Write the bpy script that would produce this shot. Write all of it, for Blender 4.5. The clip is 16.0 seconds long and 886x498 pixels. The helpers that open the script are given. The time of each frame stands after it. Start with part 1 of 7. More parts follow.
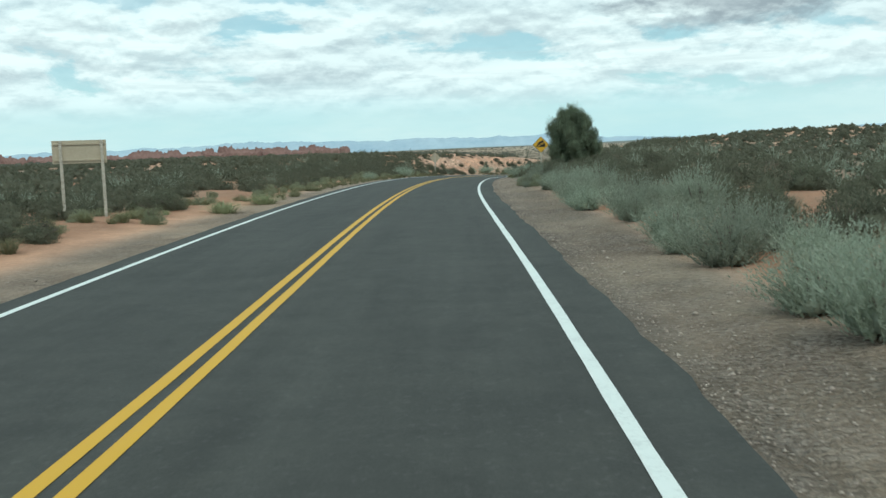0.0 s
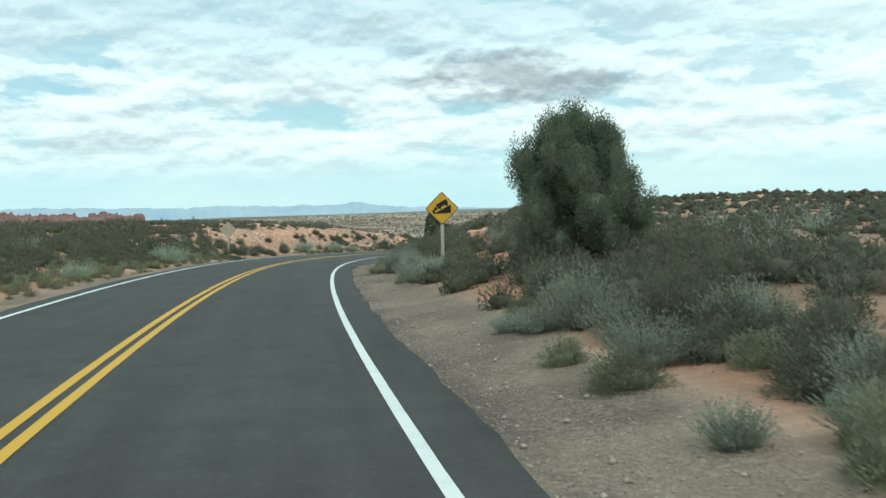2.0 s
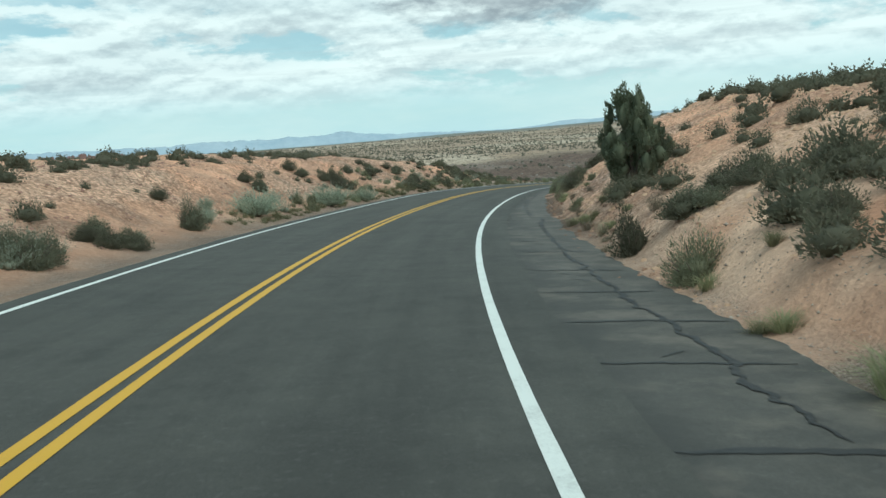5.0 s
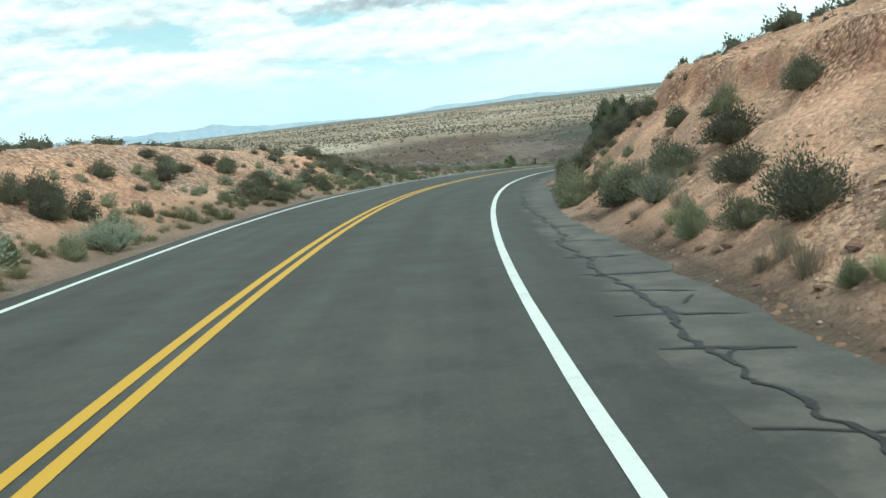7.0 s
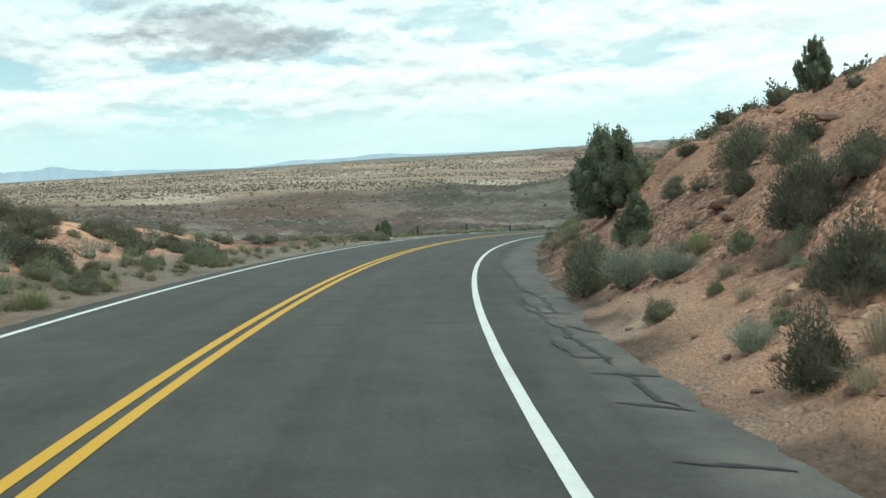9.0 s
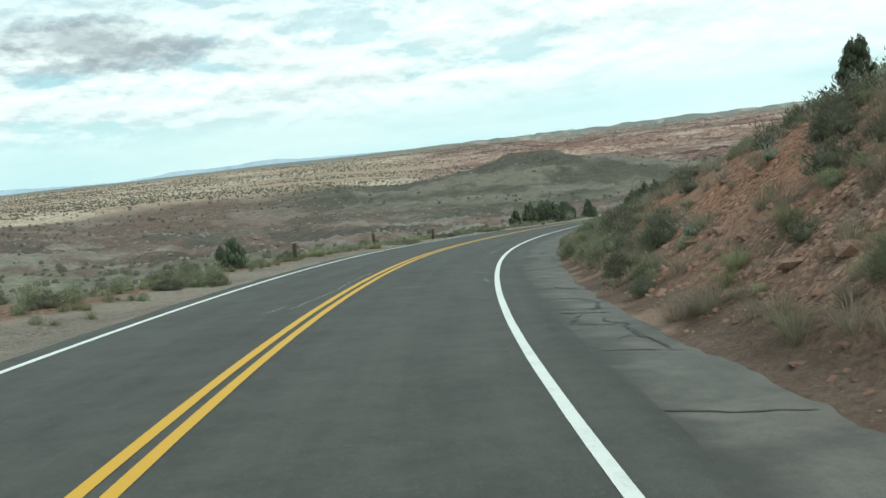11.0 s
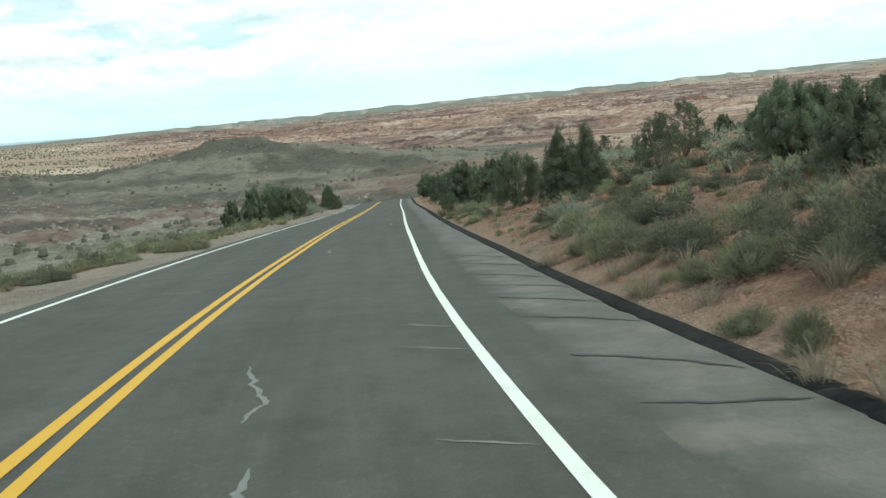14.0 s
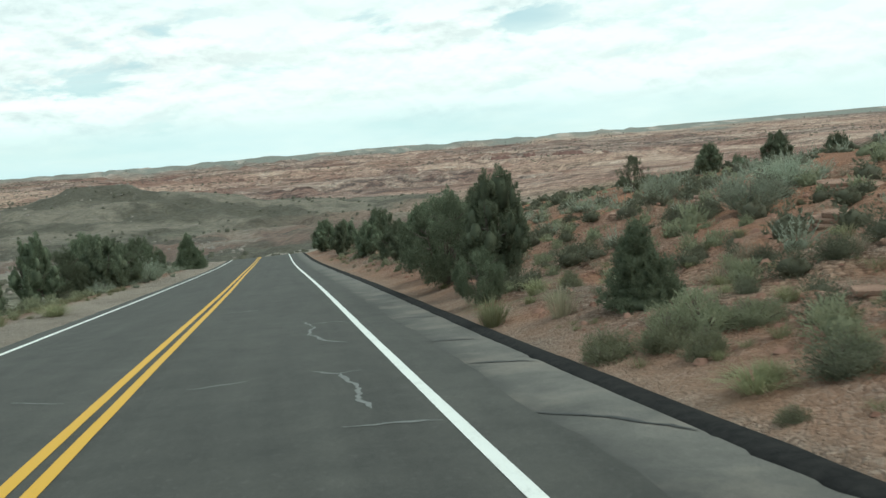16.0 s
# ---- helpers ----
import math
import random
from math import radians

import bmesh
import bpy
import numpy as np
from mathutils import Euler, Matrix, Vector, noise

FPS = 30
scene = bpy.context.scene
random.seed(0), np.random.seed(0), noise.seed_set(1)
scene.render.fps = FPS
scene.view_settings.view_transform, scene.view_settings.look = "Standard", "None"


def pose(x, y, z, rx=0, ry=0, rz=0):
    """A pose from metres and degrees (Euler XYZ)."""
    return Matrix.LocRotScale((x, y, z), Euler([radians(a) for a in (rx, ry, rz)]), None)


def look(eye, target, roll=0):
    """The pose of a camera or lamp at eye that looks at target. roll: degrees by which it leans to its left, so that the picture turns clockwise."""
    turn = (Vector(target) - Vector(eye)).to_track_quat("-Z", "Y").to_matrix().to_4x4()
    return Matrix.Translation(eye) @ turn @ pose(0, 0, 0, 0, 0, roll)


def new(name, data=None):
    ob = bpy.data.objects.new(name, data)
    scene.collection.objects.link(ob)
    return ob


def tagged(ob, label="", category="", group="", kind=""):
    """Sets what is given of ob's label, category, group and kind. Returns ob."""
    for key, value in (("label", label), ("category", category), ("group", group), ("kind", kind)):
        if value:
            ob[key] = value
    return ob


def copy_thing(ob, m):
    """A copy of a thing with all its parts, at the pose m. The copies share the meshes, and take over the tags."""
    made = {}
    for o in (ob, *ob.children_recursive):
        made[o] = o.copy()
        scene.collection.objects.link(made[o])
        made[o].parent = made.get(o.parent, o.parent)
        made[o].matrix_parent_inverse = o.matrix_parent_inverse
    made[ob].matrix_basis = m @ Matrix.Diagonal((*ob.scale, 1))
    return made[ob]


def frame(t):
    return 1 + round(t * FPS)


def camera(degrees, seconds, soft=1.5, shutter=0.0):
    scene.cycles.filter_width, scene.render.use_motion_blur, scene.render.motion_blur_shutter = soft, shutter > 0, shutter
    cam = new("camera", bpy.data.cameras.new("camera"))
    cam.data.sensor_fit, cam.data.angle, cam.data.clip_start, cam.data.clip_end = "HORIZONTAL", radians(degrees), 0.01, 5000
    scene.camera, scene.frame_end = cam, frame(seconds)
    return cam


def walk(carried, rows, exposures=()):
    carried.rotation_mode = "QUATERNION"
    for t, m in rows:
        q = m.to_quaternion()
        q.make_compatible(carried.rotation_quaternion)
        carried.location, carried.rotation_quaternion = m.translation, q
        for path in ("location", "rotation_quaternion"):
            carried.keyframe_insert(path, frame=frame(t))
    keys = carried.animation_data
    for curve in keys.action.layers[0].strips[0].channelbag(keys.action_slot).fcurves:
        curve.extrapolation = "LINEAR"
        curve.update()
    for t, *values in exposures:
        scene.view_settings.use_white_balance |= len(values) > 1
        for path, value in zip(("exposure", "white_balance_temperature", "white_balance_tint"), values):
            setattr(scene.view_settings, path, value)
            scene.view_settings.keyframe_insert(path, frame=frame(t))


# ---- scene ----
cam = camera(48.84, 16.0, soft=1.5, shutter=0.06)
walk(cam, [
    (0.0, pose(2.211, -30.088, 1.637, 84.129, 1.967, 0.719)),
    (0.5, pose(2.150, -21.541, 1.650, 82.684, 2.244, -0.408)),
    (1.0, pose(2.056, -13.046, 1.644, 82.140, 1.892, -3.095)),
    (1.5, pose(2.045, -4.640, 1.626, 84.401, 1.192, -7.862)),
    (2.0, pose(2.028, 3.704, 1.558, 87.845, 1.395, -10.755)),
    (2.5, pose(2.177, 11.985, 1.472, 88.509, 2.006, -11.153)),
    (3.0, pose(2.467, 20.280, 1.427, 86.554, 1.844, -9.159)),
    (3.5, pose(2.982, 28.427, 1.297, 86.426, 2.912, -8.047)),
    (4.0, pose(3.722, 36.635, 1.146, 85.895, 3.667, -7.945)),
    (4.5, pose(4.541, 44.414, 0.953, 83.730, 3.981, -9.345)),
    (5.0, pose(5.513, 52.012, 0.750, 83.445, 4.221, -11.505)),
    (5.5, pose(6.698, 59.345, 0.524, 83.005, 4.794, -13.470)),
    (6.0, pose(8.079, 66.468, 0.291, 82.587, 5.478, -15.229)),
    (6.5, pose(9.662, 73.421, 0.054, 82.222, 6.049, -16.951)),
    (7.0, pose(11.474, 80.244, -0.183, 82.057, 6.288, -18.754)),
    (7.5, pose(13.506, 86.987, -0.393, 83.032, 6.287, -20.473)),
    (8.0, pose(15.676, 93.367, -0.652, 83.721, 4.972, -22.117)),
    (8.5, pose(18.064, 99.832, -0.865, 84.044, 3.773, -24.815)),
    (9.0, pose(20.691, 106.289, -1.097, 84.828, 3.041, -27.282)),
    (9.5, pose(23.546, 112.649, -1.398, 84.497, 3.377, -29.179)),
    (10.0, pose(26.607, 118.920, -1.737, 84.368, 4.182, -30.959)),
    (10.5, pose(29.874, 125.114, -2.099, 84.370, 5.144, -32.437)),
    (11.0, pose(33.339, 131.230, -2.485, 84.343, 5.949, -33.864)),
    (11.5, pose(37.011, 137.253, -2.892, 84.284, 6.287, -35.523)),
    (12.0, pose(40.946, 143.114, -3.393, 84.814, 6.909, -37.409)),
    (12.5, pose(45.178, 148.983, -3.877, 83.047, 6.116, -40.320)),
    (13.0, pose(49.673, 154.881, -4.350, 80.776, 4.742, -44.887)),
    (13.5, pose(54.477, 160.799, -4.845, 81.421, 4.732, -48.431)),
    (14.0, pose(59.538, 166.551, -5.357, 82.118, 5.033, -51.106)),
    (14.5, pose(64.901, 172.132, -5.892, 82.955, 5.214, -53.155)),
    (15.0, pose(70.698, 177.732, -6.485, 83.421, 5.497, -55.134)),
    (15.5, pose(76.721, 183.308, -7.027, 83.583, 5.231, -56.937)),
    (16.0, pose(82.756, 188.845, -7.615, 84.617, 4.195, -58.250)),
], exposures=[(0.0, -0.24, 5950, -5), (0.7, -0.14, 5950, -5), (2.0, -0.12, 5950, -5), (3.0, -0.28, 5950, -5), (4.5, -0.33, 5950, -5), (7.0, 0.06, 6050, -6),
             (8.0, 0.14, 6050, -6), (9.0, -0.06, 6200, -3), (11.5, -0.06, 6200, -3), (12.5, -0.14, 6200, -3), (13.5, 0.07, 6350, -2), (15.0, 0.07, 6350, -2), (16.0, -0.1, 6350, -2)])

# ---- world, sun ----
SUN_EL, SUN_ROT = 58.0, 165.0
sun_data = bpy.data.lights.new("sun", "SUN")
sun_data.energy, sun_data.angle, sun_data.color = 1.75, radians(12), (1.0, 0.95, 0.87)
sun = new("sun", sun_data)
sun.matrix_world = look((0, 0, 60), Vector((0, 0, 60)) - Vector((
    math.sin(radians(SUN_ROT)) * math.cos(radians(SUN_EL)),
    math.cos(radians(SUN_ROT)) * math.cos(radians(SUN_EL)), math.sin(radians(SUN_EL)))))


class Nodes:
    """Short-hand for building a node tree."""

    def __init__(self, tree):
        self.tree = tree
        tree.nodes.clear()

    def add(self, kind, values=None, **props):
        n = self.tree.nodes.new(kind)
        for key, value in (values or {}).items():
            n.inputs[key].default_value = value
        if "operation" in props:
            n.operation, n.use_clamp = props["operation"], props.get("use_clamp", False)
        if "data_type" in props:
            n.data_type, n.blend_type = props["data_type"], props["blend_type"]
        if "attribute_name" in props:
            n.attribute_name = props["attribute_name"]
        if "uv_map" in props:
            n.uv_map = props["uv_map"]
        return n

    def link(self, a, b):
        self.tree.links.new(a, b)

    def math(self, op, a, b=None, clamp=False):
        n = self.add("ShaderNodeMath", operation=op, use_clamp=clamp)
        for i, v in enumerate((a, b)):
            if v is None:
                continue
            if isinstance(v, (int, float)):
                n.inputs[i].default_value = v
            else:
                self.link(v, n.inputs[i])
        return n.outputs[0]

    def noise(self, coord, scale, detail=4, rough=0.55, distort=0.0):
        n = self.add("ShaderNodeTexNoise", {"Scale": scale, "Detail": detail, "Roughness": rough, "Distortion": distort})
        self.link(coord, n.inputs["Vector"])
        return n.outputs[0]

    def ramp(self, fac, stops):
        n = self.add("ShaderNodeValToRGB")
        while len(n.color_ramp.elements) < len(stops):
            n.color_ramp.elements.new(0.5)
        for e, (at_, c) in zip(n.color_ramp.elements, stops):
            e.position = at_
            e.color = (c, c, c, 1) if isinstance(c, (int, float)) else (*c, 1)
        self.link(fac, n.inputs[0])
        return n.outputs[0]

    def mix(self, fac, a, b, blend="MIX"):
        n = self.add("ShaderNodeMix", data_type="RGBA", blend_type=blend)
        for i, v in ((0, fac), (6, a), (7, b)):
            if isinstance(v, (int, float)):
                n.inputs[i].default_value = v
            elif isinstance(v, tuple):
                n.inputs[i].default_value = (*v, 1)
            else:
                self.link(v, n.inputs[i])
        return n.outputs[2]


def make_world():
    world = bpy.data.worlds.new("sky")
    world.use_nodes = True
    scene.world = world
    t = Nodes(world.node_tree)
    sky = t.add("ShaderNodeTexSky")
    sky.sky_type, sky.sun_disc, sky.altitude, sky.air_density, sky.dust_density = "NISHITA", False, 1500, 1.0, 1.5
    sky.sun_elevation, sky.sun_rotation = radians(SUN_EL), radians(SUN_ROT)
    sky_c = t.mix(1.0, sky.outputs[0], (0.105, 0.115, 0.105), "MULTIPLY")
    tc = t.add("ShaderNodeTexCoord")
    sep = t.add("ShaderNodeSeparateXYZ")
    t.link(tc.outputs["Generated"], sep.inputs[0])
    up = t.math("MAXIMUM", sep.outputs[2], 0.0)
    den = t.math("ADD", up, 0.20)
    comb = t.add("ShaderNodeCombineXYZ")
    t.link(t.math("DIVIDE", sep.outputs[0], den), comb.inputs[0])
    t.link(t.math("DIVIDE", sep.outputs[1], den), comb.inputs[1])
    v = comb.outputs[0]
    def clouds_at(scale, shift, detail=8, rough=0.58, distort=0.2):
        m = t.add("ShaderNodeMapping", {"Scale": scale, "Location": shift})
        t.link(tc.outputs["Generated"], m.inputs[0])
        return t.noise(m.outputs[0], 1.0, detail, rough, distort)

    # heaped clouds: a body, and the same a little higher, whose difference lights the tops
    heap, heap_up = clouds_at((9, 9, 27), (3.1, 1.7, .4)), clouds_at((9, 9, 27), (3.1, 1.7, .66))
    puff, puff_up = clouds_at((24, 24, 52), (1.4, 5.2, .2), 5), clouds_at((24, 24, 52), (1.4, 5.2, .5), 5)
    high = t.noise(v, 1.1, 6, 0.52, 0.2)
    soft = t.noise(v, 0.55, 3, 0.5, 0.2)
    streak = clouds_at((4, 4, 60), (0.3, 2.2, 0.0), 6, 0.6)
    level = t.ramp(up, [(0.028, 0.0), (0.055, 1.0), (0.13, 1.0), (0.2, 0.55)])
    mask = t.math("MAXIMUM", t.math("MULTIPLY", t.ramp(heap, [(0.36, 0.0), (0.44, 0.9), (0.52, 1.0)]), level), t.math("MULTIPLY", t.ramp(high, [(0.40, 0.0), (0.58, 0.9)]), t.ramp(up, [(0.10, 0.25), (0.20, 1.0)])))
    rise = t.math("ADD", t.math("MULTIPLY", t.math("SUBTRACT", heap, heap_up), 2.2), t.math("MULTIPLY", t.math("SUBTRACT", puff, puff_up), 1.5))
    lit = t.math("ADD", rise, 0.5)
    body = t.ramp(lit, [(0.16, (0.78, 0.85, 0.88)), (0.46, (0.99, 1.06, 1.07)), (0.68, (1.16, 1.22, 1.21))])
    pall = t.ramp(t.math("ADD", t.math("MULTIPLY", high, 0.55), t.math("MULTIPLY", soft, 0.6)),
                  [(0.56, (1.0, 1.0, 1.0)), (0.70, (0.86, 0.88, 0.90)), (0.84, (0.66, 0.69, 0.72))])
    clouds = t.mix(mask, t.mix(0.5, sky_c, (0.68, 0.97, 1.05)), t.mix(1.0, body, pall, "MULTIPLY"))
    # thin grey bars under the heaps
    bars = t.math("MULTIPLY", t.ramp(streak, [(0.52, 0.0), (0.66, 0.42)]), t.ramp(up, [(0.035, 0.0), (0.06, 1.0), (0.10, 0.8), (0.14, 0.0)]))
    clouds = t.mix(bars, clouds, (0.60, 0.67, 0.72))
    # one dark ragged cloud
    side = t.math("SUBTRACT", t.math("MULTIPLY", sep.outputs[0], math.cos(radians(15))), t.math("MULTIPLY", sep.outputs[1], math.sin(radians(15))))
    tilt = t.math("SUBTRACT", t.math("SUBTRACT", sep.outputs[2], 0.134), t.math("MULTIPLY", side, -0.06))
    far = t.math("SQRT", t.math("ADD", t.math("POWER", t.math("MULTIPLY", side, 9.5), 2.0), t.math("POWER", t.math("MULTIPLY", tilt, 44.0), 2.0)))
    ragged = t.math("ADD", far, t.math("MULTIPLY", t.math("SUBTRACT", t.math("ADD", heap, puff), 1.0), 2.0))
    front = t.math("GREATER_THAN", sep.outputs[1], 0.0)
    dark = t.math("MULTIPLY", t.ramp(t.math("MULTIPLY", ragged, 0.5), [(0.22, 0.9), (0.60, 0.0)]), front)
    clouds = t.mix(dark, clouds, t.mix(t.ramp(lit, [(0.3, 0.0), (0.7, 1.0)]), (0.42, 0.46, 0.51), (0.60, 0.64, 0.68)))
    # a bright thin veil over the valley's side of the sky
    veil = t.math("MULTIPLY", t.ramp(sep.outputs[0], [(0.35, 0.0), (0.72, 0.75)]), t.ramp(soft, [(0.30, 0.55), (0.62, 1.0)]))
    clouds = t.mix(t.math("MULTIPLY", veil, t.ramp(high, [(0.34, 0.35), (0.50, 1.0)])), clouds, (1.10, 1.17, 1.16))
    # bright pale band low over the horizon
    low = t.ramp(up, [(0.0, 1.0), (0.035, 0.75), (0.075, 0.0)])
    thin = t.ramp(t.noise(v, 0.8, 6, 0.6), [(0.4, 0.0), (0.62, 1.0)])
    pale = t.mix(thin, (0.74, 0.97, 1.02), (0.90, 1.05, 1.06))
    full = t.mix(t.math("MULTIPLY", low, 0.85), clouds, pale)
    bg = t.add("ShaderNodeBackground", {"Strength": 1.0})
    t.link(full, bg.inputs[0])
    out = t.add("ShaderNodeOutputWorld")
    t.link(bg.outputs[0], out.inputs[0])


make_world()


# ---- materials ----
def material(name, rough=0.85, metal=0.0, spec=0.3):
    m = bpy.data.materials.new(name)
    m.use_nodes = True
    t = Nodes(m.node_tree)
    out = t.add("ShaderNodeOutputMaterial")
    b = t.add("ShaderNodeBsdfPrincipled", {"Roughness": rough, "Metallic": metal, "Specular IOR Level": spec})
    t.link(b.outputs[0], out.inputs[0])
    return m, t, b


def bump(t, b, height, strength, dist):
    n = t.add("ShaderNodeBump", {"Strength": strength, "Distance": dist})
    t.link(height, n.inputs["Height"])
    t.link(n.outputs[0], b.inputs["Normal"])


def coords(t, which="Object"):
    return t.add("ShaderNodeTexCoord").outputs[which]


def plain(name, a, b_col, scale=6.0, rough=0.8, bump_s=0.3, dist=0.01, metal=0.0, spec=0.3):
    """Two tones by a coarse noise and a fine grain."""
    m, t, b = material(name, rough, metal, spec)
    c = coords(t)
    n1 = t.noise(c, scale, 5, 0.6)
    n2 = t.noise(c, scale * 9, 3, 0.6)
    f = t.math("ADD", t.math("MULTIPLY", n1, 0.7), t.math("MULTIPLY", n2, 0.3))
    t.link(t.mix(t.ramp(f, [(0.35, 0.0), (0.65, 1.0)]), a, b_col), b.inputs[0])
    bump(t, b, f, bump_s, dist)
    return m


def foliage(name, dark, light, tip, rough=0.75, thin=0.42):
    m, t, b = material(name, rough, 0, 0.15)
    info = t.add("ShaderNodeObjectInfo")
    geo = t.add("ShaderNodeNewGeometry")
    n1 = t.noise(coords(t), 3.0, 3, 0.6)
    col = t.mix(t.ramp(n1, [(0.3, 0.0), (0.7, 1.0)]), dark, light)
    col = t.mix(t.math("MULTIPLY", geo.outputs["Random Per Island"], 0.45), col, tip)
    hsv = t.add("ShaderNodeHueSaturation")
    t.link(t.math("ADD", t.math("MULTIPLY", info.outputs["Random"], 0.035), 0.4825), hsv.inputs["Hue"])
    t.link(t.math("ADD", t.math("MULTIPLY", info.outputs["Random"], 0.5), 0.75), hsv.inputs["Value"])
    t.link(col, hsv.inputs["Color"])
    t.link(hsv.outputs[0], b.inputs[0])
    if thin:
        # light passes through the leaves
        glow, out = t.add("ShaderNodeBsdfTranslucent"), t.add("ShaderNodeOutputMaterial")
        both = t.add("ShaderNodeMixShader", {0: thin})
        t.link(hsv.outputs[0], glow.inputs[0])
        t.link(b.outputs[0], both.inputs[1])
        t.link(glow.outputs[0], both.inputs[2])
        m.node_tree.nodes.remove([n for n in m.node_tree.nodes if n.type == "OUTPUT_MATERIAL" and n != out][0])
        t.link(both.outputs[0], out.inputs[0])
    return m


def asphalt(name, a, b_col, streak, spill=0.0):
    m, t, b = material(name, 0.82, 0, 0.35)
    c = coords(t)
    uv = t.add("ShaderNodeUVMap", uv_map="road").outputs[0]
    mp = t.add("ShaderNodeMapping", {"Scale": (0.06, 1.1, 1.0)})
    t.link(uv, mp.inputs[0])
    along = t.noise(mp.outputs[0], 1.6, 4, 0.6)
    stain = t.noise(c, 0.45, 8, 0.72)
    sx = t.add("ShaderNodeSeparateXYZ")
    t.link(uv, sx.inputs[0])
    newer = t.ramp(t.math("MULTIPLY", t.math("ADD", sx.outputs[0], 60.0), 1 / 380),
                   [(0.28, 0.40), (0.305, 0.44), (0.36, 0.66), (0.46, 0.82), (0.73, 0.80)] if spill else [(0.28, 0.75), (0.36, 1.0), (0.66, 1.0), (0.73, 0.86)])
    grain = t.noise(c, 55.0, 3, 0.7)
    speck = t.noise(c, 16.0, 2, 0.7)
    f = t.math("ADD", t.math("MULTIPLY", along, streak), t.math("MULTIPLY", stain, 1.0 - streak))
    col = t.mix(t.ramp(f, [(0.36, 0.0), (0.64, 1.0)]), a, b_col)
    patchy = t.noise(c, 1.6, 7, 0.7)
    col = t.mix(1.0, col, t.ramp(patchy, [(0.34, (0.80, 0.80, 0.80)), (0.50, (1.0, 1.0, 1.0)), (0.66, (1.16, 1.15, 1.13))]), "MULTIPLY")
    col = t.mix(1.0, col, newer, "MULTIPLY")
    col = t.mix(t.ramp(grain, [(0.35, 0.34), (0.65, 0.0)]), col, (0.015, 0.015, 0.016))
    col = t.mix(t.ramp(speck, [(0.57, 0.0), (0.72, 0.12)]), col, (0.22, 0.21, 0.20))
    if spill:
        # the newer surfacing feathers out over the old, with a ragged edge
        rag = t.math("ADD", sx.outputs[1], t.math("MULTIPLY", t.math("SUBTRACT", t.noise(c, 0.9, 6, 0.7), 0.5), 0.55))
        over = t.ramp(t.math("MULTIPLY", t.math("SUBTRACT", rag, 3.58), 1.6), [(0.0, 1.0), (0.25, 0.92), (0.55, 0.45), (0.95, 0.0)])
        col = t.mix(t.math("MULTIPLY", over, spill), col, (0.044, 0.044, 0.041))
        dusty = t.ramp(t.noise(c, 0.8, 5, 0.65), [(0.50, 0.0), (0.72, 0.5)])
        col = t.mix(dusty, col, (0.21, 0.18, 0.15))
    t.link(col, b.inputs[0])
    bump(t, b, grain, 0.5, 0.006)
    return m


def paint(name, col, worn, wear=(0.50, 0.68)):
    m, t, b = material(name, 0.6, 0, 0.4)
    c = coords(t)
    n1 = t.noise(c, 2.2, 6, 0.7)
    n2 = t.noise(c, 38.0, 3, 0.7)
    f = t.math("ADD", t.math("MULTIPLY", n1, 0.55), t.math("MULTIPLY", n2, 0.45))
    t.link(t.mix(t.ramp(f, [(wear[0], 0.0), (wear[1], 0.55)]), col, worn), b.inputs[0])
    bump(t, b, n2, 0.3, 0.003)
    return m


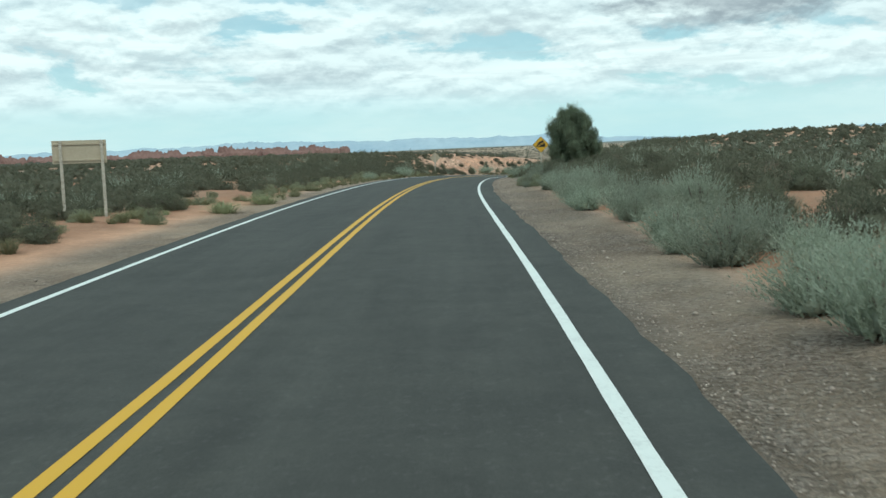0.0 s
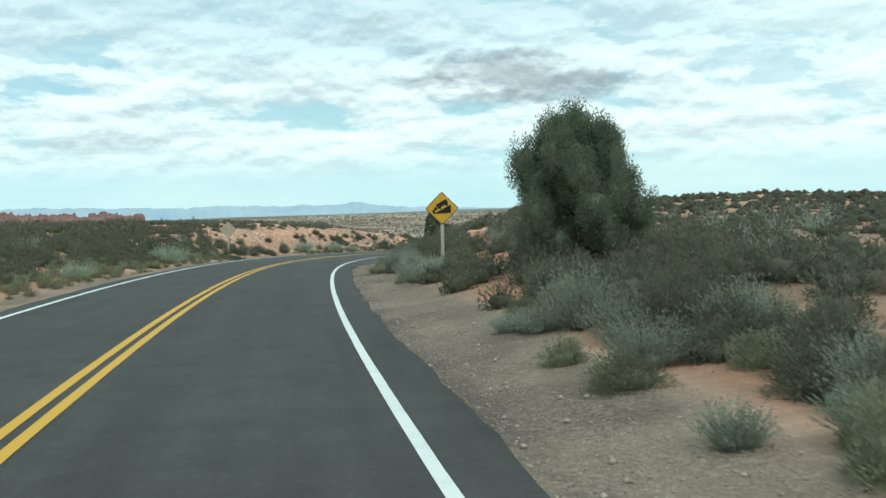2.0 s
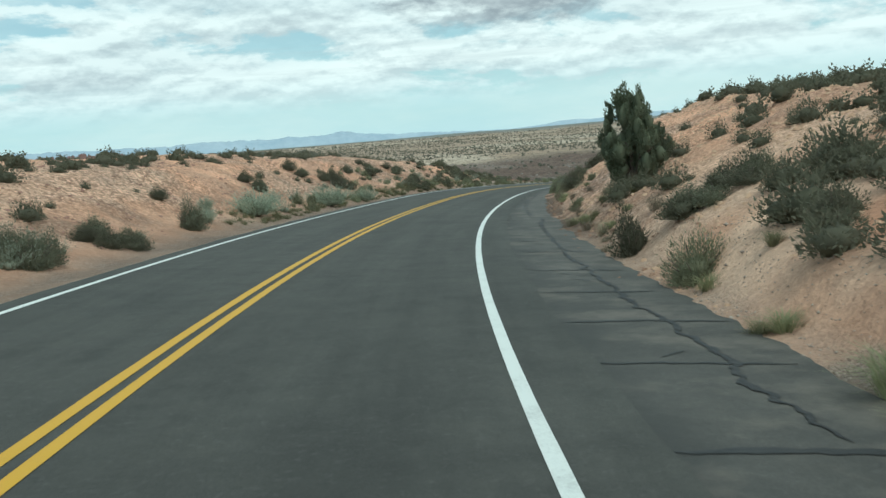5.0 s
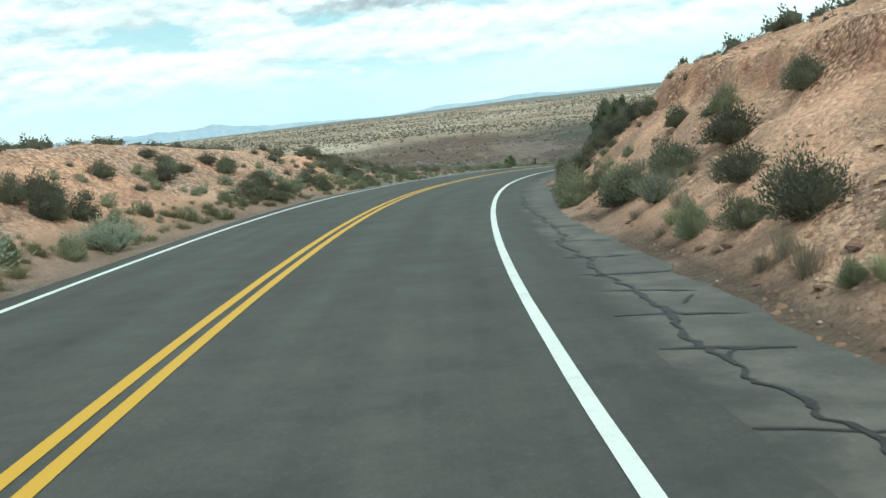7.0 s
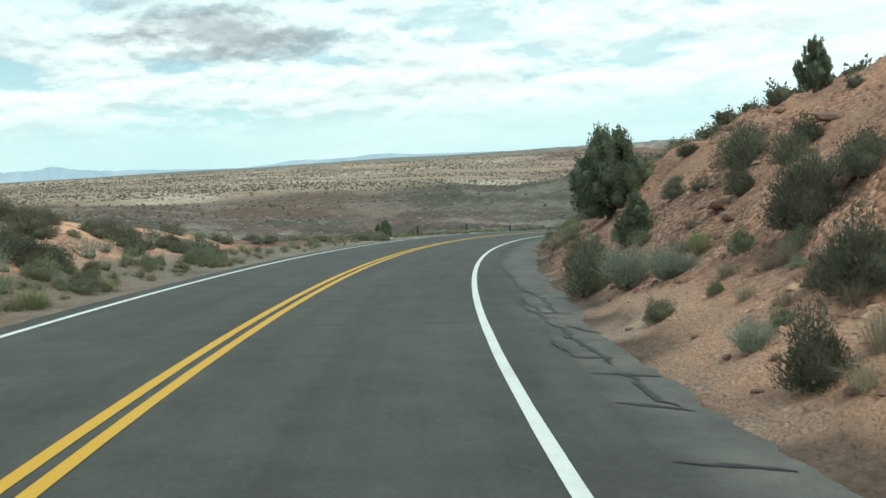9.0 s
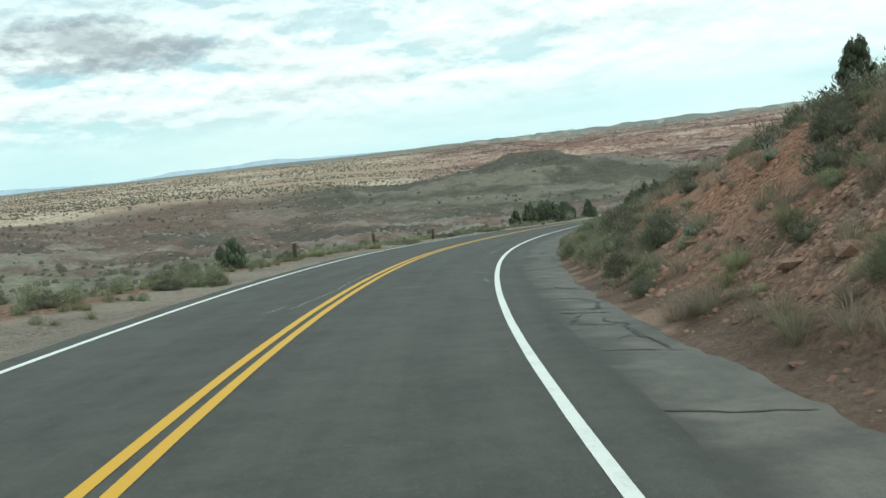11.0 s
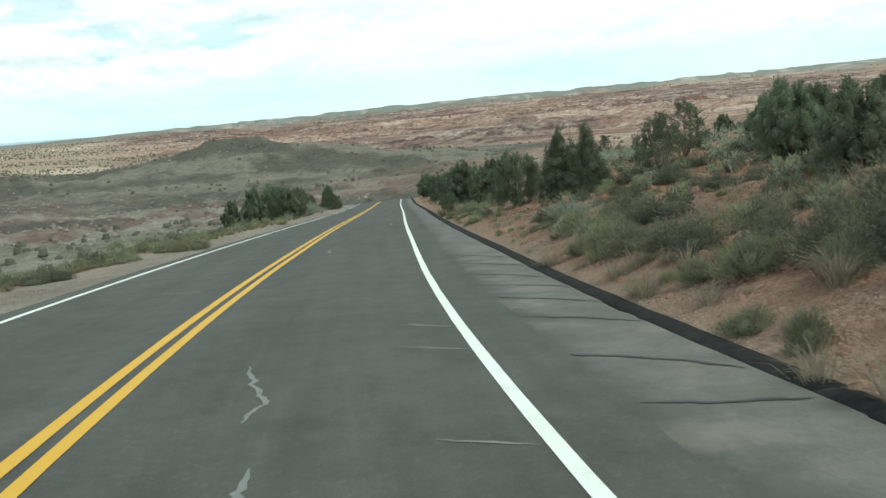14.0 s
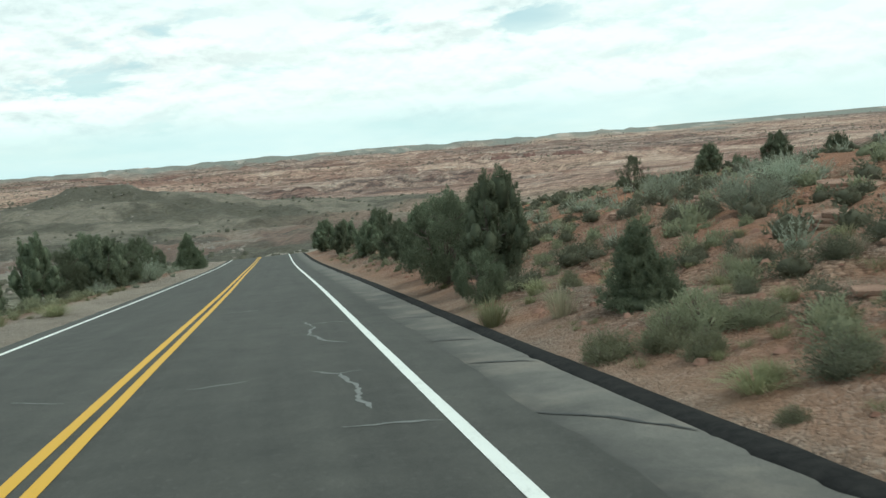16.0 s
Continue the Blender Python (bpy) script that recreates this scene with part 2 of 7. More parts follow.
def soil_material():
    """Ground: the soil kinds come from the sheet's own attribute, with stones, clods and far shrub cover on top."""
    m, t, b = material("desert_ground", 0.95, 0, 0.12)
    c = coords(t)
    base = t.add("ShaderNodeAttribute", attribute_name="soil").outputs[0]
    kinds = t.add("ShaderNodeSeparateColor")
    cov = t.add("ShaderNodeAttribute", attribute_name="cover")
    t.link(cov.outputs[0], kinds.inputs[0])
    rubble = cov.outputs["Alpha"]
    gravel, scrub, strata = kinds.outputs[0], kinds.outputs[1], kinds.outputs[2]
    big = t.noise(c, 0.16, 5, 0.6)
    mid = t.noise(c, 1.3, 6, 0.62)
    fine = t.noise(c, 11.0, 4, 0.65)
    col = t.mix(t.ramp(big, [(0.3, 0.0), (0.7, 0.5)]), base, t.mix(1.0, base, (1.22, 1.12, 1.0), "MULTIPLY"))
    col = t.mix(t.ramp(mid, [(0.30, 0.50), (0.52, 0.0)]), col, t.mix(1.0, col, (0.72, 0.68, 0.68), "MULTIPLY"))
    col = t.mix(t.ramp(fine, [(0.46, 0.0), (0.72, 0.6)]), col, t.mix(1.0, col, (1.45, 1.45, 1.42), "MULTIPLY"))
    # stones in the gravel
    wv = t.add("ShaderNodeTexNoise", {"Scale": 4.0, "Detail": 5, "Roughness": 0.65})
    t.link(c, wv.inputs["Vector"])
    bent = t.mix(0.16, c, wv.outputs[1], "ADD")
    vor = t.add("ShaderNodeTexVoronoi", {"Scale": 26.0, "Randomness": 1.0})
    t.link(bent, vor.inputs["Vector"])
    sep = t.add("ShaderNodeSeparateColor")
    t.link(vor.outputs["Color"], sep.inputs[0])
    stone = t.ramp(sep.outputs[0], [(0.0, (0.11, 0.09, 0.08)), (0.45, (0.25, 0.20, 0.17)), (1.0, (0.48, 0.41, 0.355))])
    col = t.mix(t.math("MULTIPLY", gravel, t.ramp(mid, [(0.38, 0.25), (0.6, 0.75)])), col, stone)
    # broken rock on the banks, each lump darker towards its rim
    chunk = t.add("ShaderNodeTexVoronoi", {"Scale": 9.5, "Randomness": 1.0})
    t.link(t.mix(0.14, c, wv.outputs[1], "ADD"), chunk.inputs["Vector"])
    sep2 = t.add("ShaderNodeSeparateColor")
    t.link(chunk.outputs["Color"], sep2.inputs[0])
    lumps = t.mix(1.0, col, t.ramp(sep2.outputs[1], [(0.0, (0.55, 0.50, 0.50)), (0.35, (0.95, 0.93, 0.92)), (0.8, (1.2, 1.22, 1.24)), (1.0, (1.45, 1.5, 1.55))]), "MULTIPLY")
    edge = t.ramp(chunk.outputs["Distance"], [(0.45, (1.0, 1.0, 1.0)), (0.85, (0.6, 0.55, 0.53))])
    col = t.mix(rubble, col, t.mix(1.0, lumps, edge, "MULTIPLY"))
    # far shrubs, as dark dots of two sizes
    far = t.add("ShaderNodeTexVoronoi", {"Scale": 0.2, "Randomness": 1.0})
    stretch = t.add("ShaderNodeMapping", {"Scale": (1.0, 1.0, 0.0)})
    t.link(c, stretch.inputs[0])
    wob = t.add("ShaderNodeTexNoise", {"Scale": 0.35, "Detail": 4, "Roughness": 0.7})
    t.link(stretch.outputs[0], wob.inputs["Vector"])
    t.link(t.mix(4.0, stretch.outputs[0], wob.outputs[1], "ADD"), far.inputs["Vector"])
    dots = t.ramp(far.outputs["Distance"], [(0.26, 1.0), (0.42, 0.0)])
    patch = t.noise(stretch.outputs[0], 0.02, 5, 0.65)
    dots = t.math("MULTIPLY", dots, t.ramp(patch, [(0.32, 0.25), (0.55, 1.0)]))
    col = t.mix(t.math("MULTIPLY", dots, scrub), col, (0.075, 0.075, 0.05))
    # beds of rock on the far slopes, warped bands by height; the darkest band paints ledge shadow
    sepz = t.add("ShaderNodeSeparateXYZ")
    t.link(c, sepz.inputs[0])
    warp = t.noise(stretch.outputs[0], 0.004, 8, 0.66)
    band = t.math("ADD", t.math("MULTIPLY", sepz.outputs[2], 0.06), t.math("MULTIPLY", warp, 4.2))
    wave = t.math("FRACT", band)
    tone = t.ramp(wave, [(0.0, (0.33, 0.225, 0.18)), (0.22, (0.44, 0.34, 0.285)), (0.40, (0.31, 0.20, 0.165)), (0.47, (0.075, 0.062, 0.062)),
                         (0.57, (0.13, 0.098, 0.09)), (0.74, (0.38, 0.275, 0.225)), (0.86, (0.50, 0.42, 0.36)), (1.0, (0.33, 0.225, 0.18))])
    # purple-brown patches of rock, deepened to paint in the shadow of ledges
    shaded_beds = t.ramp(t.noise(stretch.outputs[0], 0.0028, 6, 0.65), [(0.46, 0.0), (0.54, 1.0)])
    tone = t.mix(shaded_beds, tone, t.mix(1.0, tone, (0.56, 0.46, 0.47), "MULTIPLY"))
    rag = t.noise(stretch.outputs[0], 0.03, 6, 0.7)
    col = t.mix(t.math("MULTIPLY", strata, t.ramp(rag, [(0.32, 0.15), (0.58, 0.75)])), col, tone)
    away = t.math("ADD", strata, t.math("MULTIPLY", scrub, 2.0), True)
    spots = t.noise(stretch.outputs[0], 0.07, 8, 0.72)
    col = t.mix(t.math("MULTIPLY", away, 0.9), col, t.mix(1.0, col, t.ramp(spots, [(0.36, (0.42, 0.40, 0.40)), (0.50, (1.0, 1.0, 1.0)), (0.64, (1.38, 1.36, 1.33))]), "MULTIPLY"))
    crumbs = t.noise(stretch.outputs[0], 0.30, 6, 0.75)
    col = t.mix(t.math("MULTIPLY", away, 0.85), col, t.mix(1.0, col, t.ramp(crumbs, [(0.36, (0.45, 0.44, 0.43)), (0.50, (1.0, 1.0, 1.0)), (0.66, (1.75, 1.74, 1.72))]), "MULTIPLY"))
    t.link(col, b.inputs[0])
    h = t.math("ADD", t.math("MULTIPLY", mid, 0.7), t.math("MULTIPLY", fine, 0.25))
    h = t.math("ADD", h, t.math("MULTIPLY", t.math("MULTIPLY", vor.outputs["Distance"], -0.5), gravel))
    h = t.math("ADD", h, t.math("MULTIPLY", t.math("MULTIPLY", chunk.outputs["Distance"], -0.9), rubble))
    rough_land = t.math("MULTIPLY", t.math("SUBTRACT", t.noise(stretch.outputs[0], 0.06, 10, 0.72), 0.5), 26.0)
    h = t.math("ADD", h, t.math("MULTIPLY", rough_land, away))
    bump(t, b, h, 1.0, 0.20)
    return m


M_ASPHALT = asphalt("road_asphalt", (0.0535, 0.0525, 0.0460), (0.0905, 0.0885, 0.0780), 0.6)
M_OLD = asphalt("old_shoulder_asphalt", (0.122, 0.117, 0.105), (0.208, 0.198, 0.178), 0.25, spill=0.8)
M_WHITE = paint("white_line_paint", (0.70, 0.72, 0.69), (0.34, 0.34, 0.33))
M_YELLOW = paint("yellow_line_paint", (0.60, 0.335, 0.018), (0.30, 0.19, 0.04), (0.57, 0.76))
M_SEAL = plain("crack_sealant", (0.010, 0.010, 0.011), (0.028, 0.027, 0.026), 8, 0.55, 0.4, 0.004)
M_SCUFF = plain("pale_crack_filler", (0.15, 0.155, 0.15), (0.21, 0.215, 0.21), 5, 0.85, 0.2, 0.002)
M_KERB = plain("kerb_asphalt", (0.010, 0.010, 0.011), (0.030, 0.029, 0.028), 7, 0.95, 0.9, 0.02, spec=0.1)
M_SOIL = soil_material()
M_SAGE = foliage("sagebrush_leaves", (0.225, 0.255, 0.185), (0.345, 0.380, 0.292), (0.49, 0.515, 0.425))
M_DARK = foliage("blackbrush_leaves", (0.112, 0.118, 0.078), (0.175, 0.178, 0.124), (0.25, 0.24, 0.178))
M_OLIVE = foliage("rabbitbrush_leaves", (0.168, 0.178, 0.108), (0.262, 0.270, 0.174), (0.37, 0.362, 0.255))
M_GRASS = foliage("bunchgrass_blades", (0.185, 0.195, 0.105), (0.29, 0.295, 0.165), (0.41, 0.39, 0.25))
M_DRY = foliage("dry_brush_twigs", (0.19, 0.165, 0.12), (0.30, 0.26, 0.19), (0.42, 0.37, 0.28))
M_JUNIPER = foliage("juniper_foliage", (0.118, 0.140, 0.092), (0.178, 0.205, 0.134), (0.232, 0.258, 0.175))
M_BARK = plain("juniper_bark", (0.10, 0.08, 0.065), (0.21, 0.175, 0.145), 9, 0.9, 0.9, 0.03)
M_ROCK = plain("red_sandstone", (0.19, 0.108, 0.08), (0.33, 0.21, 0.155), 2.5, 0.92, 0.9, 0.05)
M_STONE = plain("pale_road_stone", (0.24, 0.18, 0.15), (0.50, 0.42, 0.35), 5, 0.9, 0.6, 0.02)
M_WOOD = plain("weathered_post_wood", (0.34, 0.30, 0.25), (0.56, 0.51, 0.43), 12, 0.85, 0.6, 0.01)
M_DARKWOOD = plain("dark_post_wood", (0.045, 0.034, 0.027), (0.12, 0.095, 0.075), 12, 0.88, 0.6, 0.01)
M_SIGN = plain("sign_yellow_sheeting", (0.58, 0.32, 0.015), (0.66, 0.38, 0.025), 3, 0.45, 0.05, 0.002, spec=0.5)
M_BLACK = plain("sign_black_ink", (0.012, 0.012, 0.013), (0.022, 0.022, 0.022), 5, 0.5, 0.05, 0.002)
M_BACK = plain("sign_back_tan", (0.40, 0.34, 0.25), (0.48, 0.41, 0.31), 4, 0.6, 0.1, 0.003)
M_STEEL = plain("bolt_steel", (0.30, 0.30, 0.30), (0.45, 0.45, 0.44), 20, 0.4, 0.1, 0.001, 1.0)
# the pale blue of distance haze is put into this rock colour
M_HILLS = plain("haze_blue_mountain", (0.32, 0.42, 0.51), (0.43, 0.52, 0.59), 0.006, 0.95, 0.2, 2.0)
M_FINS = plain("fin_sandstone", (0.17, 0.095, 0.085), (0.30, 0.185, 0.16), 0.02, 0.95, 0.4, 2.0)


# ---- mesh helpers ----
def mesh_of(name, verts, faces, mats, idx=None, smooth=False):
    """A mesh from an array of points and an array (n x 3 or n x 4) of corners."""
    me = bpy.data.meshes.new(name)
    verts, faces = np.asarray(verts, np.float32), np.asarray(faces, np.int32)
    n, k = faces.shape
    me.vertices.add(len(verts))
    me.vertices.foreach_set("co", verts.ravel())
    me.loops.add(n * k)
    me.loops.foreach_set("vertex_index", faces.ravel())
    me.polygons.add(n)
    me.polygons.foreach_set("loop_start", np.arange(0, n * k, k, dtype=np.int32))
    if smooth:
        me.polygons.foreach_set("use_smooth", np.ones(n, bool))
    for m in mats if isinstance(mats, (list, tuple)) else [mats]:
        me.materials.append(m)
    if idx is not None:
        me.polygons.foreach_set("material_index", np.asarray(idx, np.int32))
    me.update(calc_edges=True)
    me.validate()
    return me


def part(name, me, parent=None, label="", m=None):
    ob = new(name, me)
    if parent is not None:
        ob.parent = parent
    if m is not None:
        ob.matrix_basis = m
    return tagged(ob, label) if label else ob


def box_mesh(name, size, mat, bevel=0.0):
    bm = bmesh.new()
    bmesh.ops.create_cube(bm, size=1.0, matrix=Matrix.Diagonal((*size, 1)))
    if bevel:
        bmesh.ops.bevel(bm, geom=bm.edges[:], offset=bevel, segments=2, affect="EDGES", profile=0.7)
    me = bpy.data.meshes.new(name)
    bm.to_mesh(me)
    bm.free()
    me.materials.append(mat)
    return me


def slab(name, outline, thick, mat):
    """A flat plate in the xz plane, with the outline given, from y = 0 to y = -thick."""
    bm = bmesh.new()
    f = bm.faces.new([bm.verts.new((x, 0, z)) for x, z in outline])
    res = bmesh.ops.extrude_face_region(bm, geom=[f])
    bmesh.ops.translate(bm, verts=[v for v in res["geom"] if isinstance(v, bmesh.types.BMVert)], vec=(0, -thick, 0))
    bmesh.ops.recalc_face_normals(bm, faces=bm.faces)
    me = bpy.data.meshes.new(name)
    bm.to_mesh(me)
    bm.free()
    me.materials.append(mat)
    return me


def join(bits):
    """Joins (verts, faces) pairs whose faces have the same corner count."""
    vs, fs, n = [], [], 0
    for v, f in bits:
        vs.append(v)
        fs.append(f + n)
        n += len(v)
    return np.concatenate(vs), np.concatenate(fs)


def lattice(x, y, seed):
    """Smooth value noise, 0 to 1."""
    table = np.random.RandomState(seed).rand(64, 64)
    xi, yi = np.floor(x).astype(int), np.floor(y).astype(int)
    u, v = x - xi, y - yi
    u, v = u * u * (3 - 2 * u), v * v * (3 - 2 * v)
    a, b = table[xi % 64, yi % 64], table[(xi + 1) % 64, yi % 64]
    c, d = table[xi % 64, (yi + 1) % 64], table[(xi + 1) % 64, (yi + 1) % 64]
    return (a * (1 - u) + b * u) * (1 - v) + (c * (1 - u) + d * u) * v


def fbm(x, y, seed, octaves=4, gain=0.5):
    out, amp, tot = 0, 1.0, 0.0
    for k in range(octaves):
        out = out + amp * lattice(x * 2 ** k + 17.3 * k, y * 2 ** k - 9.1 * k, seed + k)
        tot += amp
        amp *= gain
    return out / tot


def smooth(a, b, x):
    t = np.clip((np.asarray(x, float) - a) / (b - a), 0, 1)
    return t * t * (3 - 2 * t)


# ---- the road's line: bend, grade and cross-fall along its length ----
KAPPA = [-0.00008, 0.00006, 0.00029, 0.00063, 0.00081, -0.00018, -0.00117, -0.00215, -0.00232, -0.00238, -0.00321, -0.00524, -0.00440, -0.00420, -0.00450, -0.00433, -0.00476, -0.00479, -0.00507, -0.00405, -0.00403, -0.00521, -0.00455, -0.00510, -0.00544, -0.00482, -0.00237, 0.00035, -0.00074, -0.00043, 0.00036, 0.00041, -0.00005, -0.00034, -0.00036, -0.00021, -0.00004, -0.00001, -0.00002]
GRADE = [-0.0090, -0.0038, 0.0054, -0.0063, -0.0096, -0.0210, -0.0287, -0.0330, -0.0292, -0.0487, -0.0573, -0.0620, -0.0704, -0.0713, -0.0751, -0.0768, -0.0769, -0.0743, -0.0671, -0.0630]
BANK = [-0.0028, -0.0063, 0.0264, 0.0416, 0.0391, 0.0527, 0.0475, 0.0108, -0.0098, -0.0225]
S = np.arange(-60.0, 320.0, 1.0)
_bend = np.interp(S, np.arange(-60, 321, 10.0), KAPPA)
_grade = np.interp(S, np.arange(-60, 321, 20.0), GRADE)
_fall = np.interp(S, np.arange(-60, 321, 40.0), BANK)
_head = np.cumsum(_bend)
_head -= _head[60]
LINE = np.stack([np.cumsum(-np.sin(_head)), np.cumsum(np.cos(_head)), np.cumsum(_grade)], 1)
LINE -= LINE[60]


def along(arr, s):
    return np.interp(s, S, arr)


def plan(s, r):
    """The world's x, y at s metres along the road and r metres right of its yellow lines."""
    h = along(_head, s)
    return along(LINE[:, 0], s) + np.cos(h) * r, along(LINE[:, 1], s) + np.sin(h) * r


def heading(s):
    return float(along(_head, s))


def road_z(s, r):
    return along(LINE[:, 2], s) - along(_fall, s) * r


def to_road(x, y):
    """s, r and the distance of points from the road's line."""
    x, y = np.ravel(x), np.ravel(y)
    s, d = np.empty(len(x)), np.empty(len(x))
    for i in range(0, len(x), 4000):
        q = (x[i:i + 4000, None] - LINE[None, :, 0]) ** 2 + (y[i:i + 4000, None] - LINE[None, :, 1]) ** 2
        k = q.argmin(1)
        s[i:i + 4000], d[i:i + 4000] = S[k], np.sqrt(q[np.arange(len(k)), k])
    h = along(_head, s)
    r = (x - along(LINE[:, 0], s)) * np.cos(h) + (y - along(LINE[:, 1], s)) * np.sin(h)
    return s, r, d


# ---- the lie of the land ----
PAVE_L = -3.30
KNOT = [-60, -30, 0, 20, 40, 60, 80, 100, 120, 135, 150, 165, 185, 205, 230, 320]
RIGHT = {
    6.2: [.10, .10, .12, .20, .25, .35, .45, .60, .60, .55, .45, .30, .15, .20, .25, .25],
    9.0: [.35, .35, .45, .60, .85, 1.35, 2.0, 2.4, 2.6, 2.75, 2.6, 1.95, .85, .60, .70, .80],
    12.0: [.45, .5, .55, .70, 1.1, 1.65, 2.8, 3.7, 4.0, 4.05, 3.9, 3.1, 1.55, 1.15, 1.3, 1.4],
    24.0: [.5, .5, .6, .8, 1.35, 2.1, 3.4, 4.4, 4.8, 4.9, 4.6, 4.0, 3.1, 3.0, 3.1, 3.2],
    60.0: [.5, .5, .6, .9, 1.5, 2.4, 3.7, 5.5, 6.0, 6.2, 6.3, 6.2, 6.0, 6.0, 5.6, 5.0]}
LEFT = {
    6.0: [.00, .00, .05, .10, .20, .35, .60, .85, .95, .70, .40, .22, .15, .05, .00, .00],
    9.0: [.10, .10, .15, .30, .70, 1.4, 2.0, 2.4, 2.45, 1.9, .80, .05, -.35, -.5, -.4, -.4],
    14.0: [.20, .20, .30, .50, 1.0, 1.9, 2.6, 3.1, 2.95, 2.0, .60, -.8, -2.2, -2.8, -1.8, -1.5],
    30.0: [.30, .30, .40, .60, 1.2, 2.1, 2.7, 3.0, 2.3, .70, -1.5, -4., -7., -8., -7., -6.],
    60.0: [.30, .30, .50, .80, 1.4, 2.2, 2.4, 2.2, .50, -2., -5., -8., -12., -13., -12., -10.]}


def pave_right(s):
    """The right edge of the paving: a narrow lip at first, a wide old shoulder later."""
    return np.interp(s, [-60, -10, 30, 44, 48.3, 49.4, 50.5, 52.3, 54.5, 58, 63, 80, 88, 94, 98, 102, 108, 113, 117, 121, 127, 135, 145, 151, 160, 169, 175, 181, 187, 203, 211, 220, 230, 320],
                     [3.58, 3.62, 3.68, 3.74, 3.82, 3.92, 4.18, 4.86, 5.15, 5.40, 5.38, 5.15, 4.88, 4.82, 4.62, 4.46, 4.60, 4.62, 4.44, 4.42, 4.62, 4.68, 4.95, 4.70, 4.66, 4.80, 4.82, 5.02, 5.0, 4.82, 4.66, 4.56, 4.52, 4.46])


CENTRE = (40.0, 130.0)
RINGS = [30, 60, 120, 200, 300, 450, 700, 1000, 1150, 1300, 1700, 2300, 3000, 3800, 4500]
# heights on those rings, by the compass angle (degrees left of north)
LAND_WEST = {
    180: [1, 1, 1, 2, 2, 3, 4, 5, 5, 6, 8, 10, 12, 14, 16],
    60: [0, .5, .5, .5, .5, 0, 0, 0, 0, 0, 1, 2, 4, 6, 8],
    22: [-2, -1, 0, 0, 0, -1, -2, -3, -3, -3, -3, -2, 0, 2, 4],
    8: [-4, -7, -9, -10, -10, -10, -11, -12, -12, -11, -10, -8, -6, -4, -2],
    -4: [-5, -10, -15, -19, -22, -25, -28, -28, -23, -22, -19, -14, -8, -2, 4]}
LAND_NORTH = {
    -15: [-6, -12, -17, -23, -28, -32, -36, -35, -26, -25, -22, -16, -9, 0, 12],
    -25: [-6, -12, -18, -24, -30, -36, -40, -38, -29, -28, -24, -17, -9, 4, 26],
    -33: [-7, -13, -19, -25, -31, -38, -44, -46, -46, -44, -34, -22, -10, 8, 30],
    -40: [-7, -13, -19, -26, -32, -40, -46, -50, -52, -52, -46, -34, -14, 8, 34],
    -50: [-4, -9, -16, -24, -30, -38, -45, -50, -52, -52, -46, -34, -16, 10, 44]}
LAND_EAST = {
    -58: [0, -4, -10, -18, -26, -34, -42, -46, -46, -46, -40, -28, -12, 12, 46],
    -68: [2, 1, -3, -10, -18, -26, -34, -36, -36, -35, -30, -20, -6, 18, 60],
    -80: [2, 2, 0, -4, -8, -14, -20, -22, -22, -22, -18, -10, 2, 24, 66],
    -100: [2, 2, 2, 0, -3, -6, -8, -8, -8, -8, -4, 2, 12, 28, 66],
    -180: [1, 1, 1, 2, 2, 3, 4, 5, 5, 6, 8, 10, 12, 14, 16]}
LAND = {**LAND_WEST, **LAND_NORTH, **LAND_EAST}


def knoll(x, y):
    """Warped distance from the top of the grey knoll."""
    ka = np.radians(38.3)
    kx, ky = CENTRE[0] + math.sin(ka) * 1000, CENTRE[1] + math.cos(ka) * 1000
    ex, ey = (x - kx) * math.cos(ka) - (y - ky) * math.sin(ka), (x - kx) * math.sin(ka) + (y - ky) * math.cos(ka)
    return np.hypot(np.where(ex > 0, ex / 1.25, ex), ey * 0.8) + (fbm(x * 0.016, y * 0.016, 45, 5, .6) - 0.5) * 56


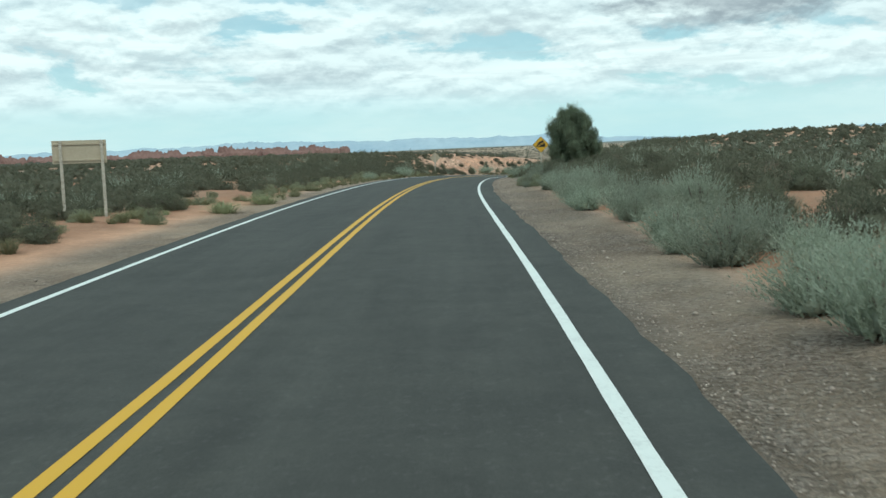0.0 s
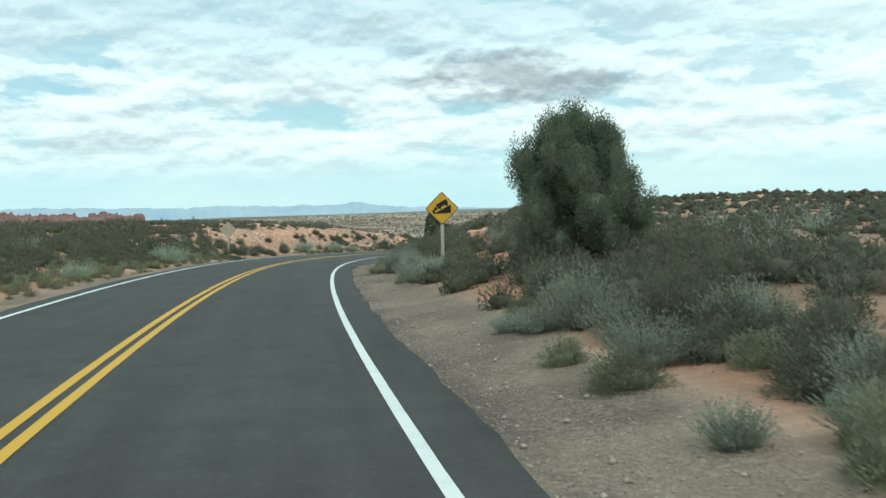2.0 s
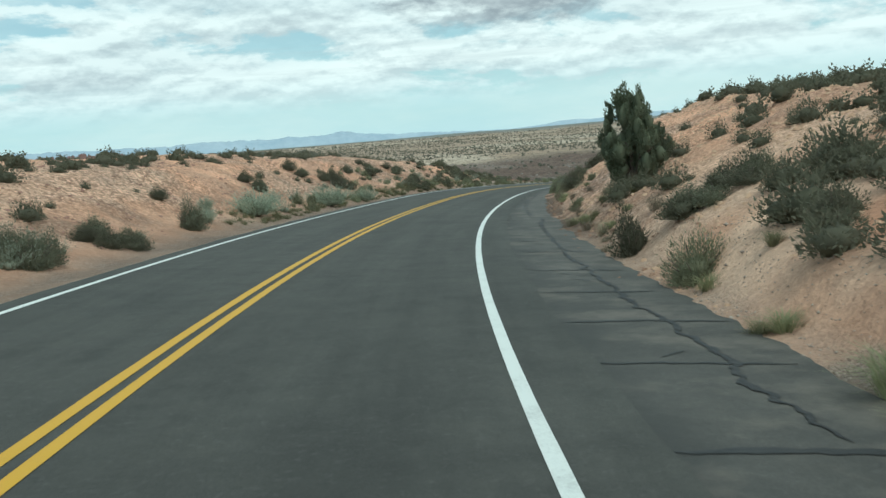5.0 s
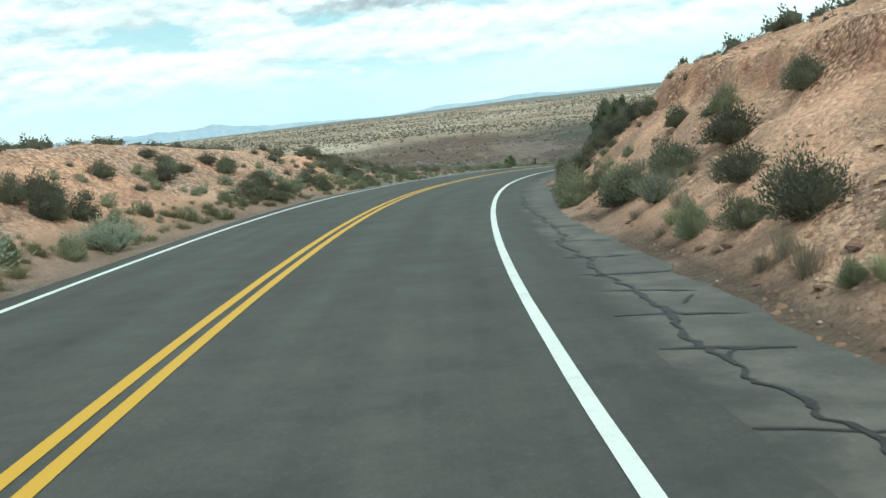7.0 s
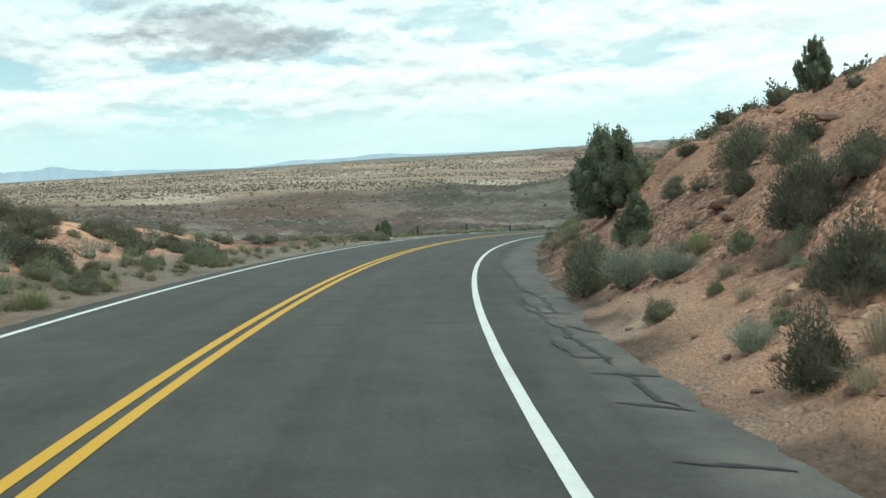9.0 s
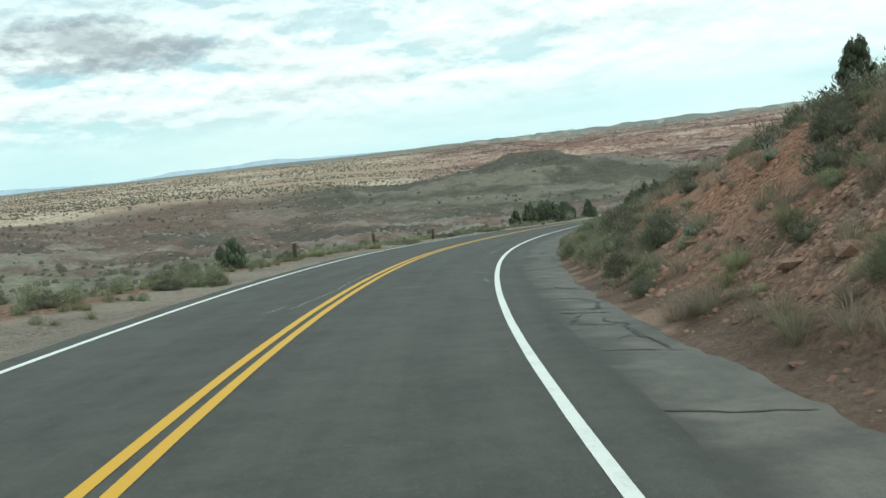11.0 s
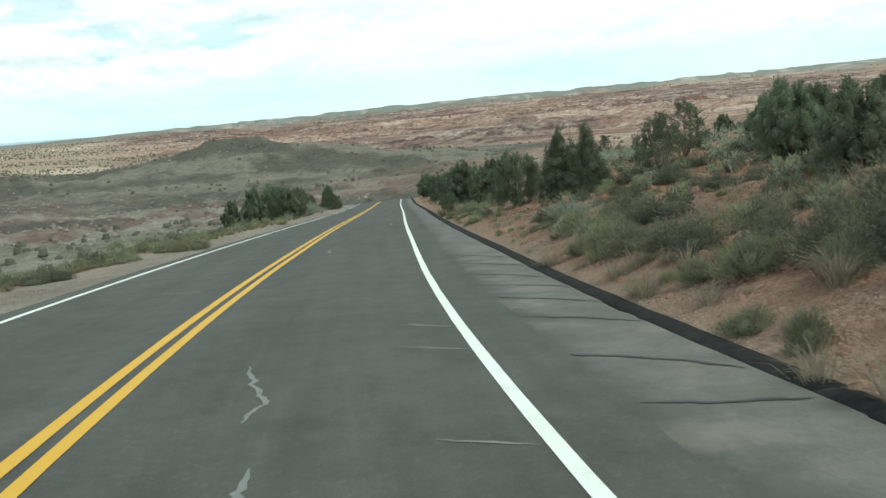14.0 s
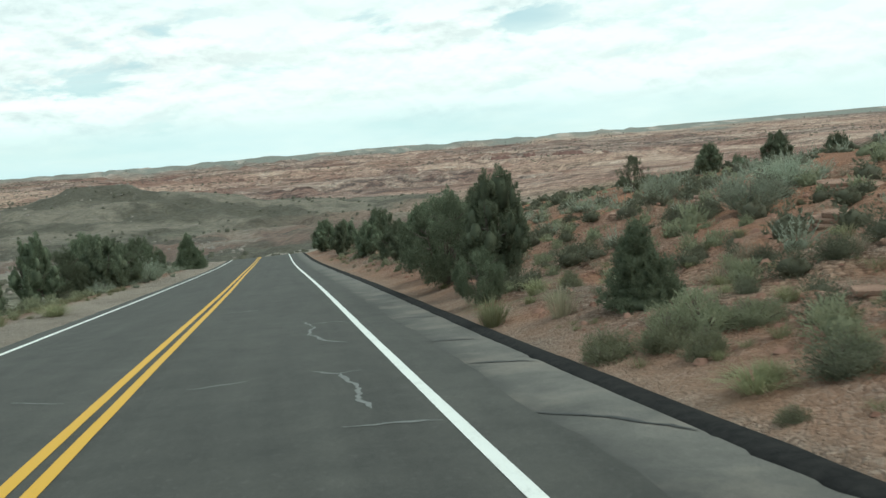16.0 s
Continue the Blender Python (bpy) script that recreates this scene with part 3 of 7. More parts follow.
def far_z(x, y):
    dx, dy = x - CENTRE[0], y - CENTRE[1]
    rho = np.hypot(dx, dy)
    az = np.degrees(np.arctan2(-dx, dy))
    order = sorted(LAND)
    lr = np.log(np.clip(rho, 30, 4500))
    cols = np.stack([np.interp(lr, np.log(RINGS), LAND[a]) for a in order], 1)
    u = np.interp(az, order, np.arange(len(order)))
    i = np.clip(u.astype(int), 0, len(order) - 2)
    w = smooth(0, 1, u - i)
    k = np.arange(len(rho))
    z = cols[k, i] * (1 - w) + cols[k, i + 1] * w
    # gullies, ledges and swells
    valley = smooth(15, 0, az) * smooth(-75, -62, az) * smooth(100, 260, rho)
    z = z + valley * smooth(1500, 700, rho) * (0.28 - np.abs(fbm(x * 0.013, y * 0.013, 5, 6, 0.66) - 0.5) * 2.4) * 13
    z = z + valley * smooth(1200, 1800, rho) * smooth(-28, -40, az) * (
        np.abs(fbm(x * 0.0035, y * 0.0035, 15, 6, .58) - 0.5) * -120 + 12)
    z = z + smooth(1500, 3500, rho) * (fbm(x * 0.002, y * 0.002, 25, 4) - 0.5) * 12
    z = z + smooth(60, 200, rho) * (fbm(x * 0.03, y * 0.03, 35, 4) - 0.5) * 1.6
    # hard beds stand out as cliffs on the far red slopes
    red = smooth(-30, -38, az) * smooth(-98, -88, az) * smooth(1150, 1500, rho) * smooth(4300, 3700, rho)
    u_ = z / 13 + (fbm(x * 0.0024, y * 0.0024, 47, 3) - .5) * 1.6
    z = z + red * (smooth(.62, .95, u_ - np.floor(u_)) - (u_ - np.floor(u_))) * 13
    # the broad grey knoll in the valley
    k = np.interp(knoll(x, y), [0, 26, 33, 75, 130, 200, 290], [1, .98, .84, .58, .34, .15, 0])
    z = z * (1 - k) + (-10.5) * k + k * (1 - k) * 4 * (.22 - np.abs(fbm(x * .022, y * .022, 49, 4, .6) - .5) * 2) * 11
    return z, rho, az


def brow_line(s):
    """Where the hard bed breaks out near the top of the right-hand cutting."""
    return 8.55 + (fbm(s * 0.5, s * 0 + 2.0, 77, 4, .6) - 0.5) * 1.3


def cross(s, r):
    """Height of the ground over the yellow lines beside the road."""
    e = pave_right(s)
    zr = -along(_fall, s)
    right = [(e - .55, zr * (e - .55) - 0.035), (e, zr * e - 0.03), (e + 0.35, zr * e * 0.6 - 0.05)] + [(np.full_like(s, k), np.interp(s, KNOT, v)) for k, v in RIGHT.items()]
    left = [(np.full_like(s, -PAVE_L), zr * PAVE_L - 0.03), (np.full_like(s, 4.3), zr * PAVE_L * 0.8 - 0.04)]
    left += [(np.full_like(s, k), np.interp(s, KNOT, v)) for k, v in LEFT.items()]
    out = np.full(len(s), -0.12) + zr * r
    for side, table in ((1, right), (-1, left)):
        a = r * side
        for (a0, z0), (a1, z1) in zip(table[:-1], table[1:]):
            m = (a >= a0) & (a < a1)
            u = (a - a0) / np.maximum(a1 - a0, 0.01)
            out = np.where(m, z0 + (z1 - z0) * u, out)
        out = np.where(a >= table[-1][0], table[-1][1], out)
    return out


def ground_z(s, r):
    """The ground's height at places along and beside the road."""
    s, r = np.atleast_1d(np.asarray(s, float)), np.atleast_1d(np.asarray(r, float))
    s, r = np.broadcast_arrays(s, r)
    shape = s.shape
    s, r = s.ravel(), r.ravel()
    x, y = plan(s, r)
    near = along(LINE[:, 2], s) + cross(s, r)
    off = np.maximum(r - pave_right(s) - 0.2, PAVE_L - 1.0 - r)
    lump = smooth(0, 2.5, off)
    near = near + lump * ((fbm(x * 0.35, y * 0.35, 55, 3) - 0.5) * 0.34 + (fbm(x * 1.3, y * 1.3, 65, 3) - 0.5) * 0.13)
    # worn, ledgy face of the right-hand cutting
    face = smooth(62, 85, s) * smooth(160, 142, s) * smooth(5.6, 6.8, r) * smooth(13.5, 11.5, r)
    near = near + face * ((fbm(s * 0.45, r * 0.8, 75, 5, .6) - 0.5) * 0.62 + (np.round(fbm(s * 0.2, r * 1.1, 85, 4) * 9) / 9 - 0.5) * 0.34)
    lip_r = brow_line(s)
    near = near + smooth(88, 95, s) * smooth(121, 114, s) * (smooth(lip_r - .12, lip_r + .06, r) - smooth(lip_r + .1, lip_r + 2.4, r)) * .38
    facel = smooth(55, 70, s) * smooth(150, 135, s) * smooth(-5.0, -6.0, r) * smooth(-13, -10, r)
    near = near + facel * (fbm(s * 0.5, r * 0.8, 95, 5, .6) - 0.5) * 0.45
    slope = smooth(180, 200, s) * smooth(6, 8, r)
    near = near + slope * (np.round(fbm(x * 0.22, y * 0.22, 105, 3) * 7) / 7 - 0.5) * 0.8
    away, _, _ = far_z(x, y)
    w = smooth(34, 58, np.abs(r))
    end = np.maximum(smooth(-45, -60, s), smooth(285, 319, s) * smooth(6, 14, np.abs(r)))
    w = np.maximum(w, end * smooth(10, 30, np.abs(r)))
    return (near * (1 - w) + away * w).reshape(shape)


def spot(s, r, dz=0.0):
    x, y = plan(s, r)
    return float(x), float(y), float(ground_z(s, r)[0]) + dz


# ---- ground: one sheet from the road's verge to the horizon ----
def tint(*parts):
    """Blends soil colours: the first is the base, then (mask, colour) pairs."""
    out = np.tile(np.array(parts[0], float), (len(parts[1][0]), 1))
    for mask, col in parts[1:]:
        out = out * (1 - mask[:, None]) + np.array(col)[None] * mask[:, None]
    return out


CLEAR = [(54.4, 6.3, .8), (57.5, 9.8, .9), (53.4, 9.3, 1.15), (50.6, 9.5, .8), (48.0, 9.8, 1.45), (45.0, 10.8, .8), (31.3, 8.2, 1.3), (21.2, 5.9, .9), (36.4, 6.3, .8), (18.4, 4.7, .7), (58.0, 7.1, 1.1), (62.0, 7.6, 1.0),
         (165.6, 7.3, .85), (167.8, 7.8, .75), (163.2, 7.6, .9), (160.0, 8.3, 1.3), (156.4, 8.0, 1.3), (163.6, 9.5, 1.6), (153.4, 7.2, 1.0), (209.4, 6.5, 1.7), (213.6, 6.5, 1.4)]


def bare_patch(s, r):
    """Open red soil between the shrubs of the slopes, 0 to 1."""
    out = 0 * s
    for s0, r0, w in CLEAR:
        out = np.maximum(out, smooth(1.25, .75, np.hypot((s - s0) / w / 1.25, (r - r0) / w)))
    return out


def near_soil(s, r, x, y):
    n1, n2 = fbm(x * 0.25, y * 0.25, 115, 4), fbm(x * 0.9, y * 0.9, 125, 3)
    a = np.abs(r)
    e = pave_right(s)
    late = smooth(130, 165, s)
    litter = (smooth(6.5, 10, a) * smooth(62, 40, s)) * smooth(0.40, 0.52, n1) * 0.75 * (1 - bare_patch(s, r))
    brow = smooth(11.5, 13.5, a) * smooth(40, 60, s) * smooth(180, 160, s) * 0.6 * (r > 0)
    leftlow = smooth(-5.5, -9, r) * smooth(150, 165, s)
    verge = np.where(r > 0, smooth(e + np.where(s < 55, 2.2, 0.5), e + np.where(s < 55, 1.2, 0.2), r) * np.where(s < 60, 1.0, .35), np.where(s > 125, smooth(-5.9, -5.1, r), smooth(-5.2, -4.0, r) * .7))
    pale = smooth(0.52, 0.68, n1)
    bank = smooth(66, 86, s) * smooth(150, 138, s) * smooth(5.0, 6.0, a)
    toe = smooth(e + .7 + 1.3 * smooth(135, 150, s), e + .3, r) * smooth(64, 80, s) * smooth(190, 172, s) * smooth(0.30, 0.42, n2) * .92 * (r > 0)
    ledge = smooth(.35, .1, np.abs(r - brow_line(s) + .1)) * smooth(88, 95, s) * smooth(121, 114, s) * .8
    early = smooth(55, 35, s) * smooth(5, 6, a)
    col = tint((0.50, 0.30, 0.205), (early, (0.33, 0.19, 0.127)), (pale * (1 - late) * (1 - early), (0.56, 0.39, 0.29)),
               (late, (0.215, 0.118, 0.08)), (late * pale, (0.27, 0.178, 0.13)), (late * smooth(.55, .64, n2) * (r > 0) * .5, (0.33, 0.15, 0.09)), (late * smooth(e + 1.3, e + .4, r) * (r > 0) * smooth(182, 190, s) * .35, (0.30, 0.225, 0.17)), (litter, (0.22, 0.185, 0.145)),
               (bank, (0.72, 0.43, 0.295)), (bank * pale, (0.76, 0.515, 0.38)), (bank * (r > 0) * smooth(104, 124, s) * .8, (0.40, 0.225, 0.155)), (brow, (0.30, 0.215, 0.155)), (ledge, (0.42, 0.215, 0.14)), (leftlow, (0.21, 0.205, 0.16)),
               (smooth(0.52, 0.60, n2) * 0.4 * (1 - verge) * (1 - bank), (0.27, 0.165, 0.115)), (bare_patch(s, r) * np.where(s < 140, .85, np.where(s < 190, .5, .2)), (0.40, 0.205, 0.128)), (verge, (0.37, 0.285, 0.230)), (verge * smooth(64, 50, s), (0.285, 0.228, 0.172)), (verge * smooth(64, 50, s) * smooth(.55, .66, n2) * .5, (0.17, 0.13, 0.105)), (smooth(e + .45, e + .1, r) * smooth(60, 48, s) * (r > 0) * smooth(.36, .5, n2) * .7, (0.12, 0.105, 0.092)), (verge * (r < 0) * smooth(110, 150, s), (0.40, 0.355, 0.30)), (toe, (0.095, 0.068, 0.054)))
    late_r = late * (r > 0)
    strew = smooth(8, 6, a) * 0.35 * smooth(60, 80, s) + 0.25 * smooth(170, 195, s) * smooth(20, 10, a) * (r > 0) * smooth(.45, .6, n1)
    face = smooth(60, 85, s) * smooth(5.5, 6.5, a) * smooth(13, 11, a) * 0.45 * smooth(.40, .55, n2)
    sandy = smooth(8, 14, s) * smooth(32, 26, s) * (r > 0)
    gravel = np.clip(verge * (.40 + .45 * smooth(.40, .58, fbm(x * .6, y * .6, 127, 3))) * (1 - .4 * sandy) + strew + face, 0, 1) * (1 - .75 * toe)
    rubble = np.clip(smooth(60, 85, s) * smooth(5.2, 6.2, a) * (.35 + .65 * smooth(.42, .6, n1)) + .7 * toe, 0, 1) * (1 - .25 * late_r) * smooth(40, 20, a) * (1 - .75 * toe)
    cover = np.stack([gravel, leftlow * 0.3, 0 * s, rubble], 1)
    return col, cover


def far_soil(x, y, rho, az):
    n1 = fbm(x * 0.004, y * 0.004, 135, 5)
    n2 = fbm(x * 0.02, y * 0.02, 145, 4)
    valley = smooth(12, 2, az) * smooth(-66, -58, az)
    plateau = valley * smooth(1040, 1130, rho + (n1 - 0.5) * 250) * smooth(-37, -31, az + (n1 - .5) * 6) * smooth(4300, 3700, rho)
    pink = smooth(-30, -37, az + (n2 - .5) * 5) * smooth(-96, -86, az) * smooth(-150, 150, rho + (n1 - .5) * 600 - np.interp(az, [-60, -44, -40, -36], [700, 800, 1250, 1500]))
    cliff = valley * smooth(640, 800, rho + (n1 - .5) * 300) * (1 - plateau)
    hill = smooth(300, 215, knoll(x, y))
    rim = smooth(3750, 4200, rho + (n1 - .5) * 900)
    n3 = fbm(x * 0.0016, y * 0.0016, 155, 5, .6)
    col = tint((0.25, 0.20, 0.145), (valley, (0.160, 0.158, 0.130)), (valley * smooth(420, 180, rho), (0.20, 0.198, 0.155)), (valley * smooth(.48, .56, n1), (0.150, 0.110, 0.096)),
               (valley * smooth(.50, .42, n2) * .85 * smooth(150, 420, rho), (0.085, 0.082, 0.070)),
               (valley * smooth(.60, .68, n2) * smooth(1000, 300, rho), (0.22, 0.205, 0.18)),
               (cliff, (0.135, 0.100, 0.085)), (cliff * smooth(.5, .56, n2), (0.19, 0.155, 0.135)), (plateau, (0.31, 0.245, 0.19)), (plateau * smooth(.56, .66, n1), (0.42, 0.36, 0.29)),
               (pink, (0.30, 0.205, 0.165)), (pink * smooth(.49, .53, n3), (0.15, 0.118, 0.105)), (pink * smooth(.44, .39, n3), (0.44, 0.33, 0.265)), (pink * smooth(.55, .60, n1) * .8, (0.19, 0.11, 0.085)), (hill, (0.086, 0.083, 0.068)), (hill * smooth(.52, .60, n2), (0.160, 0.148, 0.124)), (hill * smooth(.58, .63, n1), (0.14, 0.105, 0.09)),
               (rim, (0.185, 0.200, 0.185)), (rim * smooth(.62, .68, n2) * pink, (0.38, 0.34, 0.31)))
    bare = np.clip(pink + hill, 0, 1)
    scrub = np.clip(0.25 * hill + 0.28 * plateau + (1 - valley) * 0.8 * (1 - pink) + valley * 0.25 * (1 - plateau), 0, 1) * (1 - 0.5 * bare)
    return col, np.stack([0 * rho, scrub, pink * (1 - .95 * rim) * (1 - hill), 0 * rho], 1)


def make_ground():
    # strip along the road
    s = np.arange(-60, 319.1, 0.5)
    r = np.concatenate([-np.geomspace(60, 14, 22)[:-1], np.arange(-14, -3.2, 0.3), [-3.25, -2.5, 2.5, 3.5],
                        np.arange(3.6, 14, 0.25), np.geomspace(14, 60, 24)])
    ss, rr = np.meshgrid(s, r, indexing="ij")
    x, y = plan(ss.ravel(), rr.ravel())
    z = ground_z(ss, rr).ravel()
    n, k = ss.shape
    i = (np.arange(n - 1)[:, None] * k + np.arange(k - 1)[None]).ravel()
    quads = np.stack([i, i + 1, i + k + 1, i + k], 1)
    c1, v1 = near_soil(ss.ravel(), rr.ravel(), x, y)
    away, rho_, az_ = far_z(x, y)
    c2, v2 = far_soil(x, y, rho_, az_)
    w = smooth(30, 58, np.abs(rr.ravel()))[:, None]
    a = (np.stack([x, y, z], 1), quads)
    col_a, cov_a = c1 * (1 - w) + c2 * w, v1 * (1 - w) + v2 * w
    # the rest, in rings round the bend
    az = np.radians(np.concatenate([np.arange(-180, -95, 5.0), np.arange(-95, 40, 0.4), np.arange(40, 180, 5.0)]))
    rho = np.concatenate([[1.0], np.geomspace(25, 4650, 190)])
    A, R = np.meshgrid(az, rho, indexing="ij")
    x, y = CENTRE[0] - np.sin(A.ravel()) * R.ravel(), CENTRE[1] + np.cos(A.ravel()) * R.ravel()
    z, rh, azd = far_z(x, y)
    s_, r_, d_ = to_road(x, y)
    sink = smooth(56, 44, d_) * ((s_ > -57) & (s_ < 316))
    z = z * (1 - sink) + np.minimum(z - 3, along(LINE[:, 2], s_) - 16) * sink
    m = len(rho)
    i = (np.arange(len(az))[:, None] * m + np.arange(m - 1)[None]).ravel()
    j = ((np.arange(len(az)) + 1) % len(az))[:, None] * m + np.arange(m - 1)[None]
    j = j.ravel()
    quads = np.stack([i, i + 1, j + 1, j], 1)
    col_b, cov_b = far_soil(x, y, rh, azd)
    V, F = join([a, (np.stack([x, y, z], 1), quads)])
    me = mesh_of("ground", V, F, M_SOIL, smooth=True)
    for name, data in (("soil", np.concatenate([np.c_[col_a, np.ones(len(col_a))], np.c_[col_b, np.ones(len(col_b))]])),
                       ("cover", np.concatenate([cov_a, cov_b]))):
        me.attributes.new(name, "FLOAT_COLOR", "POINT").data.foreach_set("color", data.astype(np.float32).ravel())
    bm = bmesh.new()
    bm.from_mesh(me)
    bmesh.ops.recalc_face_normals(bm, faces=bm.faces)
    up = sum(f.normal.z for f in bm.faces)
    if up < 0:
        bmesh.ops.reverse_faces(bm, faces=bm.faces)
    bm.to_mesh(me)
    bm.free()
    tagged(part("ground", me), "red desert soil and gravel running out to the horizon", "ground", kind="structure")


make_ground()


def ribbon(name, s0, s1, r0, r1, dz, mat, step=1.0, cols=1, uv=True):
    """A strip of paving or paint between two offsets (numbers, or functions of s) from the yellow lines."""
    s = np.linspace(s0, s1, max(2, int(round((s1 - s0) / step)) + 1))
    a = r0(s) if callable(r0) else np.full_like(s, r0)
    b = r1(s) if callable(r1) else np.full_like(s, r1)
    r = a[:, None] + (b - a)[:, None] * np.linspace(0, 1, cols + 1)[None]
    ss = np.repeat(s[:, None], cols + 1, 1)
    x, y = plan(ss.ravel(), r.ravel())
    z = road_z(ss.ravel(), r.ravel()) + dz
    k = cols + 1
    i = (np.arange(len(s) - 1)[:, None] * k + np.arange(cols)[None]).ravel()
    F = np.stack([i, i + 1, i + k + 1, i + k], 1)
    me = mesh_of(name, np.stack([x, y, z], 1), F, mat, smooth=True)
    if uv:
        lay = me.uv_layers.new(name="road")
        co = np.stack([ss.ravel(), r.ravel()], 1)[F.ravel()]
        lay.data.foreach_set("uv", co.astype(np.float32).ravel())
    return me


def wobble(base, amp, scale, seed):
    return lambda s: (base(s) if callable(base) else base) + (fbm(s * scale, s * 0 + seed, seed, 4) - 0.5) * 2 * amp


# ---- road, shoulder, lines ----
lip = wobble(lambda s: np.minimum(pave_right(s), 3.70), 0.09, 0.9, 7)
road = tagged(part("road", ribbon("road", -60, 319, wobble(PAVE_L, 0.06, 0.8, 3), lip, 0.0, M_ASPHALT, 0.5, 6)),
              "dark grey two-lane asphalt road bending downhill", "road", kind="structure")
part("white_edge_line", ribbon("white_edge_line", -60, 319, wobble(2.985, .006, 2, 5), wobble(3.095, .006, 2, 6), 0.005, M_WHITE), road, "solid white edge line")
part("white_edge_line", ribbon("white_edge_line", -60, 319, wobble(-2.93, .006, 2, 8), wobble(-2.82, .006, 2, 9), 0.005, M_WHITE), road, "solid white edge line")
part("yellow_line", ribbon("yellow_line", -60, 319, wobble(-0.165, .005, 2, 10), wobble(-0.05, .005, 2, 11), 0.005, M_YELLOW), road, "yellow centre line")
part("yellow_line", ribbon("yellow_line", -60, 319, wobble(0.05, .005, 2, 12), wobble(0.165, .005, 2, 13), 0.005, M_YELLOW), road, "yellow centre line")

shoulder = tagged(part("road_shoulder", ribbon("road_shoulder", 24, 319, 3.55, lambda s: pave_right(s) + (fbm(s * .9, s * 0 + 21, 21, 4) - .5) * (.08 + .18 * smooth(51, 56, s)) + (fbm(s * 3.7, s * 0 + 5, 22, 3) - .5) * .16, -0.012, M_OLD, 0.15, 4)),
                  "worn pale asphalt shoulder with dark sealed cracks", "shoulder", kind="structure")


def crack(pts, width, mat, parent, name, dz, seed, wander=.2):
    """A flat wandering strip through (s, r) points."""
    rnd = np.random.RandomState(seed)
    P = np.array(pts, float)
    d = np.concatenate([[0], np.cumsum(np.hypot(*np.diff(P, axis=0).T))])
    n = max(6, int(d[-1] / 0.06))
    u = np.linspace(0, d[-1], n)
    s, r = np.interp(u, d, P[:, 0]), np.interp(u, d, P[:, 1])
    jig = fbm(u * 2.6 + seed * 3.7, u * 0 + seed, seed % 50, 5, .65) - 0.5
    t = np.stack([np.gradient(s), np.gradient(r)], 1)
    t /= np.linalg.norm(t, axis=1)[:, None] + 1e-9
    nrm = np.stack([-t[:, 1], t[:, 0]], 1)
    jig = jig * wander + (fbm(u * 9 + seed, u * 0 + seed, seed % 47, 3) - .5) * .07
    s, r = s + nrm[:, 0] * jig, r + nrm[:, 1] * jig
    w = width * (0.35 + 1.1 * rnd.rand(n)) * (.6 + .8 * fbm(u * 1.1, u * 0 + seed, 3, 2)) * np.minimum(1, np.minimum(np.arange(n), np.arange(n)[::-1]) / 4 + 0.15)
    w = np.convolve(np.r_[w[0], w, w[-1]], [.25, .5, .25], "valid")
    a = np.stack([s + nrm[:, 0] * w / 2, r + nrm[:, 1] * w / 2], 1)
    b = np.stack([s - nrm[:, 0] * w / 2, r - nrm[:, 1] * w / 2], 1)
    ab = np.stack([a, b], 1).reshape(-1, 2)
    x, y = plan(ab[:, 0], ab[:, 1])
    i = np.arange(n - 1) * 2
    me = mesh_of(name, np.stack([x, y, road_z(ab[:, 0], ab[:, 1]) + dz], 1), np.stack([i, i + 1, i + 3, i + 2], 1), mat)
    part(name, me, parent)


# across the shoulder, in the order of the drive
rnd = random.Random(4)
ACROSS = [53.2, 53.85, 54.8, 56.2, 57.6, 60.1, 62.2, 64.6, 67.2, 70.5, 73.0, 76.4, 80.1, 83.5, 86.4, 88.4, 89.8, 91.2, 92.5, 94.2, 96.2, 98.8, 101.2,
          102.5, 104.1, 105.8, 107.2, 108.8, 110.4, 112.4, 115.1, 116.9, 118.3, 119.5, 123.9, 127.3, 131.2, 136.5, 140.3, 144.8, 148.0]
LATER = [150.5, 151.9, 152.4, 154.2, 156.3, 157.9, 159.0, 160.4, 162.5, 164.2, 166.2, 167.0, 168.7, 169.7, 171.6, 174.9, 178.3, 178.55, 179.9, 181.3, 182.4, 183.9,
         188.3, 205.9, 224.9, 227.4, 231.5, 235.0, 240.2, 246.0, 251.5, 258.0]
for k, s0 in enumerate(ACROSS + LATER):
    e = float(pave_right(s0)) - 0.05
    a, b = 3.66 + rnd.uniform(0, .14), e - rnd.uniform(-.02, .2)
    slant = -.32 if s0 < 150 or s0 > 184 else -.2
    crack([(s0 - slant * .5, a), (s0 + rnd.uniform(-.1, .1), (a + b) / 2), (s0 + slant * .5 + rnd.uniform(-.08, .08), b)],
          rnd.uniform(.06, .105), M_SEAL, shoulder, "sealed_crack", -0.006, 100 + k, .09)
# long slanting ones beside the kerb
SLANTED = [(190.5, 189.3), (193.0, 192.0), (194.9, 193.7), (196.6, 195.6), (198.45, 197.1), (200.8, 199.3), (203.0, 201.4), (208.5, 207.2),
           (211.5, 210.9), (213.1, 212.2), (216.4, 215.3), (217.5, 216.3), (218.95, 217.7), (222.0, 220.8)]
for k, (s0, s1) in enumerate(SLANTED):
    e = float(pave_right(s1)) - rnd.uniform(.02, .12)
    a = 3.56 + rnd.uniform(0, .12)
    crack([(s0, a), (s0 * .62 + s1 * .38 + rnd.uniform(-.06, .06), (a + e) / 2), (s1, e)], rnd.uniform(.055, .085), M_SEAL, shoulder, "sealed_crack", -0.0055, 180 + k, .09)
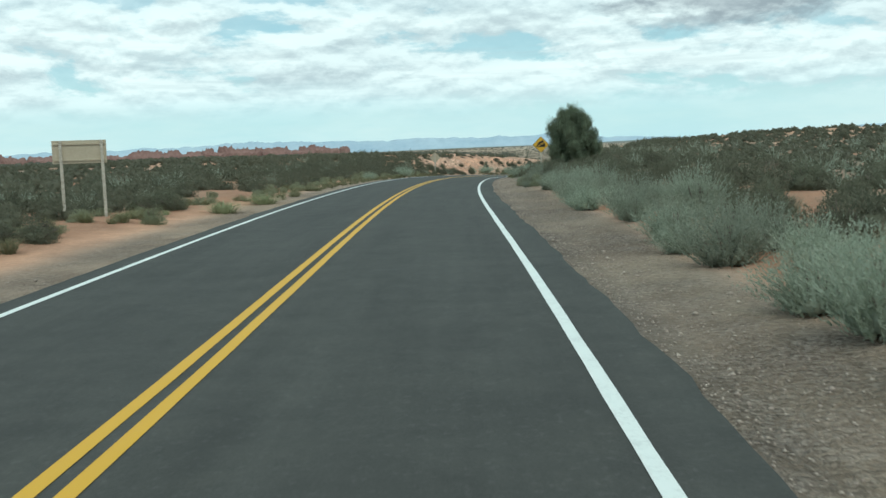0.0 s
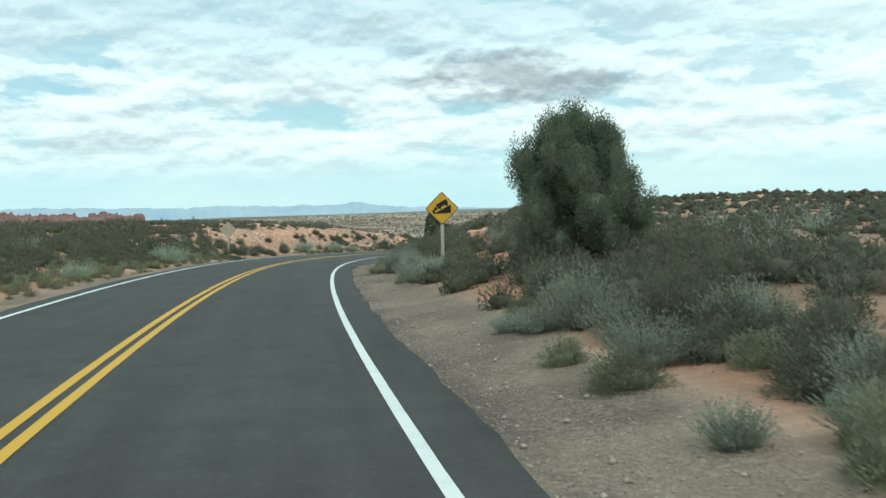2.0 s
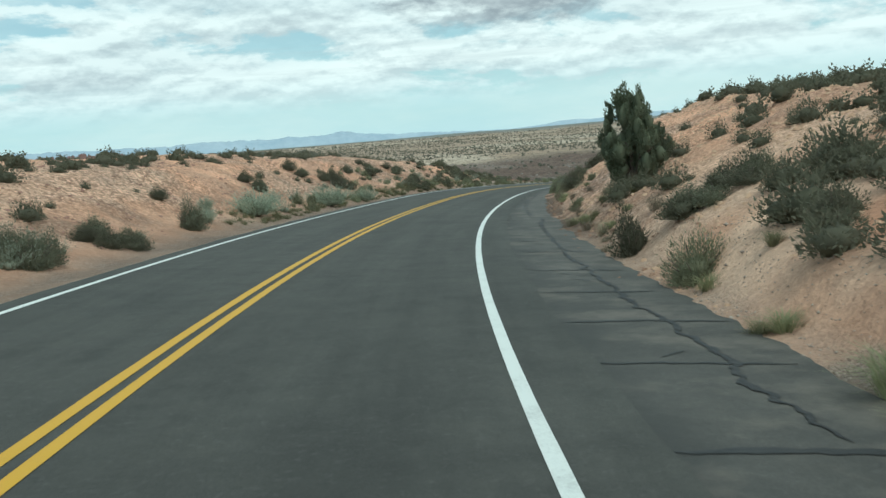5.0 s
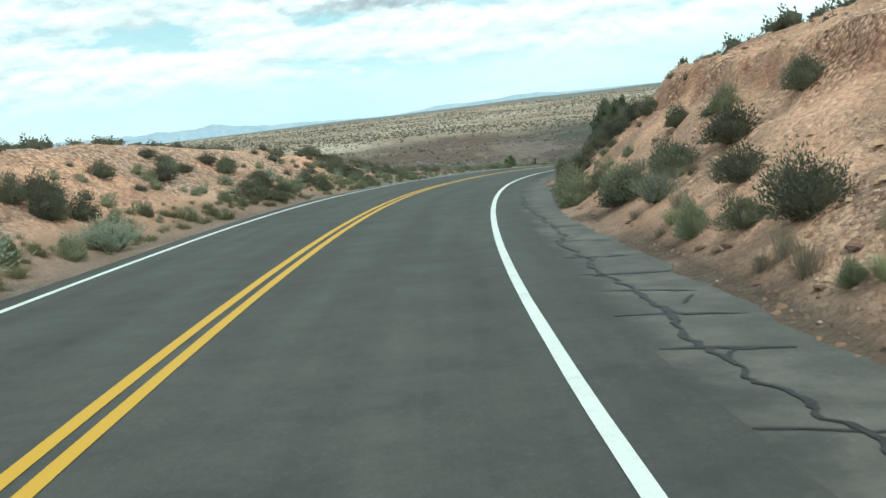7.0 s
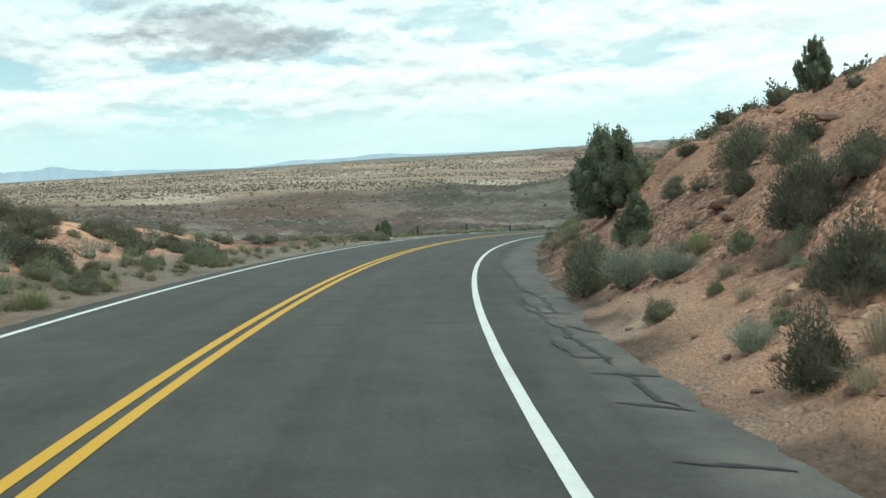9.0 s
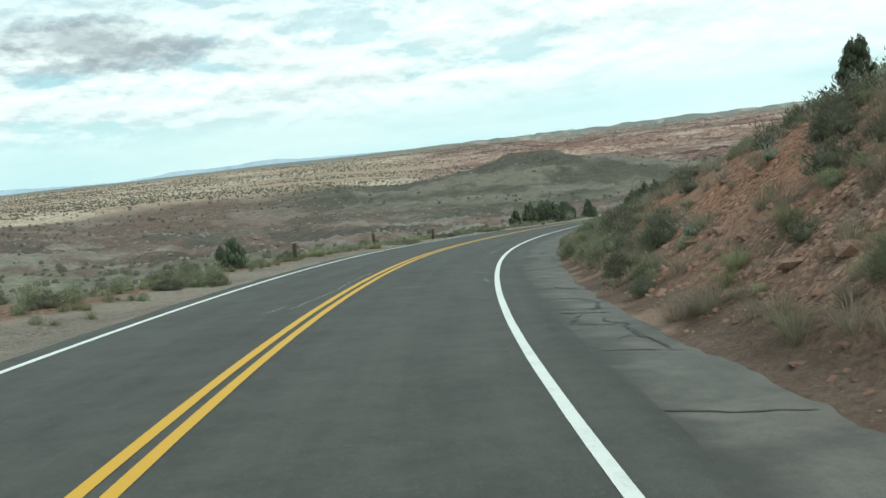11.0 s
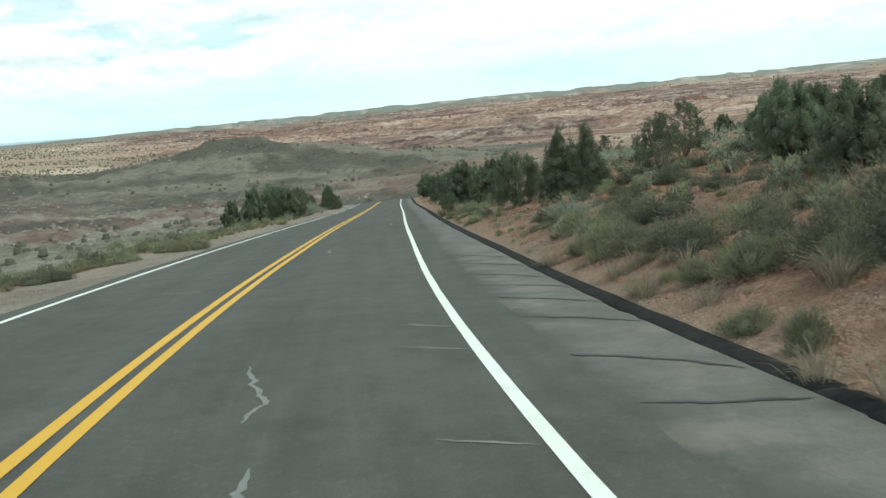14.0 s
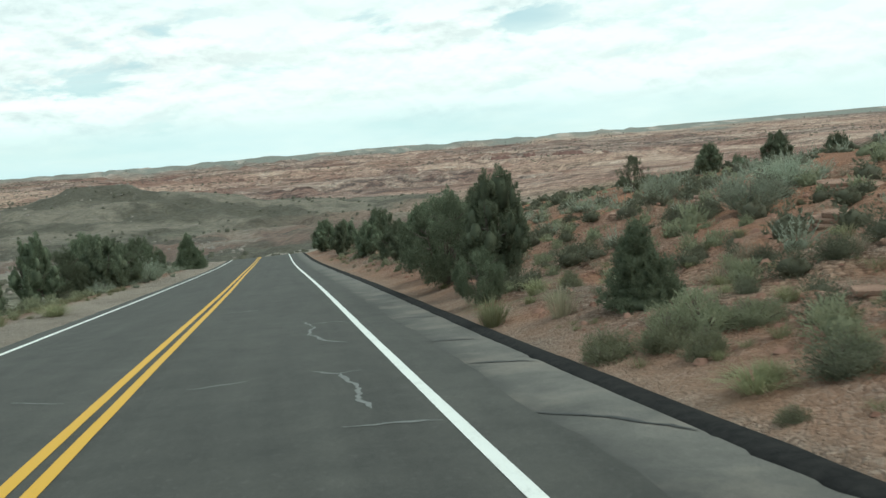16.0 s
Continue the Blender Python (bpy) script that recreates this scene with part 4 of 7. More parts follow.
# along the shoulder, one wandering line after another
FIRST = [
    [(82.0, 4.75), (79.1, 4.61), (69.0, 4.6), (64.0, 4.69), (61.2, 4.74), (57.8, 4.68)],
    [(109.5, 3.76), (104.3, 3.8), (100.8, 3.97), (97.2, 4.1), (96.0, 3.9), (94.1, 4.07), (92.8, 4.01), (91.0, 4.16), (89.9, 4.12), (89.0, 4.01), (88.2, 4.09), (86.5, 4.21), (83, 4.4)],
    [(127.0, 3.78), (122.6, 3.95), (118.9, 4.12)], [(135.6, 3.75), (132.0, 3.88), (128.6, 3.91), (127.2, 4.14), (125.0, 4.19), (123.7, 4.13)],
    [(125.5, 3.7), (124.1, 3.8), (123.7, 4.13)], [(122.3, 4.15), (121.3, 4.37)], [(120.9, 3.7), (119.7, 3.8)], [(118.5, 4.03), (117.9, 4.12), (117.1, 4.1), (116.8, 4.2)]]
SECOND = [
    [(157.0, 4.14), (156.3, 4.25), (155.9, 4.55)], [(154.0, 4.29), (153.5, 4.53), (152.6, 4.47), (152.2, 4.3)], [(151.6, 4.06), (151.1, 3.9), (150.6, 3.85)],
    [(151.2, 4.34), (150.7, 4.27), (150.4, 4.46), (148, 4.5)], [(182.7, 4.15), (182.0, 4.66), (180.7, 4.69), (179.8, 4.45), (178.5, 4.29), (176.1, 4.29), (175.0, 4.31)],
    [(173.0, 4.36), (171.2, 4.28), (170.1, 4.3), (169.4, 4.56), (168.2, 4.63), (167.4, 4.59), (166.2, 4.6), (164.6, 4.54)],
    [(183.8, 4.63), (183.3, 4.61), (183.0, 4.5), (183.0, 4.2)]]
for k, pts in enumerate(FIRST + SECOND):
    crack(pts, 0.06, M_SEAL, shoulder, "sealed_crack", -0.004, 300 + k, .26)
part("asphalt_patch", ribbon("asphalt_patch", 166.0, 169.2, 3.55, lambda s: 3.60 + .55 * smooth(165.9, 167.0, s) * smooth(169.3, 168.0, s) + (fbm(s * 2.3, s * 0 + 4, 31, 4) - .5) * .3, -0.0095, M_ASPHALT, .08, 3), shoulder, "dark smooth patch")
# short spurs where the old surfacing has crazed
for k in range(34):
    s0 = rnd.choice((rnd.uniform(58, 100), rnd.uniform(118, 136), rnd.uniform(118, 136), rnd.uniform(148, 160), rnd.uniform(165, 184)))
    r0, turn, long = rnd.uniform(3.85, 4.35), rnd.uniform(-.9, .9), rnd.uniform(.25, .7)
    crack([(s0, r0), (s0 + math.sin(turn) * long, r0 + math.cos(turn) * long * .7)], rnd.uniform(.03, .06), M_SEAL, shoulder, "sealed_crack", -0.005, 340 + k, .12)
# pale filled cracks in the lanes
UPPER = [
    [(160.1, 2.75), (159.2, 2.8), (158.6, 2.9)], [(158.5, .95), (158.2, 1.52)], [(162.3, 2.3), (161.8, 2.9)], [(162.5, 1.03), (162.4, 1.44)], [(174.7, 2.59), (173.3, 2.49), (172.3, 2.46)],
    [(190.9, 1.0), (189.4, 1.25), (188.7, 1.17)], [(187.6, 1.3), (186.1, 1.34), (185.2, 1.04)], [(182.6, 1.15), (182.3, 1.14), (181.6, 1.05)], [(183.2, 1.23), (183.5, 1.54)],
    [(184.9, -.85), (185.9, -.41)], [(192.9, 2.42), (192.5, 2.95)], [(191.4, 2.34), (191.0, 2.95)], [(187.9, 2.39), (187.6, 2.95)], [(184.9, 2.35), (184.7, 2.95)], [(184.3, -.78), (184.0, -.25)]]
LOWER = [
    [(206.1, .95), (207.1, .87), (207.6, .89), (207.6, 1.26)], [(207.5, 2.21), (207.4, 2.78)], [(205.2, .77), (205.1, 1.24)], [(214.0, -1.06), (213.7, -.53)],
    [(232.6, 2.19), (231.3, 2.3), (229.9, 2.16)], [(232.0, 2.22), (232.1, 2.63), (231.6, 2.95)], [(230.1, 2.21), (228.9, 2.37), (228.4, 2.63)],
    [(225.3, 2.35), (224.4, 2.43), (223.5, 2.43), (222.9, 2.48)], [(225.7, 2.05), (225.3, 2.35), (225.4, 2.6)], [(222.2, 2.16), (222.1, 2.95)], [(225.2, .72), (225.4, 1.37)],
    [(225.6, -1.12), (225.1, -.49)], [(198.5, -1.4), (198.2, -.6)], [(237.2, .6), (237.0, 1.4)]]
CENTRAL = [[(164.0, -.35), (161.5, -.42), (158.5, -.36), (156.0, -.5), (154.6, -.62)], [(155.2, -.75), (154.0, -.95)]]
for k, pts in enumerate(UPPER + LOWER + CENTRAL):
    crack(pts, 0.05, M_SCUFF, road, "filled_crack", 0.004, 400 + k, .12)
for k, (s0, r0, ds) in enumerate([(-17, 1.2, 0), (-8.4, 3.3, 0), (4.2, 3.4, 0), (15.5, 1.0, .05), (18, 2.2, 0), (-3, -1.5, .1), (20.3, 3.3, 0), (23.4, 3.35, 0)]):
    crack([(s0, r0 - .35), (s0 + ds, r0 + .35)], 0.03, M_SEAL, road, "sealed_crack", 0.004, 500 + k)


def make_kerb():
    """The rolled asphalt kerb on the shoulder's edge."""
    s = np.arange(184, 319, 0.5)
    e = pave_right(s) + 0.0
    prof = [(-.07, -.03), (-.05, .004), (.02, .022), (.10, .030), (.19, .018), (.25, -.02), (.30, -.14)]
    up = smooth(184, 188, s)
    V = []
    for k, (dr, dz) in enumerate(prof):
        rr = e + dr + (fbm(s * 1.1, s * 0 + k * 1.7, 7, 4, .65) - 0.5) * 0.05
        x, y = plan(s, rr)
        V.append(np.stack([x, y, road_z(s, e) + dz * up - 0.01 + (fbm(s * 1.3, s * 0 + k * .8, 9, 4, .65) - .5) * .014], 1))
    V = np.stack(V, 1).reshape(-1, 3)
    k = len(prof)
    i = (np.arange(len(s) - 1)[:, None] * k + np.arange(k - 1)[None]).ravel()
    me = mesh_of("kerb", V, np.stack([i, i + 1, i + k + 1, i + k], 1), M_KERB, smooth=True)
    tagged(part("kerb", me), "low rolled black asphalt kerb along the shoulder", "kerb", kind="structure")


make_kerb()


# ---- far hills and rock fins ----
def ridge(name, az0, az1, dist, crest, depth, mat, label, category, n=220, seed=1):
    """A range with a near slope, a crest line and a far slope."""
    az = np.radians(np.linspace(az0, az1, n))
    rows = []
    top = crest(np.degrees(az))
    for k, (f, back) in enumerate([(-0.6, -1.0), (0.0, -.7), (0.45, -.4), (0.8, -.15), (1.0, 0.0), (0.7, .35), (-.5, .8)]):
        d = dist + depth * (back + (fbm(np.degrees(az) * 2.2, az * 0 + k, seed + 3, 4) - .5) * 0.18)
        h = np.where(f <= 0, f * 40, top * (f + (0 if f == 1.0 else 1) * (fbm(np.degrees(az) * 3.5, az * 0 + k * 2.3, seed, 4) - .5) * 0.25))
        rows.append(np.stack([CENTRE[0] - np.sin(az) * d, CENTRE[1] + np.cos(az) * d, h], 1))
    V = np.stack(rows, 1).reshape(-1, 3)
    k = len(rows)
    i = (np.arange(n - 1)[:, None] * k + np.arange(k - 1)[None]).ravel()
    me = mesh_of(name, V, np.stack([i, i + 1, i + k + 1, i + k], 1), mat)
    return tagged(part(name, me), label, category, kind="structure")


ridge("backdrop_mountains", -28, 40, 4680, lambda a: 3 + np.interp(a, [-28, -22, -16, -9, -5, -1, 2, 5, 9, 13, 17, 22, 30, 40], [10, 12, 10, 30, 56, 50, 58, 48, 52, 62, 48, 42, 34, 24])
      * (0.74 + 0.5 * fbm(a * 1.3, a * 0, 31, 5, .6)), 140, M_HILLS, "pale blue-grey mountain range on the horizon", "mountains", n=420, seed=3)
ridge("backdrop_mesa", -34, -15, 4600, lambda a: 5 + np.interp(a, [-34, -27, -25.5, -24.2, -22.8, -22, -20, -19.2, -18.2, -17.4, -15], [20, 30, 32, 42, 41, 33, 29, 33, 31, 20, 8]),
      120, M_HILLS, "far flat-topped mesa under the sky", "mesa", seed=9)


def make_fin(w, h, d, seed):
    """A jointed block of sandstone with a broken top."""
    bm = bmesh.new()
    rn = random.Random(seed)
    n = 9
    prev = None
    for i in range(n + 1):
        x = (i / n - 0.5) * w
        f = 0.75 + 0.35 * rn.random() if 0 < i < n else 0.45
        ring = [bm.verts.new((x + rn.uniform(-.03, .03) * w, -d / 2 * rn.uniform(.8, 1.2), -h * 0.4)),
                bm.verts.new((x, -d / 2 * rn.uniform(.6, .9), h * f * 0.55)), bm.verts.new((x, -d * .2, h * f)),
                bm.verts.new((x, d * .2, h * f * rn.uniform(.85, 1))), bm.verts.new((x, d / 2, -h * 0.4))]
        if prev:
            for a in range(4):
                bm.faces.new((prev[a], ring[a], ring[a + 1], prev[a + 1]))
        else:
            bm.faces.new(ring)
        prev = ring
    bm.faces.new(prev[::-1])
    bmesh.ops.recalc_face_normals(bm, faces=bm.faces)
    me = bpy.data.meshes.new("rock_fin")
    bm.to_mesh(me)
    bm.free()
    me.materials.append(M_FINS)
    return me


rnd = random.Random(11)
fins = [make_fin(46, 15, 26, k) for k in range(7)]
def fin_row(a0, a1, dist, base, step, scale, hs):
    a = a0
    while a < a1:
        d = dist * rnd.uniform(.96, 1.06)
        h = hs * rnd.uniform(.55, 1.15)
        ob = part("rock_fin", fins[rnd.randrange(7)], None, "weathered red sandstone fin on the plain",
                  Matrix.Translation((CENTRE[0] - math.sin(radians(a)) * d, CENTRE[1] + math.cos(radians(a)) * d, base))
                  @ Matrix.Rotation(radians(a + rnd.uniform(-12, 12)), 4, "Z") @ Matrix.Diagonal((scale * rnd.uniform(.6, 1.4), scale, h, 1)))
        tagged(ob, category="rock formation", group="sandstone fins on the plain")
        a += step * rnd.uniform(.5, 1.3)
fin_row(9, 38, 1900, 0, 0.5, 0.85, 0.95)
fin_row(8, 37, 2050, 2, 1.2, 0.55, 1.25)
fin_row(-66.5, -60.5, 2300, -34, 0.75, 0.8, 1.3)


# ---- plants ----
def leaves(base, tip_dir, length, width, rn):
    """One narrow pointed leaf at each base point, along its direction."""
    n = len(base)
    side = np.cross(tip_dir, rn.normal(size=(n, 3)))
    side /= np.linalg.norm(side, axis=1)[:, None] + 1e-9
    V = np.stack([base + side * width[:, None], base + tip_dir * length[:, None], base - side * width[:, None]], 1).reshape(-1, 3)
    return V, np.arange(n * 3).reshape(-1, 3)


def unit(v):
    return v / (np.linalg.norm(v, axis=1)[:, None] + 1e-9)


def core(c, rad, rn, squash=0.9, n=8, m=5):
    """A lumpy closed bulk inside a crown, so that it isn't seen through."""
    u, v = np.meshgrid(np.linspace(0, 2 * np.pi, n, endpoint=False), np.linspace(-0.5 * np.pi, 0.5 * np.pi, m))
    k = 0.8 + 0.35 * rn.rand(*u.shape)
    P = np.stack([np.cos(u) * np.cos(v) * k, np.sin(u) * np.cos(v) * k, np.sin(v) * k * squash], 2).reshape(-1, 3) * rad + c
    F = []
    for a in range(m - 1):
        for b in range(n):
            p, q = a * n + b, a * n + (b + 1) % n
            F += [(p, q, q + n), (p, q + n, p + n)]
    return P, np.array(F)


def cushion(seed, count, w, h, leaf, slim, lobes=9, upward=0.5, bulk=.60, sides=7):
    """A soft rounded desert shrub: a lumpy dome of small leaves."""
    rn = np.random.RandomState(seed)
    knobs = unit(rn.normal(size=(lobes, 3)) * [1, 1, .8] + [0, 0, .35])
    amp = .45 + .55 * rn.rand(lobes)
    off = rn.normal(size=2) * .06 * w
    bits = [core(np.array([0, 0, h * .22]), w * .42 * bulk, rn, h / w * 1.1, sides, sides - 2)]
    d = unit(rn.normal(size=(count, 3)))
    d[:, 2] = np.abs(d[:, 2] + .12)
    d = unit(d)
    rise = (np.exp((d @ knobs.T - 1) * 13) * amp).max(1)
    R = (.60 + .40 * rise) * (.42 + .58 * np.sqrt(rn.rand(count))) * (1 + .10 * rn.normal(size=count))
    P = d * R[:, None] * [w * .52, w * .52, h]
    P[:, :2] += off * (P[:, 2:3] / h)
    P[:, 2] = np.maximum(P[:, 2], 0.02)
    go = unit(d + [0, 0, upward] + rn.normal(size=(count, 3)) * .55)
    L = leaf * (.5 + 1.0 * rn.rand(count))
    bits.append(leaves(P, go, L, L * slim, rn))
    return join(bits)


def stalks(seed, n, w, h):
    """Thin woody stems that fan out from a shrub's foot."""
    rn = np.random.RandomState(seed)
    bits = []
    for k in range(n):
        a, lean = rn.rand() * 6.28, rn.rand() ** .6
        x, y = math.cos(a) * w * .42 * lean, math.sin(a) * w * .42 * lean
        z = h * (.85 - .4 * lean)
        bits.append(limb([(x * .08, y * .08, -.05), (x * .45, y * .45, z * .5), (x, y, z)], [.016 * w, .010 * w, .004 * w], 4))
    return join(bits)


def plume(seed, stems, per, w, h, leaf, bulk=1.0):
    """Feathery sagebrush: many arching plumed stems."""
    rn = np.random.RandomState(seed)
    az = rn.rand(stems) * 2 * np.pi
    lean = rn.rand(stems) ** .6
    L = h * (.62 + .50 * rn.rand(stems))
    root = np.stack([np.cos(az), np.sin(az), 0 * az], 1) * (w * .2 * rn.rand(stems))[:, None]
    out = np.stack([np.cos(az), np.sin(az), 0 * az], 1)
    k = np.repeat(np.arange(stems), per)
    uu = np.clip(np.tile(np.linspace(.16, 1, per), stems) + rn.normal(size=stems * per) * .04, .05, 1.05)
    P = root[k] + out[k] * (lean[k] * w * .46 * uu ** 1.25)[:, None]
    P[:, 2] += L[k] * np.cos(lean[k] * 1.0) * uu
    go = unit(out[k] * (lean[k] * .7)[:, None] + [0, 0, .95] + rn.normal(size=P.shape) * .38)
    ln = leaf * (.6 + .8 * rn.rand(len(P))) * (1.1 - .35 * uu)
    bits = [leaves(P, go, ln, ln * .13, rn)]
    for q in range(4):
        a = q * 1.57
        bits.append(core(np.array([math.cos(a) * w * .15, math.sin(a) * w * .13, h * .20]), w * .115 * bulk, rn, h / w * 1.2, 6, 4))
    return join(bits)


def tuft(seed, blades, w, h, thin=0.012):
    """A clump of grass: arching blades."""
    rn = np.random.RandomState(seed)
    az, lean = rn.rand(blades) * 2 * np.pi, rn.rand(blades) ** .7
    out = np.stack([np.cos(az), np.sin(az), 0 * az], 1)
    side = np.stack([-np.sin(az), np.cos(az), 0 * az], 1) * thin
    root = out * (w * .16 * rn.rand(blades))[:, None]
    H = h * (.55 + .55 * rn.rand(blades))
    mid = root + out * (lean * w * .22)[:, None] + np.stack([0 * H, 0 * H, H * .6], 1)
    tip = root + out * (lean * w * .58)[:, None] + np.stack([0 * H, 0 * H, H * (1 - .35 * lean)], 1)
    V = np.stack([root - side, root + side, mid + side * .8, mid - side * .8, tip], 1).reshape(-1, 3)
    i = np.arange(blades) * 5
    F = np.concatenate([np.stack([i, i + 1, i + 2], 1), np.stack([i, i + 2, i + 3], 1), np.stack([i + 3, i + 2, i + 4], 1)])
    return V, F


def limb(points, radii, n=7):
    """A tapered tube through points (triangles)."""
    P = np.array(points, float)
    V = []
    for k in range(len(P)):
        t = P[min(k + 1, len(P) - 1)] - P[max(k - 1, 0)]
        t = t / (np.linalg.norm(t) + 1e-9)
        a = np.cross(t, [0.3, 0.9, 0.2])
        a /= np.linalg.norm(a)
        b = np.cross(t, a)
        ang = np.arange(n) * 2 * np.pi / n
        V.append(P[k] + (np.cos(ang)[:, None] * a + np.sin(ang)[:, None] * b) * radii[k])
    V = np.concatenate(V)
    F = []
    for k in range(len(P) - 1):
        for j in range(n):
            p, q = k * n + j, k * n + (j + 1) % n
            F += [(p, q, q + n), (p, q + n, p + n)]
    return V, np.array(F)


def juniper(name, w, h, count, seed, cone=False, open_=0.0, label="", leaf=0.09, twin=False):
    """Trunk with limbs, and a crown of many upright sprays; returns the thing, standing at the origin."""
    rn = np.random.RandomState(seed)
    tree = new(name)
    bits = []
    thick = .55 if open_ else 1.0
    stems = 6 if not cone else 3
    for k in range(stems):
        a = k * 2 * np.pi / stems + rn.rand() * .7
        reach = w * (.10 + .16 * rn.rand()) * (0.5 if cone else 1)
        top = h * (.50 + .30 * rn.rand()) * (1 - .25 * reach / w)
        pts = [(0, 0, -.15), (math.cos(a) * reach * .35, math.sin(a) * reach * .35, top * .3),
               (math.cos(a) * reach * .85, math.sin(a) * reach * .85, top * .68), (math.cos(a) * reach, math.sin(a) * reach, top * .97)]
        bits.append(limb(pts, [h * .032 * thick, h * .024 * thick, h * .014 * thick, h * .004]))
        for q in range(9 if open_ else 2):
            b = a + rn.uniform(-1.4, 1.4)
            p0 = np.array(pts[1 + q % 3])
            p1 = p0 + np.array([math.cos(b), math.sin(b), .55]) * w * (.12 + .10 * rn.rand()) * (.6 if cone else 1)
            bits.append(limb([p0, (p0 + p1) / 2 + [0, 0, -.03], p1], [h * .014 * thick, h * .010 * thick, h * .003]))
    V, F = join(bits)
    part("trunk", mesh_of("trunk", V, F, M_BARK, smooth=True), tree, "grey shaggy bark")
    # the crown: upright flame-shaped masses, lumpy, covered with small sprays
    C, R, Z = [], [], []
    if cone or twin:
        for x0, y0, tall, wide in ([(0, 0, 1.0, .46)] if cone else [(-.20, .05, .97, .35), (.19, -.06, 1.0, .34), (0, .12, .80, .36), (.02, -.2, .74, .36), (.3, .1, .55, .26)]):
            for k in range(8):
                z = h * tall * (.07 + .113 * k)
                q = .07 * (1 - .1 * k)
                C.append((x0 * w + rn.uniform(-q, q) * w, y0 * w + rn.uniform(-q, q) * w, z))
                R.append(w * wide * (1 - .108 * k) * rn.uniform(.86, 1.1))
                Z.append(h * tall * .155)
    else:
        n = 34 if not open_ else 24
        for k in range(n):
            u = (k + .5) / n
            z = h * (.10 + .78 * u)
            reach = w * .5 * math.sin(math.pi * (.20 + .76 * u)) ** .75
            R0 = w * rn.uniform(.085, .15) * (1 - .35 * u)
            a = k * 2.4 + rn.uniform(-.4, .4)
            q = max(0.0, reach - R0) * rn.uniform(.72, 1.08)
            tall = h * rn.uniform(.10, .17)
            C.append((math.cos(a) * q, math.sin(a) * q, z + h * rn.uniform(-.03, .03)))
            R.append(R0)
            Z.append(tall)
        for k in range(0 if open_ else 9):
            # the inner mass, and the spires on top of it
            a = k * 2.2
            q = w * (.10 if k < 5 else .17)
            C.append((math.cos(a) * q, math.sin(a) * q, h * (.28 + .13 * k if k < 5 else rn.uniform(.76, .86))))
            R.append(w * (.24 - .02 * k if k < 5 else .06))
            Z.append(h * (.20 if k < 5 else .15))
    C, R, Z = np.array(C), np.array(R), np.array(Z)
    tri = np.stack([R, R, Z], 1)
    bits = [] if open_ else [core(C[m], R[m] * .70, rn, Z[m] / R[m], 7, 6) for m in range(len(C))]
    # knobbly tufts all over those masses
    n = max(90, count // 48)
    k = rn.choice(len(C), n * 3, p=R * Z / (R * Z).sum())
    d = unit(rn.normal(size=(n * 3, 3)))
    T = C[k] + d * tri[k] * (.52 + .60 * rn.rand(n * 3))[:, None]
    inside = np.zeros(len(T), bool)
    for m in range(len(C)):
        inside |= (((T - C[m]) / tri[m]) ** 2).sum(1) < .30
    hole = np.sin(T[:, 0] * 10 / w + seed) * np.sin(T[:, 1] * 10 / w - seed) * np.sin(T[:, 2] * 9 / w + 1.0)
    ok = ~inside & (hole < (2.0 if not open_ else .62 - open_))
    T, d = T[ok][:n], d[ok][:n]
    size = w * (.020 + .024 * rn.rand(len(T)))
    k = rn.choice(len(T), count, p=size ** 2 / (size ** 2).sum())
    e = unit(rn.normal(size=(count, 3)))
    P = T[k] + e * (size[k] * (.30 + .80 * rn.rand(count)))[:, None] * [1, 1, 2.1]
    go = unit(e * .7 + d[k] * .45 + [0, 0, .85] + rn.normal(size=P.shape) * .35)
    L = leaf * (.5 + 1.0 * rn.rand(len(P)))
    bits.append(leaves(P, go, L, L * .30, rn))
    V, F = join(bits)
    V[:, 2] = np.maximum(V[:, 2], 0.02)
    part("crown", mesh_of("crown", V, F, M_JUNIPER), tree)
    return tagged(tree, label, "tree")


def stand(thing, s, r, turn=0.0, size=1.0, dz=-0.03, flat=1.0):
    thing.matrix_basis = Matrix.Translation(spot(s, r, dz)) @ Matrix.Rotation(turn, 4, "Z") @ Matrix.Diagonal((size, size, size * flat, 1))
    return thing


def copy_at(thing, s, r, turn, size, label="", flat=1.0):
    c = copy_thing(thing, Matrix())
    stand(c, s, r, turn, size, flat=flat)
    return tagged(c, label) if label else c


BIG = "tall dark green juniper tree standing among roadside shrubs"
stand(juniper("juniper_tree", 3.15, 3.22, 190000, 3, label=BIG, leaf=.036), 23.6, 8.1, 0.6, 1.05)
j_small = stand(juniper("juniper_tree", 1.9, 2.7, 20000, 8, leaf=.055, label="dark green juniper on the red road bank"), 141.5, 7.4, 2.0, .85)
j_cone = stand(juniper("juniper_tree", 1.2, 1.15, 26000, 14, cone=True, label="small cone-shaped green juniper on red soil", leaf=.030), 226.6, 6.35, 0, 1.0)
j_open = stand(juniper("juniper_tree", 2.6, 2.5, 9000, 21, leaf=.05, open_=.5, label="sparse half-bare juniper with grey limbs showing"), 212.0, 10.9, 0, .82)
j_round = stand(juniper("juniper_tree", 2.9, 2.6, 27000, 29, leaf=.062, label="dense round-crowned dark juniper on red slope"), 198.3, 10.4, 0, .58)
j_twin = stand(juniper("juniper_tree", 2.25, 2.2, 60000, 33, leaf=.04, twin=True, label="dense green juniper with two pointed tops on red soil"), 212.9, 8.35, radians(-58), 1.0)
j_half = stand(juniper("juniper_tree", 2.3, 2.1, 36000, 41, leaf=.040, open_=.12, label="loose grey-green juniper with stems showing through"), 266.0, 14.0, 0, 1.0)
